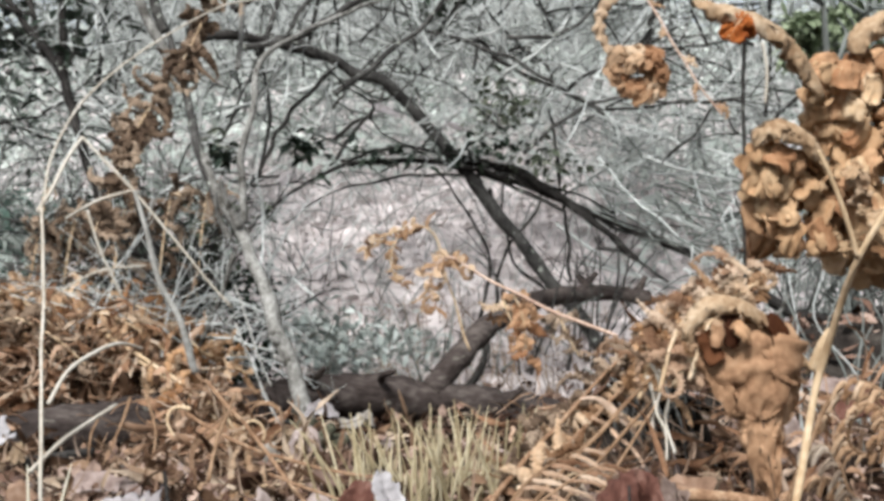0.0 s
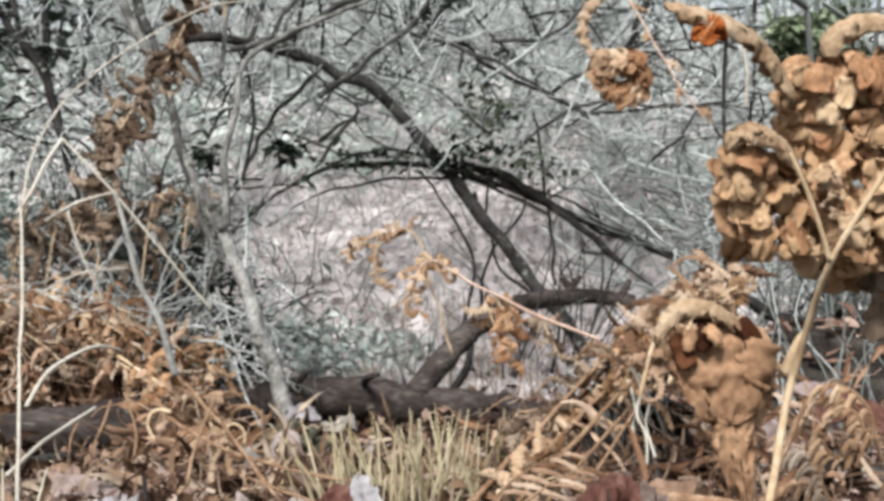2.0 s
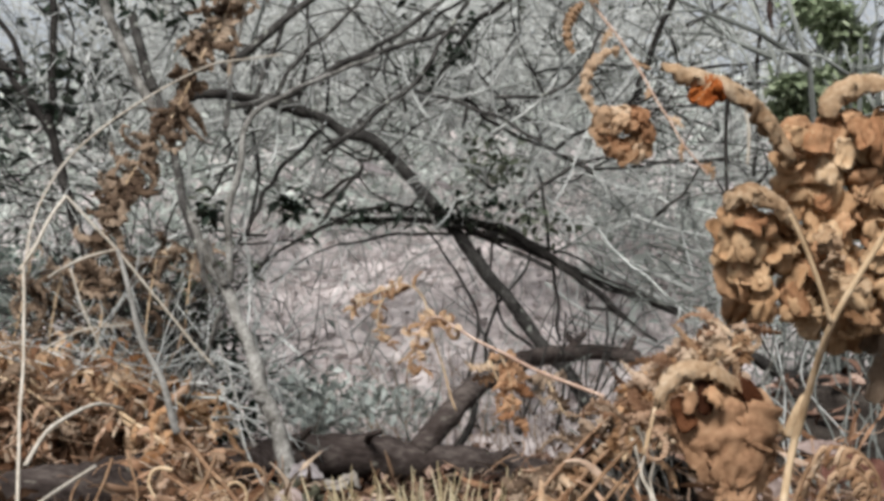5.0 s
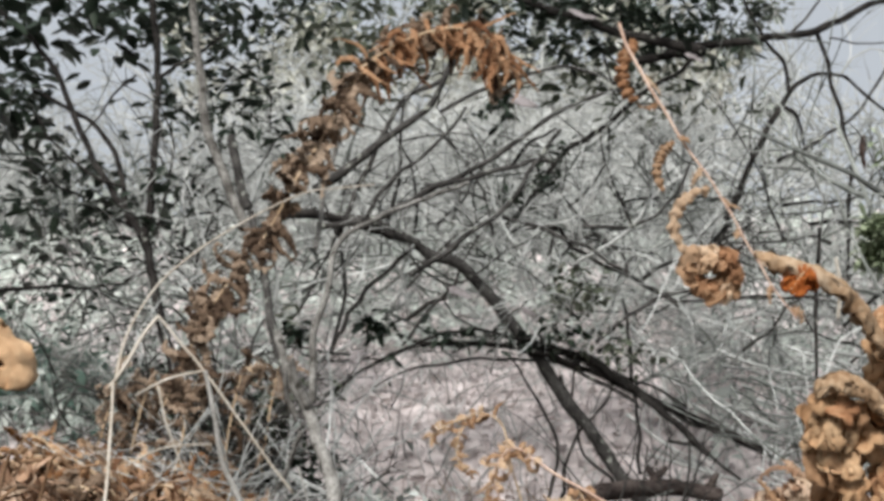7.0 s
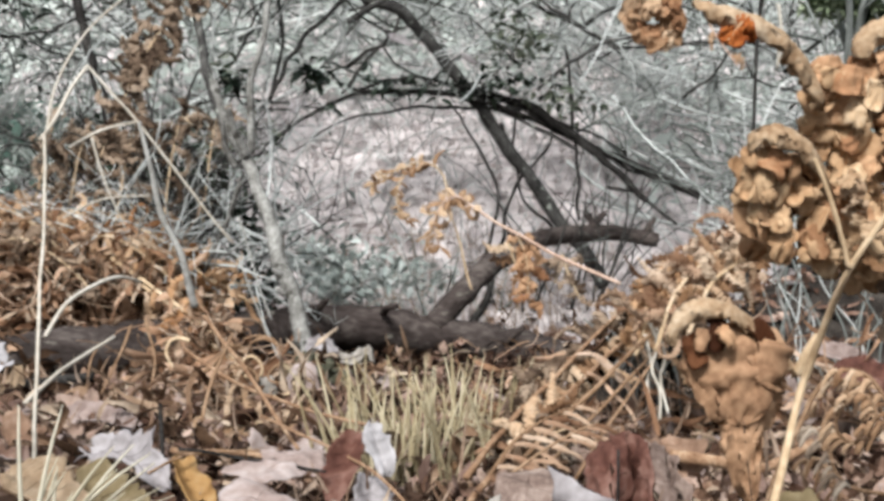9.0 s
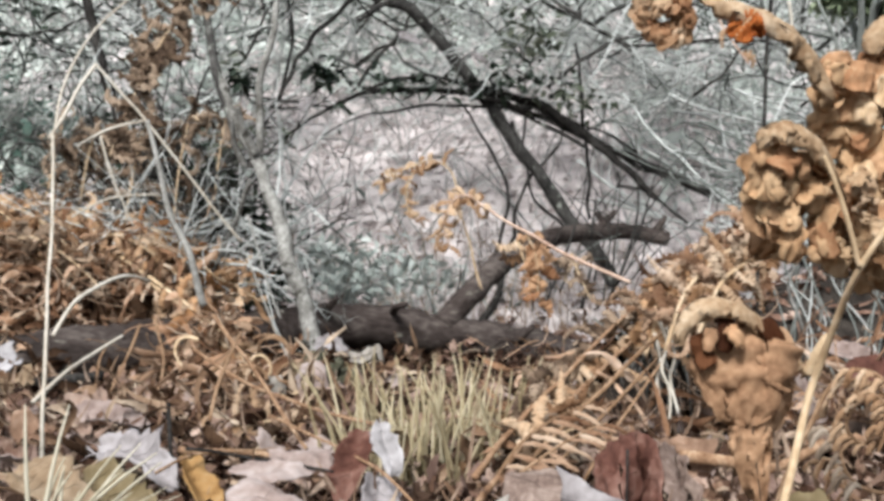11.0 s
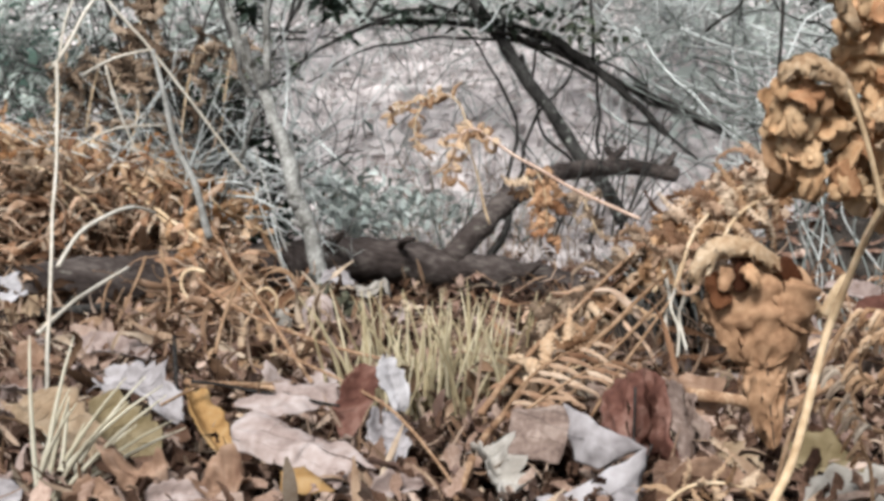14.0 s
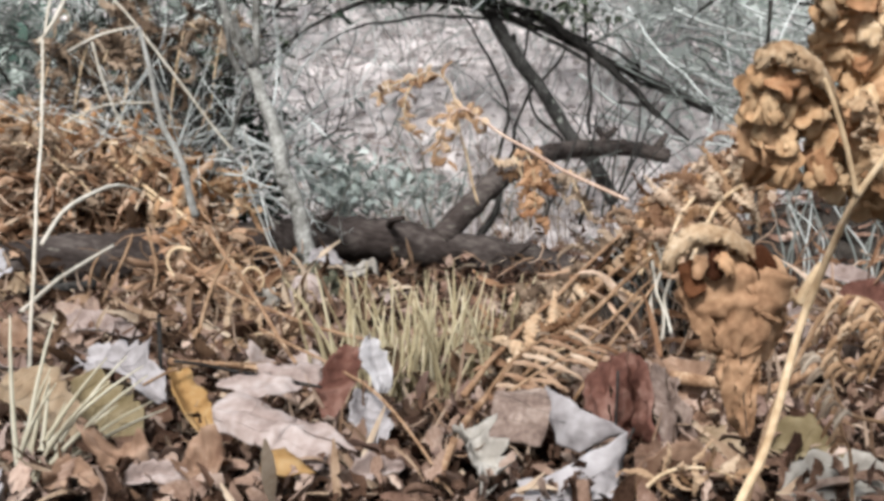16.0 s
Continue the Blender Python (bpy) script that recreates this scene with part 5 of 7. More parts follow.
for k, ctrl in enumerate([[(0.145, 0.59, 0.228), (0.151, 0.587, 0.22), (0.161, 0.59, 0.212), (0.172, 0.6, 0.204)], [(0.145, 0.588, 0.22), (0.152, 0.585, 0.213), (0.164, 0.59, 0.205)], [(0.15, 0.592, 0.231), (0.158, 0.589, 0.224), (0.17, 0.599, 0.213)]]):
    near_pinna(ctrl, (0.3, -0.8, 0.5), 0.003, 2, 70 + k, 0.2, 2.0, 0.3, end=0.6, mat=FLAP, crush=0.2, name="leaflet")
for k, (ctrl, w, end) in enumerate([([(0.137, 0.598, 0.236), (0.138, 0.588, 0.226), (0.141, 0.586, 0.21), (0.144, 0.59, 0.188)], 0.0195, 0.55), ([(0.144, 0.597, 0.215), (0.145, 0.591, 0.197), (0.147, 0.591, 0.175), (0.151, 0.595, 0.148)], 0.0135, 0.2), ([(0.123, 0.595, 0.228), (0.124, 0.591, 0.214), (0.129, 0.592, 0.197)], 0.006, 0.4), ([(0.162, 0.604, 0.216), (0.162, 0.601, 0.202), (0.158, 0.601, 0.184)], 0.0085, 0.4)]):
    near_pinna(ctrl, (0.15 * (k - 1), -1, 0.15), w, 4, 75 + k, 0.08, 0.6, 0.15, end=end, mat=FLAP, base=0.9, crush=0.15, rib=0.0006 if k == 1 else 0.0, ribmat=DARKLEAF, name="flap")
limb("sheath", [(0.181, 0.618, 0.21), (0.184, 0.612, 0.222), (0.188, 0.61, 0.23)], 0.0038, 0.002, STIPE, near, "papery sheath at the fork", 6, 8, 0.0006)
# the end of another frond, very close
tip = thing("bracken_frond", "curled tan tip of a bracken frond on a thin stalk", "bracken", "dead bracken")
limb("stipe", [(-0.245, 0.37, -0.05), (-0.235, 0.36, 0.1), (-0.205, 0.335, 0.28), (-0.165, 0.32, 0.33)], 0.0012, 0.0008, STIPE, tip, "", 6, 6, 0.0005)
b = Build()
sheet(b, [(-0.17, 0.322, 0.332), (-0.155, 0.316, 0.33), (-0.146, 0.314, 0.322), (-0.147, 0.314, 0.313)], (0, -1, 0.5), 0.0078, 4, 0.3, 1.1, 0.5, 5, 5, 8, 0.9, crumple=0.25, base=0.9)
part("pinna", b, NEARFROND, tip, thick=0.0005)

frond("orange dead bracken frond slanting over the leaf litter", [(0.005, 1.100, -0.024), (0.027, 1.200, -0.003), (0.082, 1.350, 0.028), (0.166, 1.500, 0.070), (0.247, 1.600, 0.119), (0.338, 1.700, 0.176)], 0.0046, 46, 0.13, FROND, 32, width=0.009, lobed=0.7, start=0.4, stipe=STICK, face=(0, -1, 0.2), back=1.3)
frond("second dead bracken frond lying beside the first", [(0.029, 1.300, 0.007), (0.082, 1.420, 0.042), (0.140, 1.500, 0.080), (0.219, 1.600, 0.137), (0.278, 1.660, 0.175)], 0.004, 40, 0.12, REDFROND, 33, width=0.009, lobed=0.7, start=0.2, stipe=STICK, back=1.3)
frond("tan bracken frond crumpled among the stems", [(0.251, 1.7, 0.095), (0.311, 1.75, 0.151), (0.366, 1.8, 0.195), (0.423, 1.85, 0.241)], 0.004, 40, 0.14, MUTEFROND, 34, width=0.01, lobed=0.6, start=0.1, spin=1.2)
frond("tan bracken frond crumpled among the stems", [(0.282, 1.5, 0.12), (0.311, 1.52, 0.158), (0.35, 1.55, 0.197), (0.403, 1.6, 0.208)], 0.004, 40, 0.12, MUTEFROND, 35, width=0.01, lobed=0.6, start=0.1, spin=1.2)


def add_frond(k, ctrl, n, L, w, mat):
    frond("pale bracken frond with straight comb-like leaflets", ctrl, 0.002, n, L, mat, 380 + k, start=0.0, spin=0.35, width=w, droop=0.5, grow=0.3, lobed=0.25, forward=0.15, face=(0, -0.6, 0.8))


add_frond(2, [(0.069, 1.42, -0.02), (0.1, 1.42, 0.01), (0.135, 1.43, 0.028), (0.179, 1.45, 0.037)], 20, 0.07, 0.004, GREYFROND)
add_frond(3, [(0.164, 1, -0.006), (0.184, 0.99, 0.017), (0.209, 0.98, 0.024), (0.24, 0.98, 0.015)], 16, 0.035, 0.004, TANFROND)
frond("tan bracken frond crumpled beside the slanting stems", [(0.255, 1.45, 0.12), (0.277, 1.45, 0.18), (0.305, 1.45, 0.215), (0.339, 1.45, 0.24), (0.385, 1.45, 0.262)], 0.003, 44, 0.08, MUTEFROND, 390, width=0.009, lobed=0.6, start=0.1, spin=1.5, grow=0.2)
frond("rusty bracken frond crumpled beside the slanting stems", [(0.246, 1.55, 0.1), (0.268, 1.55, 0.165), (0.29, 1.55, 0.19), (0.325, 1.55, 0.2)], 0.003, 36, 0.075, RUSTFROND, 391, width=0.009, lobed=0.6, start=0.1, spin=1.5, grow=0.2)
frond("pale bracken frond crumpled beside the slanting stems", [(0.249, 1.25, 0.15), (0.272, 1.25, 0.205), (0.298, 1.25, 0.23), (0.33, 1.25, 0.25)], 0.0025, 26, 0.06, TANFROND, 392, width=0.007, lobed=0.6, start=0.2, spin=1.6, grow=0.2)


def ladder(label, ctrl, r, n, long, mat, seed, start=0.1, wide=0.0034, side=(-0.8, -0.2, -0.35), arch=1.0):
    """A dead frond whose short leaflets stand off its stalk like rungs, each curled under."""
    rand = random.Random(seed)
    top = thing("bracken_frond", label, "bracken", "dead bracken")
    pts = spline(ctrl, 10, 0.001, seed)
    b = Build()
    b.tube(pts, taper(len(pts), r, r * 0.6), 7)
    part("stipe", b, STRAWSTEM, top)
    for k in range(n):
        t = start + (1 - start) * (k + 0.5) / n
        p = pts[int(t * (len(pts) - 1))]
        w = (Vector(side) + Vector((rand.gauss(0, 0.15), rand.gauss(0, 0.2), rand.gauss(0, 0.15)))).normalized()
        L = long * rand.uniform(0.7, 1.2) * (1 - 0.4 * t)
        line = [p, p + w * L * 0.4 + Vector((0, -0.1, 0.3)) * L * arch, p + w * L * 0.8 + Vector((0, -0.15, 0.15)) * L * arch, p + w * L + Vector((0, 0, -0.25)) * L * arch]
        m = Build()
        sheet(m, line, (rand.gauss(0, 0.3), -0.6, 0.8), wide * rand.uniform(0.8, 1.3), 2, 0.3, 1.5, 0.2, seed + k, 3, 6, 0.6, crumple=0.3)
        part("pinna", m, mat, top)
    return top


ladder("tan bracken frond coiled into a loop beside the stipe", [(0.2, 0.84, -0.05), (0.222, 0.845, 0.08), (0.248, 0.85, 0.14), (0.261, 0.85, 0.166), (0.276, 0.85, 0.178), (0.295, 0.85, 0.174), (0.308, 0.85, 0.155), (0.304, 0.85, 0.136), (0.286, 0.85, 0.128), (0.272, 0.845, 0.139), (0.275, 0.84, 0.155), (0.288, 0.84, 0.163), (0.298, 0.84, 0.151), (0.291, 0.84, 0.139)], 0.0019, 30, 0.019, FROND, 700, 0.3, 0.0036)
ladder("straw bracken stalk arching over the coil", [(0.36, 0.92, -0.05), (0.345, 0.905, 0.07), (0.33, 0.9, 0.124), (0.306, 0.88, 0.16), (0.283, 0.87, 0.169), (0.268, 0.87, 0.157), (0.264, 0.87, 0.142)], 0.0015, 12, 0.016, TANFROND, 701, 0.45, 0.0034)
ladder("pale bracken tip with rung-like curled leaflets", [(0.36, 0.96, 0.064), (0.32, 0.95, 0.073), (0.305, 0.95, 0.086), (0.299, 0.95, 0.105), (0.289, 0.95, 0.12), (0.274, 0.95, 0.114)], 0.0018, 15, 0.022, GREYFROND, 702, 0.2, 0.0032)
ladder("tan bracken tip with rung-like curled leaflets", [(0.332, 0.98, -0.04), (0.327, 0.98, 0.03), (0.32, 0.98, 0.05), (0.313, 0.98, 0.072), (0.303, 0.98, 0.09), (0.289, 0.98, 0.086)], 0.0018, 14, 0.022, FROND, 703, 0.3, 0.0032)
ladder("bleached bracken frond with comb-like leaflets under the stems", [(0.048, 1.270, 0.008), (0.076, 1.310, 0.037), (0.114, 1.350, 0.057), (0.159, 1.380, 0.070)], 0.002, 10, 0.055, MUTEFROND, 704, 0.05, 0.0055, (0.9, -0.25, -0.2), 0.25)
ladder("bleached bracken tip with comb-like leaflets on the litter", [(0.072, 1.240, 0.023), (0.101, 1.260, 0.039), (0.137, 1.280, 0.055), (0.168, 1.300, 0.063)], 0.0018, 10, 0.045, MUTEFROND, 705, 0.05, 0.005, (0.9, -0.25, -0.3), 0.25)
for ctrl, r, mat in [
    ([(-0.275, 1.330, 0.033), (-0.231, 1.300, 0.035), (-0.170, 1.270, 0.031), (-0.111, 1.240, 0.027)], 0.0022, DARKBARK),
    ([(-0.301, 1.300, 0.016), (-0.268, 1.340, 0.025), (-0.212, 1.360, 0.024), (-0.172, 1.380, 0.023)], 0.0018, STRAWSTEM),
    ([(-0.200, 1.450, 0.048), (-0.125, 1.340, 0.037), (-0.060, 1.220, 0.029), (-0.015, 1.140, -0.001), (0.019, 1.060, -0.026)], 0.0019, STICK),
    ([(-0.320, 1.750, 0.136), (-0.258, 1.620, 0.098), (-0.200, 1.500, 0.053), (-0.156, 1.400, 0.019)], 0.003, STICK),
    ([(-0.338, 1.700, 0.096), (-0.245, 1.580, 0.065), (-0.153, 1.500, 0.046), (-0.063, 1.420, 0.038)], 0.0026, STICK),
    ([(-0.265, 1.420, 0.047), (-0.265, 1.500, 0.087), (-0.257, 1.600, 0.129)], 0.0024, STRAWSTEM),
    ([(0.174, 1.200, 0.054), (0.171, 1.180, 0.026), (0.167, 1.160, 0.001)], 0.0014, DARKBARK),
    ([(0.166, 1.080, -0.030), (0.169, 1.120, -0.012), (0.185, 1.160, 0.009)], 0.0014, DARKBARK),
    ([(0.255, 1.360, 0.016), (0.304, 1.330, 0.014), (0.349, 1.320, 0.011), (0.408, 1.360, 0.027)], 0.0075, STICK),
]:
    twig = thing("dead_twig", "long thin dead stick lying across the litter", "twig", "dead sticks")
    limb("stem", ctrl, r, r * 0.75, mat, twig, "", 8, 6, 0.002, 0.15)
straws = thing("bracken_stalk", "long bare bracken stalks slanting over the litter", "bracken")
for ctrl, r in [([(0.017, 1.28, -0.041), (0.096, 1.36, 0.016), (0.211, 1.46, 0.101), (0.368, 1.6, 0.207)], 0.0042), ([(0.064, 1.3, -0.028), (0.146, 1.38, 0.028), (0.249, 1.5, 0.099), (0.394, 1.62, 0.199)], 0.0032), ([(-0.002, 1.5, -0.038), (0.101, 1.55, 0.028), (0.218, 1.62, 0.104), (0.361, 1.7, 0.186)], 0.0036), ([(0.144, 1.35, -0.015), (0.2, 1.42, 0.046), (0.269, 1.5, 0.113), (0.324, 1.55, 0.169)], 0.0028)]:
    limb("stem", ctrl, r * 0.75, r * 0.55, STRAWSTEM, straws, "", 8, 7, 0.003, 0.15)
frond("thin bracken frond with a coiled tip hung with shrivelled leaflets", [(0.326, 2.2, 0.145), (0.223, 2.25, 0.191), (0.142, 2.3, 0.235), (0.075, 2.35, 0.279), (0.049, 2.36, 0.298), (0.022, 2.36, 0.29), (0.001, 2.36, 0.248), (0.017, 2.36, 0.201)], 0.0036, 26, 0.06, FROND, 36, start=0.42, droop=1.6, spin=1.4, width=0.007, lobed=0.5, grow=0.2, stipe=PINKSTALK)
frond("small ochre bracken tip hooked over in the open", [(0.074, 2.4, 0.12), (0.04, 2.4, 0.25), (0.02, 2.4, 0.34), (-0.02, 2.4, 0.365), (-0.058, 2.4, 0.352), (-0.098, 2.4, 0.335), (-0.117, 2.4, 0.318)], 0.0022, 20, 0.05, FROND, 70, start=0.4, droop=1.0, spin=1.2, width=0.006, lobed=0.5, grow=0.2)
frond("thin ochre bracken tip hanging below the hooked one", [(-0.05, 2.4, 0.345), (-0.066, 2.4, 0.31), (-0.064, 2.4, 0.275), (-0.045, 2.4, 0.258)], 0.0018, 12, 0.035, FROND, 72, start=0.1, droop=1.0, spin=1.4, width=0.006, lobed=0.5, grow=0.2)
frond("brown bracken leaflets hanging in a curtain from a stem", [(0.152, 2.3, 0.228), (0.165, 2.3, 0.199), (0.172, 2.3, 0.158), (0.177, 2.3, 0.107)], 0.002, 12, 0.05, DRAPE, 71, start=0.0, droop=2.0, spin=0.6, width=0.012, lobed=0.4, grow=0.2)
frond("brown bracken leaflets hanging from a thin stem", [(0.238, 2.35, 0.191), (0.249, 2.35, 0.16), (0.276, 2.35, 0.098)], 0.003, 8, 0.08, REDFROND, 37, start=0.0, droop=1.4)
frond("brown bracken leaflets hanging from a thin stem", [(0.141, 2.38, 0.214), (0.157, 2.38, 0.167), (0.174, 2.38, 0.115)], 0.003, 7, 0.07, FROND, 38, start=0.0, droop=1.4)
frond("flattened tan bracken frond on the litter", [(0.031, 1.42, -0.033), (0.085, 1.5, -0.017), (0.143, 1.55, -0.006), (0.198, 1.55, -0.013)], 0.003, 18, 0.09, TANFROND, 42, start=0.0, spin=0.4, width=0.009, droop=0.9, grow=0.4)
frond("flattened straw bracken frond on the litter", [(-0.337, 1.7, -0.041), (-0.276, 1.75, -0.019), (-0.22, 1.8, -0.019), (-0.172, 1.8, -0.027)], 0.003, 18, 0.11, TANFROND, 43, start=0.0, spin=0.5, width=0.01, droop=0.9, grow=0.4)
frond("rust-brown bracken trailing down through the twigs", [(0.027, 2.75, 1.079), (0, 2.72, 1.188), (-0.098, 2.7, 1.215), (-0.209, 2.68, 1.171), (-0.3, 2.66, 1.082), (-0.351, 2.64, 0.977), (-0.407, 2.62, 0.874), (-0.473, 2.6, 0.737), (-0.55, 2.58, 0.627), (-0.604, 2.55, 0.52), (-0.651, 2.5, 0.381)], 0.004, 210, 0.095, REDFROND, 45, start=0.02, droop=1.3, width=0.014, grow=0.15, spin=1.9, lobed=0.4)
frond("bright rust bracken tips draped over the shrub", [(-0.282, 2.66, 1.12), (-0.183, 2.66, 1.183), (-0.084, 2.66, 1.208), (0.002, 2.66, 1.181), (0.026, 2.66, 1.117)], 0.003, 60, 0.11, DRAPE, 46, start=0.0, droop=2.6, width=0.009, grow=0.1, spin=0.3, lobed=0.6)
frond("shrivelled bracken frond hanging from a thin stem", [(0.245, 2.32, 1.1), (0.262, 2.3, 1.04), (0.292, 2.25, 0.952), (0.345, 2.2, 0.832), (0.395, 2.18, 0.745), (0.437, 2.15, 0.648), (0.47, 2.12, 0.57), (0.505, 2.1, 0.51)], 0.0035, 10, 0.06, FROND, 47, start=0.1, droop=2.0, width=0.009, grow=0.5, stipe=PINKSTALK)
hang = thing("bracken_frond", "curled bracken leaflets dangling like ringlets", "bracken", "dead bracken")


def add_pinna(k, ctrl, w, mat):
    b = Build()
    sheet(b, ctrl, (0.1 * (k % 5) - 0.2, -1, 0.3), w * (1.25 if k > 2 else 0.95), 9 if k < 3 else 2, 0.6 if k < 3 else 0.2, 1.1 if k < 3 else 0.7, 0.8 if k < 3 else 0.1, k + 60, 4, 7 if k < 3 else 9, 0.7, crumple=0.5 if k < 3 else 0.7, grain=2.0 if k < 3 else 1.0)
    part("pinna", b, mat, hang)


add_pinna(0, [(0.273, 2.32, 1.067), (0.254, 2.3, 1.028), (0.248, 2.3, 0.984), (0.268, 2.3, 0.94)], 0.022, DRAPE)
add_pinna(1, [(0.325, 2.2, 0.84), (0.305, 2.2, 0.822), (0.293, 2.2, 0.789), (0.304, 2.2, 0.748)], 0.014, TANFROND)
add_pinna(2, [(0.372, 2.12, 0.738), (0.345, 2.12, 0.731), (0.318, 2.1, 0.708), (0.307, 2.1, 0.67), (0.318, 2.1, 0.635), (0.345, 2.1, 0.615)], 0.015, TANFROND)
ball = random.Random(610)
for k in range(16):
    a = 2.4 * k
    R = 0.034 if k < 11 else 0.016
    out, along = Vector((math.cos(a), 0, math.sin(a))), Vector((-math.sin(a), ball.gauss(0, 0.3), math.cos(a)))
    p = Vector((0.362, 2.07, 0.585)) + out * R * ball.uniform(0.8, 1.1) + Vector((0, ball.uniform(-0.015, 0.015), 0))
    add_pinna(3 + k, [p - along * 0.018, p + out * 0.006, p + along * 0.018 - out * 0.006], ball.uniform(0.011, 0.016), (DRAPE, TANFROND, FROND, DRAPE)[k % 4])

# heap of bracken fallen over the left of the log
for k in range(34):
    rand = random.Random(70 + k)
    q = k / 33
    x0, y0 = -1.14 + 0.44 * q + rand.gauss(0, 0.04), 2.8 + rand.gauss(0, 0.07)
    h = 0.225 - 0.12 * max(0, q - 0.35) + rand.gauss(0, 0.035)
    frond("rust-brown dead bracken frond collapsed over the log", [(x0, y0 + 0.22, ground_z(x0, y0)), (x0 + 0.02, y0 + 0.12, h * 0.75), (x0 + 0.1, y0, h), (x0 + 0.19, y0 - 0.05, h * 0.85), (x0 + 0.27, y0 - 0.08, h * 0.55)], 0.0034, 22, 0.11, (FROND, RUSTFROND, RUSTFROND, FROND, REDFROND)[k % 5], 100 + k, start=0.12, droop=0.7, width=0.011, spin=1.6, grow=0.35, lobed=0.6)
for k in range(7):
    rand = random.Random(140 + k)
    x0, y0 = -0.95 + 0.06 * k + rand.gauss(0, 0.02), 2.95 + rand.gauss(0, 0.08)
    frond("dull brown bracken frond standing behind the heap", [(x0, y0, -0.05), (x0 + 0.02, y0, 0.2), (x0 + 0.06, y0, 0.36 + 0.02 * k), (x0 + 0.1, y0 - 0.05, 0.46)], 0.0035, 20, 0.16, REDFROND, 150 + k, start=0.3, droop=1.5, width=0.012, spin=1.0, grow=0.5)
rand = random.Random(58)
b, dk = Build(), Build()
for k in range(2600):
    q = rand.random()
    x, y = -1.2 + 0.62 * q, 2.72 + rand.uniform(-0.06, 0.3)
    top_z = (0.225 - 0.2 * max(0, q - 0.4)) * (1 - (max(0, abs(y - 2.85) - 0.05) / 0.25) ** 2)
    z = rand.uniform(-0.06, top_z) if k % 2 else top_z - abs(rand.gauss(0, 0.03))
    way = Vector((rand.gauss(0, 1), rand.gauss(0, 0.7), rand.gauss(0, 0.7)))
    s_len = rand.uniform(0.04, 0.09)
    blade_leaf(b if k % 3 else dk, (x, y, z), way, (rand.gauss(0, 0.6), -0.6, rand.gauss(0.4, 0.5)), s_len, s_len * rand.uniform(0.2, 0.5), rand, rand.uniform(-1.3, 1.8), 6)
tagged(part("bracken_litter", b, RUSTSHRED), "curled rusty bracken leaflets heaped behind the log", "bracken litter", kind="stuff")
# dark leaflets take the place of shade in the heap's inner gaps
tagged(part("bracken_litter", dk, DARKSHRED), "dark brown bracken leaflets standing in for shade inside the heap", "bracken litter", kind="stuff")

def debris(label, mat, boxes, count, length, r, seed):
    rand = random.Random(seed)
    b = Build()
    for _ in range(count):
        (x0, x1), (y0, y1), (z0, z1) = boxes[rand.randrange(len(boxes))]
        p = Vector((rand.uniform(x0, x1), rand.uniform(y0, y1), rand.uniform(z0, z1)))
        line = wander(p, (rand.gauss(0, 1), rand.gauss(0, 0.4), rand.gauss(0, 0.5)), length * rand.uniform(0.4, 1.3), rand, 5, 0.5, 0.2, rand.gauss(0, 0.4))
        line = [q if q.z > ground_z(q.x, q.y) else Vector((q.x, q.y, ground_z(q.x, q.y) + 0.004)) for q in line]
        pts = spline(line, 2)
        if rand.random() < 0.6:
            turn, rows = rand.uniform(0, 6.283), []
            for i, p in enumerate(pts):
                d = (pts[min(i + 1, len(pts) - 1)] - pts[max(i - 1, 0)]).normalized()
                e1 = d.orthogonal().normalized()
                side = e1 * math.cos(turn + 0.25 * i) + d.cross(e1) * math.sin(turn + 0.25 * i)
                w = r * 2.4 * math.sin(math.pi * (0.1 + 0.85 * i / (len(pts) - 1))) ** 0.7 * rand.uniform(0.6, 1.25)
                rows.append([p - side * w, p + d.cross(side) * w * 0.5, p + side * w])
            b.grid(rows)
        else:
            b.tube(pts, taper(len(pts), r * 0.7, r * 0.35), 4)
    return tagged(part("bracken_debris", b, mat), label, "bracken debris", kind="stuff")


debris("thin tan bracken stems matted over the log", SCRAP, [((-1.1, -0.55), (2.6, 2.8), (0.08, 0.2)), ((-0.55, -0.2), (1.8, 2.25), (-0.06, -0.02))], 200, 0.16, 0.002, 61)
debris("rusty shreds of bracken matted over the log", RUSTSHRED, [((-1.1, -0.55), (2.62, 2.8), (0.08, 0.22)), ((-0.48, -0.3), (2.1, 2.45), (-0.06, 0.02))], 230, 0.12, 0.0026, 62)
debris("fine rusty curls of bracken over the heap", RUSTSHRED, [((-1.15, -0.6), (2.55, 2.85), (0.1, 0.24)), ((-1.1, -0.5), (2.5, 2.75), (0.0, 0.14))], 430, 0.085, 0.0035, 67)
debris("rusty curls of bracken spilling over the log", RUSTSHRED, [((-0.9, -0.8), (2.22, 2.4), (-0.04, 0.08)), ((-0.48, -0.36), (2.3, 2.5), (0.0, 0.1)), ((-0.44, -0.3), (2.0, 2.2), (-0.06, 0.03))], 220, 0.075, 0.0034, 69)
debris("tan curls of bracken spilling over the log", SCRAP, [((-0.9, -0.8), (2.2, 2.38), (-0.05, 0.04)), ((-0.48, -0.36), (2.25, 2.45), (0.0, 0.09)), ((-0.44, -0.28), (1.9, 2.15), (-0.06, 0.0))], 120, 0.08, 0.0034, 74)
# these dark shreds supply the shade beneath the heap by colour
debris("dark shreds of bracken standing in for shade under the heap", DARKSHRED, [((-0.9, -0.76), (2.3, 2.45), (-0.06, 0.0)), ((-1.1, -0.55), (2.6, 2.75), (0.02, 0.16))], 220, 0.08, 0.0034, 75)
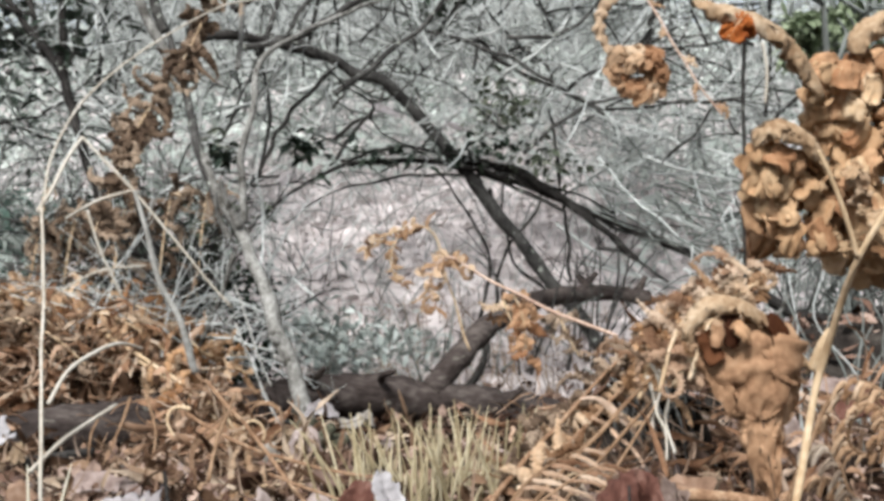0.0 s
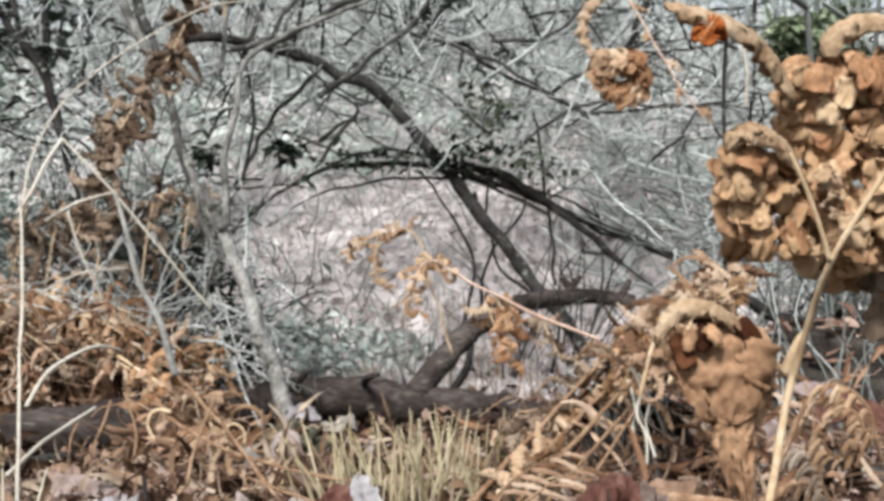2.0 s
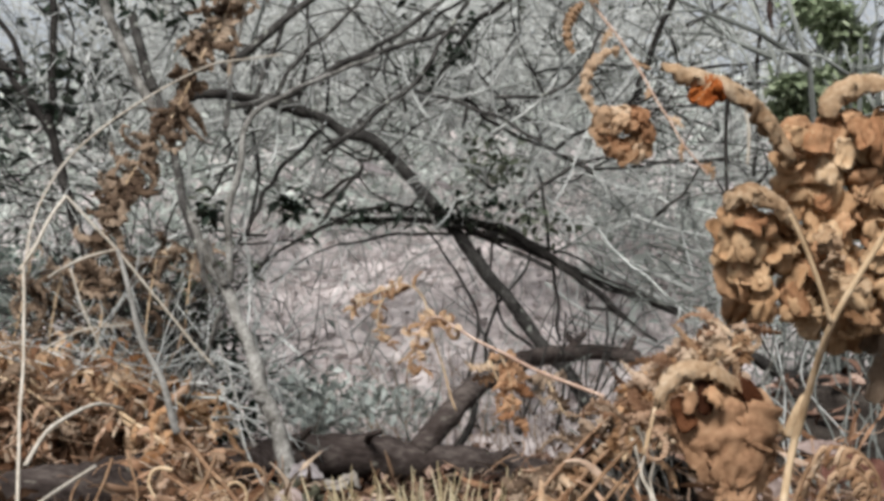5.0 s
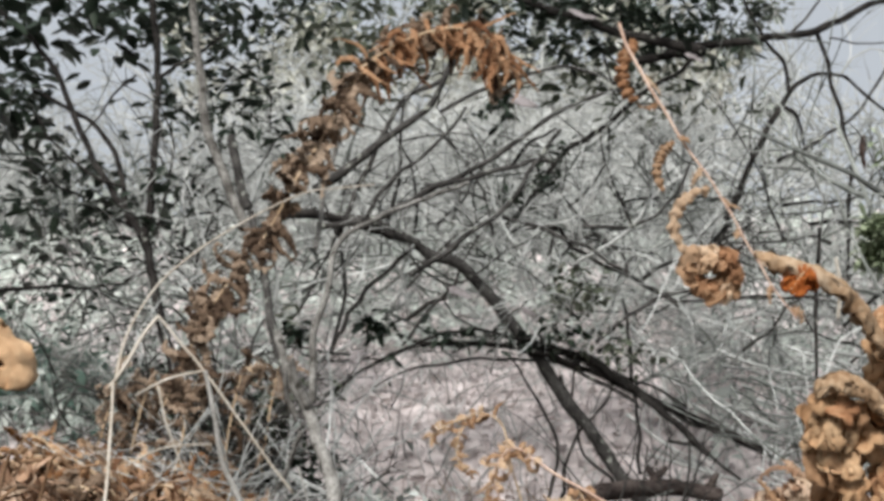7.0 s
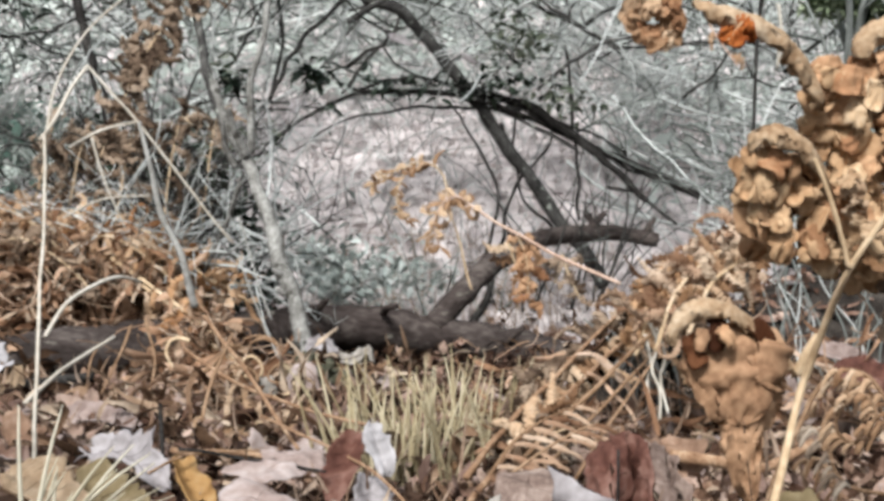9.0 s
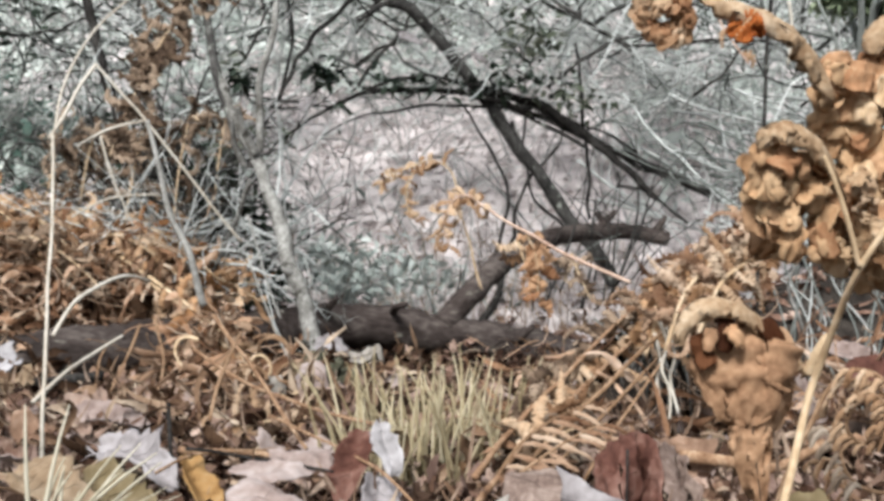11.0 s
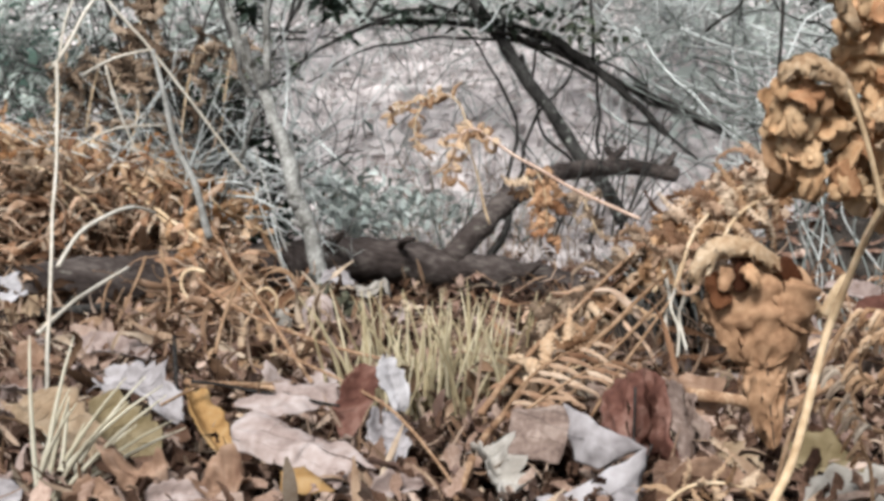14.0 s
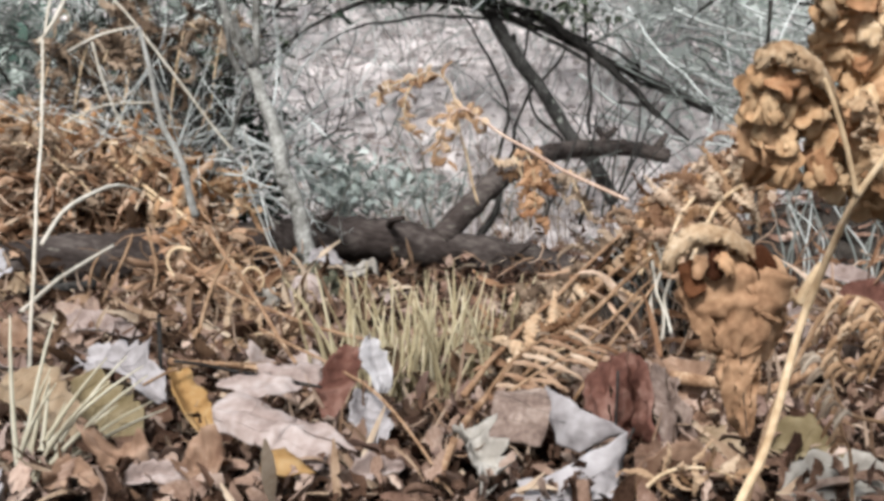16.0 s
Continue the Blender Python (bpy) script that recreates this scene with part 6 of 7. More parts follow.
debris("pale curls of bracken over the heap", SCRAP, [((-1.15, -0.55), (2.5, 2.8), (0.04, 0.22))], 110, 0.09, 0.0016, 68)
debris("straw-coloured bracken shreds before the log", SCRAP, [((-0.75, 0.15), (1.3, 2.2), (-0.04, 0.0)), ((-0.5, -0.2), (1.7, 2.1), (-0.05, -0.01))], 170, 0.11, 0.003, 63)
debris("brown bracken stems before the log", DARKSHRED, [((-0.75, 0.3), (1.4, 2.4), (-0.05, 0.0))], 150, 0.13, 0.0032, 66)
debris("rusty shreds of bracken among the slanting stems", RUSTSHRED, [((0.1, 0.6), (1.5, 1.9), (-0.02, 0.12)), ((0.05, 0.5), (1.4, 1.9), (-0.04, 0.03))], 260, 0.1, 0.0018, 64)
for k, ctrl in enumerate([[(-0.679, 2.7, 0.173), (-0.541, 2.55, 0.105), (-0.425, 2.4, 0.051), (-0.354, 2.25, 0.006), (-0.312, 2, -0.034)], [(-0.602, 2.62, 0.123), (-0.486, 2.5, 0.064), (-0.396, 2.35, 0.014), (-0.287, 2.15, -0.03), (-0.196, 2, -0.044)]]):
    frond("tan bracken frond trailing forward over the log", ctrl, 0.0045, 14, 0.1, (RUSTFROND, FROND, TANFROND)[k], 190 + k, start=0.05, droop=0.9, width=0.014, spin=1.5, grow=0.3, lobed=0.6)

curls = thing("bracken_curls", "loops of tan curled bracken stalks before the log", "bracken", "dead bracken")
mid = Vector((-0.317, 1.98, 0.015))
for k in range(9):
    rand = random.Random(560 + k)
    p = mid + Vector((rand.uniform(-0.07, 0.09), rand.uniform(-0.12, 0.1), rand.uniform(-0.03, 0.05)))
    R, a0, turn_by = rand.uniform(0.014, 0.032), rand.uniform(0, 6.28), rand.uniform(1.6, 3.6)
    e1, e2 = Vector((1, rand.gauss(0, 0.4), rand.gauss(0, 0.3))).normalized(), Vector((rand.gauss(0, 0.3), rand.gauss(0, 0.5), 1)).normalized()
    limb("stalk", [p + (e1 * math.cos(a0 + turn_by * q / 5) + e2 * math.sin(a0 + turn_by * q / 5)) * R * (1 + 0.12 * q) for q in range(6)], rand.uniform(0.0022, 0.0042), 0.002, STRAWSTEM if k % 4 else STIPE, curls, "", 5, 6, 0.009)
# pale withered plant near the path
rosette = thing("withered_plant", "pale withered plant with long oval leaves in a rosette", "plant")


def add_leaf(k, ctrl, w):
    b = Build()
    sheet(b, ctrl, (0.1, -0.8, 0.6), w * 1.15, 1, 0.15, 0.7, 0.2, k + 5, 4, 12, 0.5, base=0.5, crumple=0.22)
    part("leaf", b, ROSETTE, rosette, thick=0.0008)


add_leaf(0, [(-0.509, 1.25, 0.159), (-0.516, 1.24, 0.19), (-0.523, 1.23, 0.216), (-0.529, 1.22, 0.231)], 0.019)
add_leaf(1, [(-0.509, 1.25, 0.157), (-0.481, 1.23, 0.15), (-0.451, 1.21, 0.143), (-0.429, 1.2, 0.138)], 0.0095)
add_leaf(2, [(-0.51, 1.25, 0.155), (-0.505, 1.23, 0.14), (-0.503, 1.21, 0.126), (-0.498, 1.2, 0.114)], 0.007)
add_leaf(3, [(-0.509, 1.25, 0.158), (-0.528, 1.24, 0.16), (-0.547, 1.23, 0.157), (-0.56, 1.22, 0.15)], 0.012)
add_leaf(4, [(-0.509, 1.25, 0.16), (-0.502, 1.26, 0.18), (-0.493, 1.27, 0.196), (-0.49, 1.28, 0.208)], 0.005)
add_leaf(5, [(-0.508, 1.25, 0.159), (-0.495, 1.26, 0.177), (-0.498, 1.27, 0.196)], 0.007)
add_leaf(6, [(-0.512, 1.25, 0.157), (-0.517, 1.22, 0.139), (-0.523, 1.2, 0.119)], 0.011)
base_at = Vector((-0.51, 1.25, 0.157))
limb("root_stalk", [(base_at.x, base_at.y + 0.01, ground_z(base_at.x, base_at.y) - 0.01), (base_at.x + 0.004, base_at.y + 0.004, base_at.z * 0.5), base_at], 0.0032, 0.0026, STRAWSTEM, rosette, "", 5, 6, 0.001)
for ctrl in [[(-0.614, 1.5, 0.216), (-0.596, 1.5, 0.233), (-0.582, 1.52, 0.25)], [(-0.557, 1.45, 0.172), (-0.544, 1.48, 0.192), (-0.523, 1.5, 0.216)], [(-0.627, 1.6, 0.269), (-0.605, 1.6, 0.28), (-0.58, 1.6, 0.282)], [(-0.606, 1.7, 0.265), (-0.57, 1.7, 0.271), (-0.535, 1.7, 0.275)], [(-0.548, 1.4, 0.196), (-0.544, 1.4, 0.218), (-0.538, 1.4, 0.234)]]:
    weed = thing("weed_stem", "short tan broken weed stem leaning over the litter", "weed")
    q = Vector(ctrl[0])
    limb("stem", [(q.x - 0.09, q.y + 0.12, ground_z(q.x, q.y + 0.12) - 0.01)] + list(ctrl), 0.0024, 0.0022, STRAWSTEM, weed, "", 6, 6, 0.002)

roots = thing("dead_root", "bleached wavy rootlets hanging over dark soil", "roots")
for ctrl in [[(0.256, 1.500, 0.151), (0.264, 1.490, 0.122), (0.256, 1.480, 0.096), (0.263, 1.470, 0.071), (0.260, 1.460, 0.040)], [(0.265, 1.500, 0.141), (0.273, 1.490, 0.108), (0.266, 1.480, 0.083), (0.270, 1.460, 0.047)], [(0.251, 1.500, 0.134), (0.256, 1.490, 0.102), (0.250, 1.480, 0.077), (0.258, 1.460, 0.034)]]:
    limb("rootlet", ctrl, 0.0022, 0.0015, STALK, roots, "", 8, 6, 0.004, 0.15)
for k in range(26):
    rand = random.Random(880 + k)
    p = Vector((rand.uniform(0.48, 0.78), rand.uniform(1.75, 2.2), 0.0))
    p.z = ground_z(p.x, p.y) - 0.01
    h = rand.uniform(0.16, 0.36)
    sway = Vector((rand.gauss(0, 0.3), rand.gauss(0, 0.1), 1))
    weed = thing("weed_stem", "thin bleached upright weed stem", "weed", "bleached weed stems")
    limb("stem", [p, p + sway * h * 0.4, p + sway * h * 0.7 + Vector((rand.gauss(0, 0.02), 0, 0)), p + sway * h], 0.0018, 0.001, TWIG if k % 4 else PALETWIG, weed, "", 6, 5, 0.004)
for ctrl, r in [
    ([(-0.502, 2.100, 0.088), (-0.513, 2.050, 0.043), (-0.529, 2.000, -0.009)], 0.0026),
    ([(-0.477, 2.100, 0.102), (-0.454, 2.050, 0.033), (-0.453, 2.000, -0.010)], 0.0026),
    ([(-0.556, 2.100, 0.056), (-0.557, 2.050, 0.034), (-0.554, 2.000, -0.005)], 0.0022),
    ([(-0.340, 2.200, 0.199), (-0.299, 2.150, 0.115), (-0.256, 2.100, 0.029)], 0.002),
    ([(-0.337, 2.200, 0.267), (-0.307, 2.180, 0.170), (-0.275, 2.150, 0.095)], 0.002),
]:
    weed = thing("weed_stem", "thin tan weed stem before the fallen log", "weed", "tan weed stems")
    limb("stem", ctrl, r, r * 0.7, STRAWSTEM if r > 0.002 else ASHBARK, weed, "", 6, 6, 0.003)
# rootlets and bare stems beside the slanting frond
root = thing("dead_root", "grey dead rootlets hanging over dark soil", "roots")
r0 = Vector((0.288, 1.72, 0.054))
for k in range(24):
    rand = random.Random(170 + k)
    p = r0 + Vector((rand.uniform(-0.05, 0.055), rand.gauss(0, 0.015), 0))
    limb("rootlet", [p + Vector((rand.gauss(0, 0.02), 0.02, 0.075)), p + Vector((rand.gauss(0, 0.012), 0.01, 0.035)), p + Vector((rand.gauss(0, 0.015), 0, 0)), p + Vector((rand.gauss(0.01, 0.02), -0.01, -0.06))], 0.0012 + 0.0014 * rand.random(), 0.0012, PALEBARK if k % 3 else DARKBARK, root, "", 5, 5, 0.004)
for ctrl in [[(0.286, 1.68, 0.127), (0.291, 1.68, 0.09), (0.302, 1.68, 0.052), (0.305, 1.68, -0.001)], [(0.297, 1.68, 0.105), (0.288, 1.68, 0.075), (0.29, 1.68, 0.037)], [(0.569, 2, 0.208), (0.547, 2, 0.155), (0.561, 2, 0.101), (0.57, 2, 0.074)], [(0.587, 2, 0.137), (0.598, 2, 0.114), (0.593, 2, 0.079)]]:
    limb("rootlet", ctrl, 0.0034, 0.0025, PALEBARK, root, "bleached rootlet", 6, 6, 0.003)
hump = thing("soil_clod", "dark crumbling clod of soil and roots", "soil")
b = Build()
c = Vector((0.283, 1.76, 0.025))
rows = []
for i in range(13):
    a = math.pi * i / 12
    rows.append([c + Vector((0.11 * math.cos(a) + 0.1 * noise.noise(Vector((i * 0.7, k * 0.5, 2))) * 0.3, 0.07 * math.sin(math.pi * k / 8), -0.08 + 0.17 * math.sin(a) * (k / 8) ** 0.6 + 0.03 * noise.noise(Vector((i * 0.9, k * 0.8, 4))))) for k in range(9)])
b.grid(rows)
part("clod", b, DARKSOIL, hump)
mound = thing("soil_mound", "low mound of dark soil strewn with leaves", "soil")
crest = spline([(0.492, 2.3, 0.012), (0.547, 2.34, 0.069), (0.624, 2.38, 0.119), (0.714, 2.4, 0.134), (0.83, 2.4, 0.146), (0.957, 2.4, 0.123)], 8)
rows = []
for i, p in enumerate(crest):
    rows.append([Vector((p.x, p.y + dy, (p.z + 0.06) * h - 0.06)) + noise.noise_vector(Vector((p.x * 18, dy * 18, 3))) * 0.018 for dy, h in ((0.25, 0), (0.12, 0.6), (0.03, 0.95), (0, 1), (-0.03, 0.92), (-0.08, 0.7), (-0.13, 0.45), (-0.2, 0.2), (-0.3, 0))])
b = Build()
b.grid(rows)
part("earth", b, DARKSOIL, mound)
b, rand = Build(), random.Random(88)
for _ in range(330):
    p = rand.choice(rows)[rand.randrange(2, 9)] + Vector((rand.gauss(0, 0.012), rand.gauss(-0.004, 0.01), rand.gauss(0.006, 0.006)))
    L = rand.uniform(0.012, 0.045)
    blade_leaf(b, p, (rand.gauss(0, 1), rand.gauss(0, 0.6), rand.gauss(0, 0.5)), (rand.gauss(0, 0.4), -0.6, 0.8), L, L * rand.uniform(0.2, 0.6), rand, rand.uniform(-0.5, 1))
part("leaf_cover", b, LITTER, mound, kind="stuff")
dead_branch = thing("fallen_branch", "grey fallen branch half hidden by bracken", "branch")
limb("stem", [(0.626, 2.6, 0.216), (0.696, 2.6, 0.183), (0.765, 2.6, 0.149), (0.846, 2.6, 0.133), (0.937, 2.6, 0.151)], 0.014, 0.01, DARKBARK, dead_branch, "", 8, 8)
dead_branch = thing("fallen_branch", "short broken piece of bark-covered branch on the litter", "branch")
limb("stem", [(0.306, 1.55, -0.033), (0.337, 1.55, -0.034), (0.372, 1.55, -0.036)], 0.012, 0.01, BARK, dead_branch, "", 6, 9, 0.002)
dead_branch = thing("fallen_branch", "brown sticks on the leaf litter", "branch")
limb("stem", [(-0.327, 1.55, -0.011), (-0.253, 1.52, -0.009), (-0.19, 1.5, -0.013), (-0.131, 1.48, -0.025)], 0.0045, 0.003, STICK, dead_branch, "", 6, 7, 0.003)
dead_branch = thing("fallen_branch", "thin tan stick lying on the leaves", "branch")
limb("stem", [(-0.167, 1.75, -0.025), (-0.092, 1.55, -0.022), (-0.031, 1.35, -0.029), (0.016, 1.15, -0.038), (0.031, 1.1, -0.048)], 0.003, 0.0022, STICK, dead_branch, "", 6, 7, 0.003)
dead_branch = thing("fallen_branch", "dark fallen stick at the edge of the litter", "branch")
limb("stem", [(-0.761, 2.1, -0.021), (-0.684, 2.15, -0.013), (-0.592, 2.2, -0.01)], 0.012, 0.009, DARKBARK, dead_branch, "", 6, 8, 0.004)


# ---- fallen leaves ----
def fallen_leaf(label, mat, place, yaw, tilt, seed, lobed=True, cup=0.25, roll=0):
    at, wide, long = place
    if abs(yaw) > 44:
        wide, long = long, wide
    rand = random.Random(seed)
    top = thing("fallen_leaf", label, "leaf", "fallen leaves")
    top.matrix_basis = Matrix.Translation(at) @ Euler((radians(tilt), 0, 0)).to_matrix().to_4x4() @ Euler((0, radians(roll), radians(yaw))).to_matrix().to_4x4()
    lobes = [(90, 1.0), (40, 0.86), (140, 0.86), (-14, 0.72), (194, 0.72)] if lobed else [(90, 1.0), (270, 0.75)]
    lobes = [(d + rand.gauss(0, 9), a * rand.uniform(0.78, 1.1)) for d, a in lobes]
    crease, lopsided = rand.uniform(-0.7, 0.9), rand.uniform(-0.3, 0.3)
    b = Build()
    turns, rings = 56, 9
    size = max(wide, long) * 0.5
    tooth = [rand.uniform(0.9, 1.04) for _ in range(turns)]

    def spot(a, f):
        deg = math.degrees(a)
        r = 0.8 if lobed else 0.66
        for at_deg, amp in lobes:
            gap = abs((deg - at_deg + 180) % 360 - 180)
            r = max(r, amp * (0.36 + 0.64 * math.exp(-(gap / (33 if lobed else 50)) ** 2)))
        back = abs((deg - 270 + 180) % 360 - 180)
        r *= 1 - (0.5 if lobed else 0.1) * math.exp(-(back / 22) ** 2)
        k = int(round(a / (2 * math.pi) * turns)) % turns
        r *= f * (1 + (tooth[k] - 1) * f)
        x, y = r * math.cos(a) * wide * 0.55, r * math.sin(a) * long * 0.55
        u, v = x / size, y / size
        z = crease * cup * 1.6 * max(0.0, u + lopsided) + cup * (abs(u) ** 1.3) + cup * 0.8 * v * v + 0.4 * noise.noise(Vector((u * 1.6, v * 1.6, seed))) + 0.2 * noise.noise(Vector((u * 4.2, v * 4.2, seed + 5))) + 0.3 * abs(noise.noise(Vector((u * 3.1, v * 3.1, seed + 9))))
        z += 0.8 * cup * f**4 * math.sin(3 * a + seed)
        return Vector((x, y, z * size))

    b.v.append(spot(0, 0))
    for i in range(1, rings + 1):
        for k in range(turns):
            b.v.append(spot(2 * math.pi * k / turns, i / rings))
    for k in range(turns):
        b.f.append((0, 1 + k, 1 + (k + 1) % turns))
    for i in range(rings - 1):
        for k in range(turns):
            p, q = 1 + i * turns + k, 1 + i * turns + (k + 1) % turns
            b.f.append((p, p + turns, q + turns, q))
    blade = part("blade", b, mat, top, thick=0.0008)
    lift = Vector((0, 0, 0.0008))
    for deg, amp in lobes[: 5 if lobed else 1]:
        v = Build()
        line = [spot(radians(deg) % (2 * math.pi), f) + lift for f in (0, 0.2, 0.4, 0.6, 0.8, 0.95)]
        v.tube(line, taper(6, size * 0.016, size * 0.005), 5)
        part("vein", v, mat, blade)
    v = Build()
    v.tube([spot(radians(270), 0.0), spot(radians(270), 0.9) + lift, Vector((0.1 * size, -long * 0.6, 0.2 * size)), Vector((0.2 * size, -long * 0.85, 0.15 * size))], taper(4, size * 0.018, size * 0.012), 5)
    part("leaf_stalk", v, mat, top)
    return top




def add_fallen_leaf(label, mat, place, yaw, tilt, seed, lobed, cup):
    fallen_leaf(label, LEAFS[mat], place, yaw, tilt, seed, lobed, cup)


add_fallen_leaf("pinkish narrow leaf on the litter", "pink", ((-0.174, 1.523, -0.017), 0.123, 0.073), 85, 25, 22, False, 0.3)
add_fallen_leaf("brown leaf on the litter", "brown", ((-0.521, 1.651, -0.016), 0.093, 0.064), 60, 30, 23, False, 0.3)
add_fallen_leaf("pinkish leaf under the bracken", "pink", ((0.782, 2.396, -0.011), 0.133, 0.089), 70, 30, 24, False, 0.3)
add_fallen_leaf("pinkish leaf under the bracken", "pink", ((0.498, 1.781, -0.006), 0.067, 0.087), 20, 40, 25, False, 0.3)
add_fallen_leaf("brown crumpled leaf on the litter", "brown", ((0.263, 1.264, -0.015), 0.076, 0.054), 40, 40, 26, False, 0.5)
add_fallen_leaf("brown crumpled leaf on the litter", "brown", ((-0.28, 1.133, -0.017), 0.081, 0.052), 65, 35, 28, False, 0.5)
add_fallen_leaf("brown crumpled leaf on the litter", "brown", ((-0.202, 1.101, -0.018), 0.072, 0.049), 15, 35, 29, False, 0.5)
add_fallen_leaf("tan leaf beside the log", "tan", ((-0.706, 2.101, -0.015), 0.064, 0.068), 15, 30, 30, True, 0.4)
add_fallen_leaf("pale leaf beside the log", "grey", ((-0.145, 2.399, -0.013), 0.093, 0.068), 15, 35, 31, False, 0.5)
add_fallen_leaf("pale leaf under the log", "tan", ((-0.232, 2.129, -0.004), 0.067, 0.083), 35, 45, 32, False, 0.5)



def folded_leaf(label, mat, ctrl, width, seed, angles=(0.3, 0.9), up=(0.15, -0.68, 0.72), shares=(1.0, 1.0), ragged=0.13, wavy=0.3):
    """A dry leaf creased along its midrib, both halves bent up by their own angles, with an uneven margin."""
    line = spline(ctrl, 9)
    centre = line[len(line) // 2].copy()
    top = thing("fallen_leaf", label, "leaf", "fallen leaves", at=centre)
    line = [p - centre for p in line]
    rows, rib, m = [], [], len(line)
    for i, c in enumerate(line):
        t = i / (m - 1)
        d = (line[min(i + 1, m - 1)] - line[max(i - 1, 0)]).normalized()
        nor = (Vector(up) - d * Vector(up).dot(d)).normalized()
        side = d.cross(nor)
        w = width * math.sin(math.pi * (0.05 + 0.93 * t) ** 0.85) ** 0.75
        row = []
        for k in range(-6, 7):
            q = abs(k) / 6
            a = angles[0] if k < 0 else angles[1]
            edge = 1 + ragged * 2 * noise.noise(Vector((t * 7, 3 if k < 0 else 8, seed))) * q + ragged * noise.noise(Vector((t * 19, 3 if k < 0 else 8, seed))) * q
            r = w * q * edge * (shares[0] if k < 0 else shares[1])
            curl = a + 0.5 * q * q * noise.noise(Vector((t * 2, q, seed + (5 if k < 0 else 9))))
            lift = width * wavy * (noise.noise(Vector((t * 4, k * 0.25, seed))) + 0.6 * abs(noise.noise(Vector((t * 9, k * 0.6, seed + 3))))) * (0.3 + q)
            row.append(c + side * (r * math.cos(curl) * (-1 if k < 0 else 1)) + nor * (r * math.sin(curl) + lift))
        rows.append(row)
        rib.append(row[6] + nor * 0.0006)
    b = Build()
    b.grid(rows)
    blade = part("blade", b, mat, top, thick=0.0008)
    v = Build()
    v.tube(rib, taper(m, width * 0.035, width * 0.012), 5)
    part("vein", v, mat, blade)
    for k in range(5):
        for sgn in (-1, 1):
            i0 = int((0.12 + 0.15 * k) * (m - 1))
            pts = [rows[min(m - 1, i0 + round(0.18 * (m - 1) * q))][6 + sgn * j] + Vector((0, -0.0005, 0.0005)) for j, q in ((0, 0), (2, 0.33), (4, 0.67), (5, 0.83))]
            v = Build()
            v.tube(pts, taper(4, width * 0.016, width * 0.006), 4)
            part("vein", v, mat, blade)
    v = Build()
    back = (line[0] - line[1]).normalized()
    v.tube([line[0], line[0] + back * width * 0.5 - Vector((0, 0, width * 0.1)), line[0] + back * width * 0.9 - Vector((0, 0, width * 0.35))], taper(3, width * 0.035, width * 0.025), 5)
    part("leaf_stalk", v, mat, top)
    return top


def creased_leaf(label, mat, panels, seed, bulge=0.06, crumple=0.0022, ragged=0.004):
    """A dry leaf broken along sharp creases: panels spanned between four corners each, joined at the creases."""
    centre = sum((Vector(c) for q in panels for c in q), Vector()) / (4 * len(panels))
    top = thing("fallen_leaf", label, "leaf", "fallen leaves", at=centre)
    b = Build()
    for q in panels:
        a, c, d, e = (Vector(p) - centre for p in q)
        nor = (c - e).cross(d - a).normalized()
        nor = nor if nor.y < 0 else -nor
        rows = []
        for i in range(15):
            u, row = i / 14, []
            for k in range(15):
                v = k / 14
                p = a.lerp(c, u).lerp(e.lerp(d, u), v)
                p = p + nor * (bulge * (c - e).length * math.sin(math.pi * u) * math.sin(math.pi * v))
                p = p + Vector((noise.noise(p * 55 + Vector((seed, 0, 0))), noise.noise(p * 55 + Vector((0, seed, 0))), noise.noise(p * 55 + Vector((0, 0, seed))))) * ragged
                p = p + nor * (crumple * (noise.noise(p * 90 + Vector((seed, 5, 0))) + 0.7 * abs(noise.noise(p * 210 + Vector((seed, 9, 0))))))
                row.append(p)
            rows.append(row)
        b.grid(rows)
        v = Build()
        v.tube([rows[i][7] - Vector((0, 0.0004, 0)) for i in range(0, 15, 2)], taper(8, 0.0007, 0.0003), 5)
        part("vein", v, mat, top)
    part("blade", b, mat, top, thick=0.0008)
    return top


creased_leaf("bleached white leaf scrap beside the grass stalk", LEAFS["bright"], [((-0.616, 1.700, 0.074), (-0.600, 1.720, 0.078), (-0.564, 1.700, 0.080), (-0.568, 1.660, 0.074)), ((-0.618, 1.740, 0.095), (-0.594, 1.750, 0.101), (-0.581, 1.720, 0.077), (-0.600, 1.720, 0.076))], 51, ragged=0.008)
folded_leaf("pale pinkish dry leaf with its top edge curled over", LEAFS["pink"], [(-0.517, 1.72, -0.03), (-0.493, 1.74, -0.014), (-0.451, 1.74, -0.012), (-0.393, 1.72, -0.026)], 0.033, 1, (0.2, 1.0))
folded_leaf("crumpled silvery white leaf lying upside down", LEAFS["white"], [(-0.391, 1.42, 0.012), (-0.354, 1.4, 0.014), (-0.315, 1.36, 0.004), (-0.287, 1.34, -0.012)], 0.03, 2, (0.5, 0.7), ragged=0.35, wavy=0.5)
folded_leaf("olive tan leaf behind a grass tuft", LEAFS["olive"], [(-0.379, 1.3, 0.002), (-0.348, 1.28, -0.002), (-0.315, 1.25, -0.012), (-0.285, 1.22, -0.024)], 0.032, 3, (0.3, 0.2), ragged=0.2)
folded_leaf("ochre yellow leaf propped on the litter", LEAFS["yellow"], [(-0.279, 1.36, 0.016), (-0.264, 1.33, -0.005), (-0.245, 1.3, -0.025), (-0.225, 1.27, -0.042)], 0.021, 5, (0.2, 0.9))
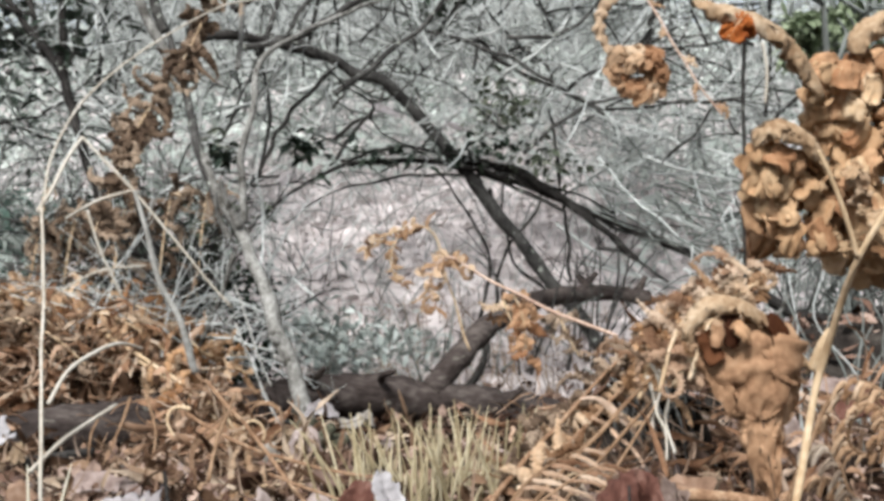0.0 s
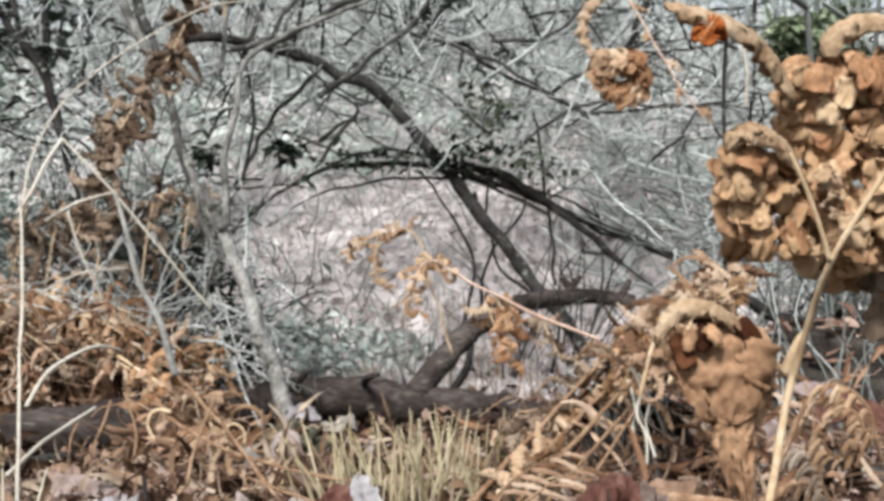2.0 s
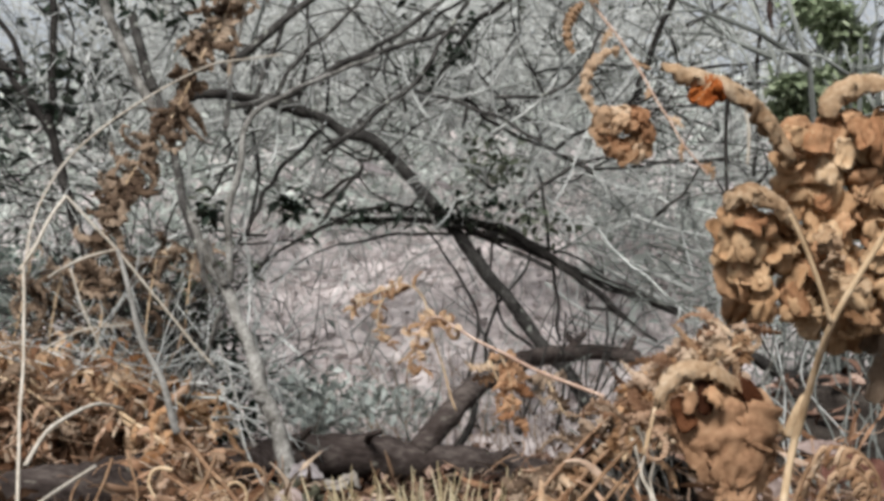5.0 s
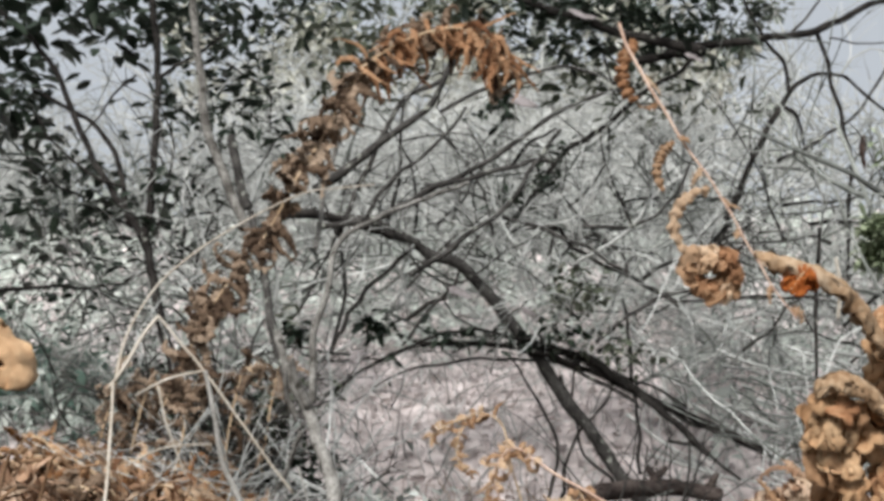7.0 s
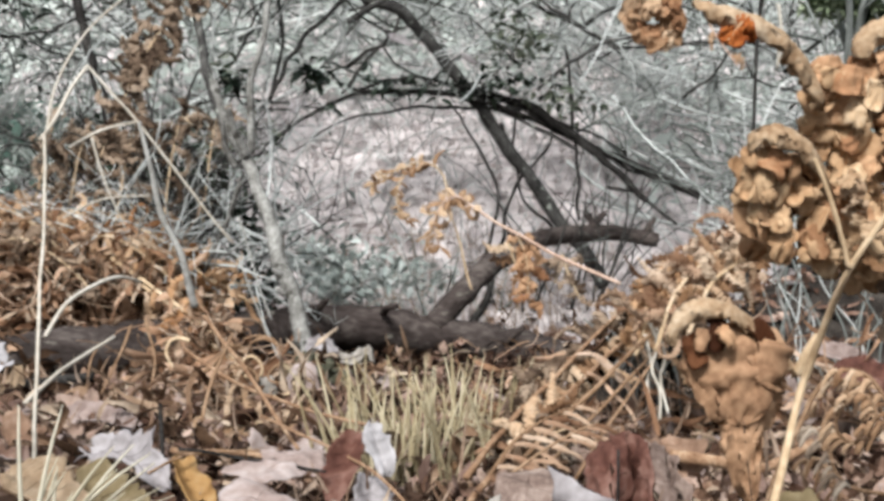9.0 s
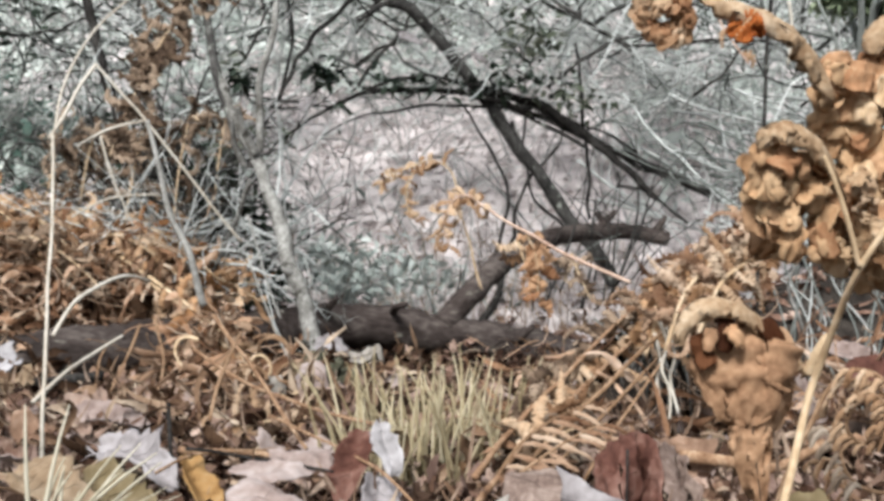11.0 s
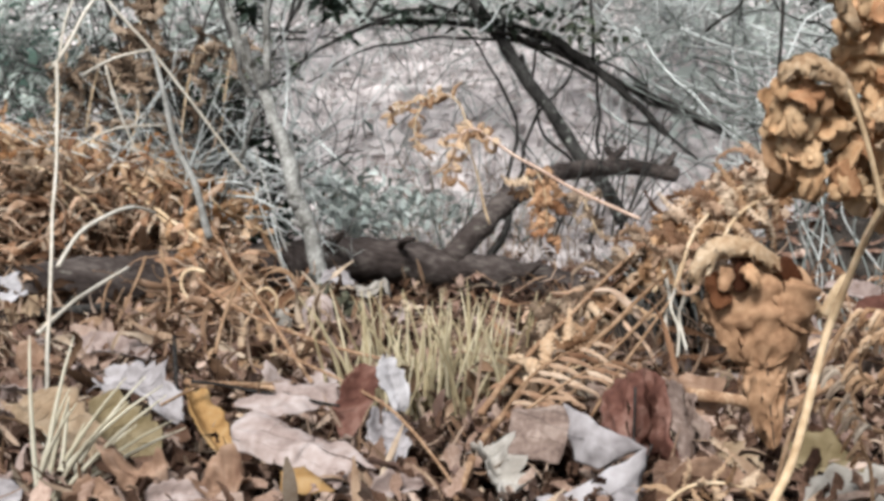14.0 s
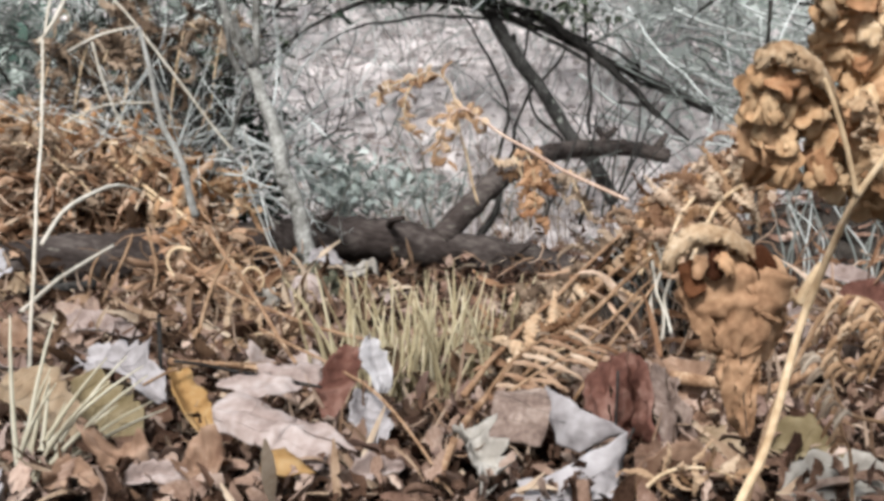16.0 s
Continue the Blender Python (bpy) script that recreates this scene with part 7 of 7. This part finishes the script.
creased_leaf("large pinkish dry leaf folded lengthwise with pointed tip", LEAFS["pink"], [((-0.208, 1.172, 0.024), (-0.187, 1.200, 0.032), (-0.127, 1.162, 0.015), (-0.127, 1.134, 0.016)), ((-0.127, 1.162, 0.015), (-0.097, 1.143, 0.014), (-0.069, 1.115, -0.003), (-0.127, 1.134, 0.016)), ((-0.208, 1.172, 0.024), (-0.127, 1.134, 0.016), (-0.147, 1.115, -0.003), (-0.203, 1.153, 0.005)), ((-0.127, 1.134, 0.016), (-0.082, 1.106, 0.003), (-0.099, 1.096, -0.014), (-0.147, 1.115, -0.003))], 6)
creased_leaf("pale pinkish leaf half hidden behind another", LEAFS["pink"], [((-0.219, 1.247, 0.027), (-0.180, 1.266, 0.036), (-0.129, 1.257, 0.025), (-0.162, 1.210, 0.024)), ((-0.186, 1.304, 0.036), (-0.119, 1.304, 0.039), (-0.114, 1.276, 0.021), (-0.176, 1.276, 0.027))], 31, ragged=0.006)
folded_leaf("dark red-brown leaf standing upright", LEAFS["red"], [(-0.083, 1.3, 0.056), (-0.092, 1.28, 0.034), (-0.1, 1.26, 0.011), (-0.105, 1.24, -0.01)], 0.021, 8, (0.7, 0.2))
folded_leaf("curled silvery white leaf scrap with a dark tip", LEAFS["bright"], [(-0.066, 1.3, 0.064), (-0.062, 1.28, 0.046), (-0.053, 1.26, 0.03), (-0.052, 1.26, 0.018)], 0.017, 9, (0.9, 0.6), ragged=0.16)
folded_leaf("pale lilac-white leaf with torn edge", LEAFS["white"], [(-0.066, 1.24, 0.022), (-0.066, 1.22, 0.006), (-0.059, 1.2, -0.009), (-0.054, 1.18, -0.024)], 0.022, 10, (0.2, 0.5), ragged=0.14)
creased_leaf("mauve-brown leaf folded under the bracken stems", LEAFS["mauve"], [((0.058, 1.210, 0.030), (0.111, 1.172, 0.018), (0.099, 1.153, -0.006), (0.050, 1.162, -0.005)), ((0.058, 1.210, 0.030), (0.085, 1.228, 0.031), (0.122, 1.210, 0.030), (0.111, 1.172, 0.018))], 12)
creased_leaf("large silvery white leaf folded to a sharp edge", LEAFS["white"], [((0.101, 1.134, 0.053), (0.170, 1.096, 0.022), (0.130, 1.110, 0.000), (0.109, 1.125, 0.003)), ((0.168, 1.077, 0.027), (0.159, 1.068, -0.012), (0.118, 1.040, -0.028), (0.074, 1.049, -0.017))], 14)
creased_leaf("silvery white leaf torn beneath the folded one", LEAFS["white"], [((0.164, 1.068, -0.002), (0.149, 1.011, -0.033), (0.115, 1.011, -0.033), (0.128, 1.049, -0.006)), ((0.075, 1.068, -0.012), (0.122, 1.077, -0.015), (0.097, 1.021, -0.024), (0.061, 1.030, -0.022))], 15, ragged=0.008)
creased_leaf("large red-brown leaf, pleated and leaning upright", LEAFS["red"], [((0.158, 1.261, 0.044), (0.171, 1.232, 0.063), (0.162, 1.164, 0.004), (0.141, 1.222, 0.019)), ((0.171, 1.232, 0.063), (0.195, 1.271, 0.061), (0.191, 1.212, -0.016), (0.162, 1.164, 0.004)), ((0.195, 1.271, 0.061), (0.207, 1.222, 0.060), (0.206, 1.145, -0.005), (0.191, 1.212, -0.016))], 16, crumple=0.005, ragged=0.007)
creased_leaf("streaked brown leaf pleated beside the red one", LEAFS["mauve"], [((0.209, 1.232, 0.056), (0.227, 1.271, 0.044), (0.238, 1.203, -0.026), (0.206, 1.145, -0.008)), ((0.227, 1.271, 0.044), (0.234, 1.222, 0.043), (0.249, 1.145, -0.012), (0.238, 1.203, -0.026))], 18, crumple=0.005, ragged=0.006)
folded_leaf("brown leaf leaning behind the red one", LEAFS["brown"], [(0.25, 1.4, 0.025), (0.268, 1.36, -0.004), (0.286, 1.33, -0.03)], 0.03, 17, (0.4, 0.7), ragged=0.25)
folded_leaf("crumpled grey weathered leaf", LEAFS["grey"], [(0.024, 1.14, 0.004), (0.038, 1.12, -0.003), (0.045, 1.1, -0.018), (0.041, 1.06, -0.032)], 0.024, 13, (0.6, 0.9), ragged=0.4, wavy=0.7)
folded_leaf("olive yellow leaf lying under the frond", LEAFS["olive"], [(0.306, 1.15, -0.014), (0.329, 1.15, -0.008), (0.349, 1.14, -0.009), (0.37, 1.12, -0.018)], 0.03, 19, (0.2, 0.3), ragged=0.15)
folded_leaf("curled orange-brown leaf at the foot of the frond", LEAFS["brown"], [(0.165, 1.03, -0.012), (0.199, 1.05, -0.002), (0.234, 1.06, -0.006), (0.263, 1.06, -0.016)], 0.026, 22, (0.9, 1.0), ragged=0.2)
folded_leaf("dark red leaf under the bracken", LEAFS["red"], [(0.48, 1.5, 0.07), (0.505, 1.5, 0.08), (0.535, 1.5, 0.075), (0.57, 1.48, 0.05)], 0.028, 27, (0.2, 0.5))
folded_leaf("pale pinkish leaf lying on the mound", LEAFS["pink"], [(0.475, 1.62, 0.1), (0.505, 1.6, 0.095), (0.535, 1.6, 0.086), (0.57, 1.6, 0.078)], 0.018, 28, (0.3, 0.6))
folded_leaf("cream scrap of leaf on the litter", LEAFS["tan"], [(0.252, 1.18, -0.004), (0.268, 1.17, -0.008), (0.285, 1.16, -0.02)], 0.017, 23, (0.5, 0.4), ragged=0.3)
folded_leaf("pale leaf crumpled beneath the frond", LEAFS["grey"], [(0.289, 1.03, -0.018), (0.323, 1.05, -0.012), (0.36, 1.06, -0.014), (0.392, 1.06, -0.024)], 0.028, 24, (0.5, 0.6), ragged=0.3, wavy=0.5)
folded_leaf("pale tan leaf standing among the grass blades", LEAFS["tan"], [(-0.43, 1.25, 0.026), (-0.402, 1.24, 0.022), (-0.375, 1.22, 0.008), (-0.345, 1.2, -0.02)], 0.034, 4, (0.2, 0.5), ragged=0.2)
creased_leaf("ochre leaf curled on the litter", LEAFS["yellow"], [((-0.149, 1.068, 0.006), (-0.125, 1.077, 0.013), (-0.101, 1.049, -0.003), (-0.140, 1.040, -0.007))], 7, bulge=0.2)
folded_leaf("crumpled white leaf at the foot of the sapling", LEAFS["white"], [(-0.229, 2.25, 0.03), (-0.209, 2.25, 0.037), (-0.189, 2.25, 0.036), (-0.171, 2.25, 0.023)], 0.016, 40, (0.5, 0.3), ragged=0.4)
folded_leaf("pale leaf scrap on the litter", LEAFS["white"], [(-0.415, 1.1, -0.03), (-0.397, 1.09, -0.026), (-0.373, 1.07, -0.036)], 0.022, 20, (0.4, 0.4))
folded_leaf("pinkish leaf scrap with curled edge", LEAFS["pink"], [(-0.075, 1.085, -0.024), (-0.052, 1.09, -0.014), (-0.025, 1.1, -0.012)], 0.014, 21, (0.8, 0.6), ragged=0.3)
folded_leaf("dull pink leaf scrap with curled edge", LEAFS["pink"], [(-0.27, 1.1, -0.028), (-0.24, 1.1, -0.02), (-0.21, 1.09, -0.024)], 0.014, 25, (0.9, 0.6), ragged=0.4)
folded_leaf("brown curled leaf scrap on the litter", LEAFS["brown"], [(-0.34, 1.09, -0.03), (-0.315, 1.1, -0.022), (-0.285, 1.08, -0.03)], 0.016, 26, (0.9, 0.8), ragged=0.4)

# the same kinds of leaf strewn about
strewn = random.Random(77)
sample = [o for o in scene.objects if o.name.startswith("fallen_leaf") and o.type == "EMPTY" and o.children and o.children[0].data.materials[0] not in (LEAFS["yellow"], LEAFS["olive"], LEAFS["white"], LEAFS["bright"], LEAFS["red"])]
for k in range(44):
    x, y = strewn.uniform(-0.75, 0.8), strewn.uniform(1.5, 2.35)
    turn = Euler((strewn.gauss(0.35, 0.35), strewn.gauss(0, 0.35), strewn.uniform(0, 6.283))).to_matrix().to_4x4()
    o = sample[strewn.choice(range(len(sample)))]
    copy_thing(o, Matrix.Translation((x, y, ground_z(x, y) + 0.022)) @ turn)
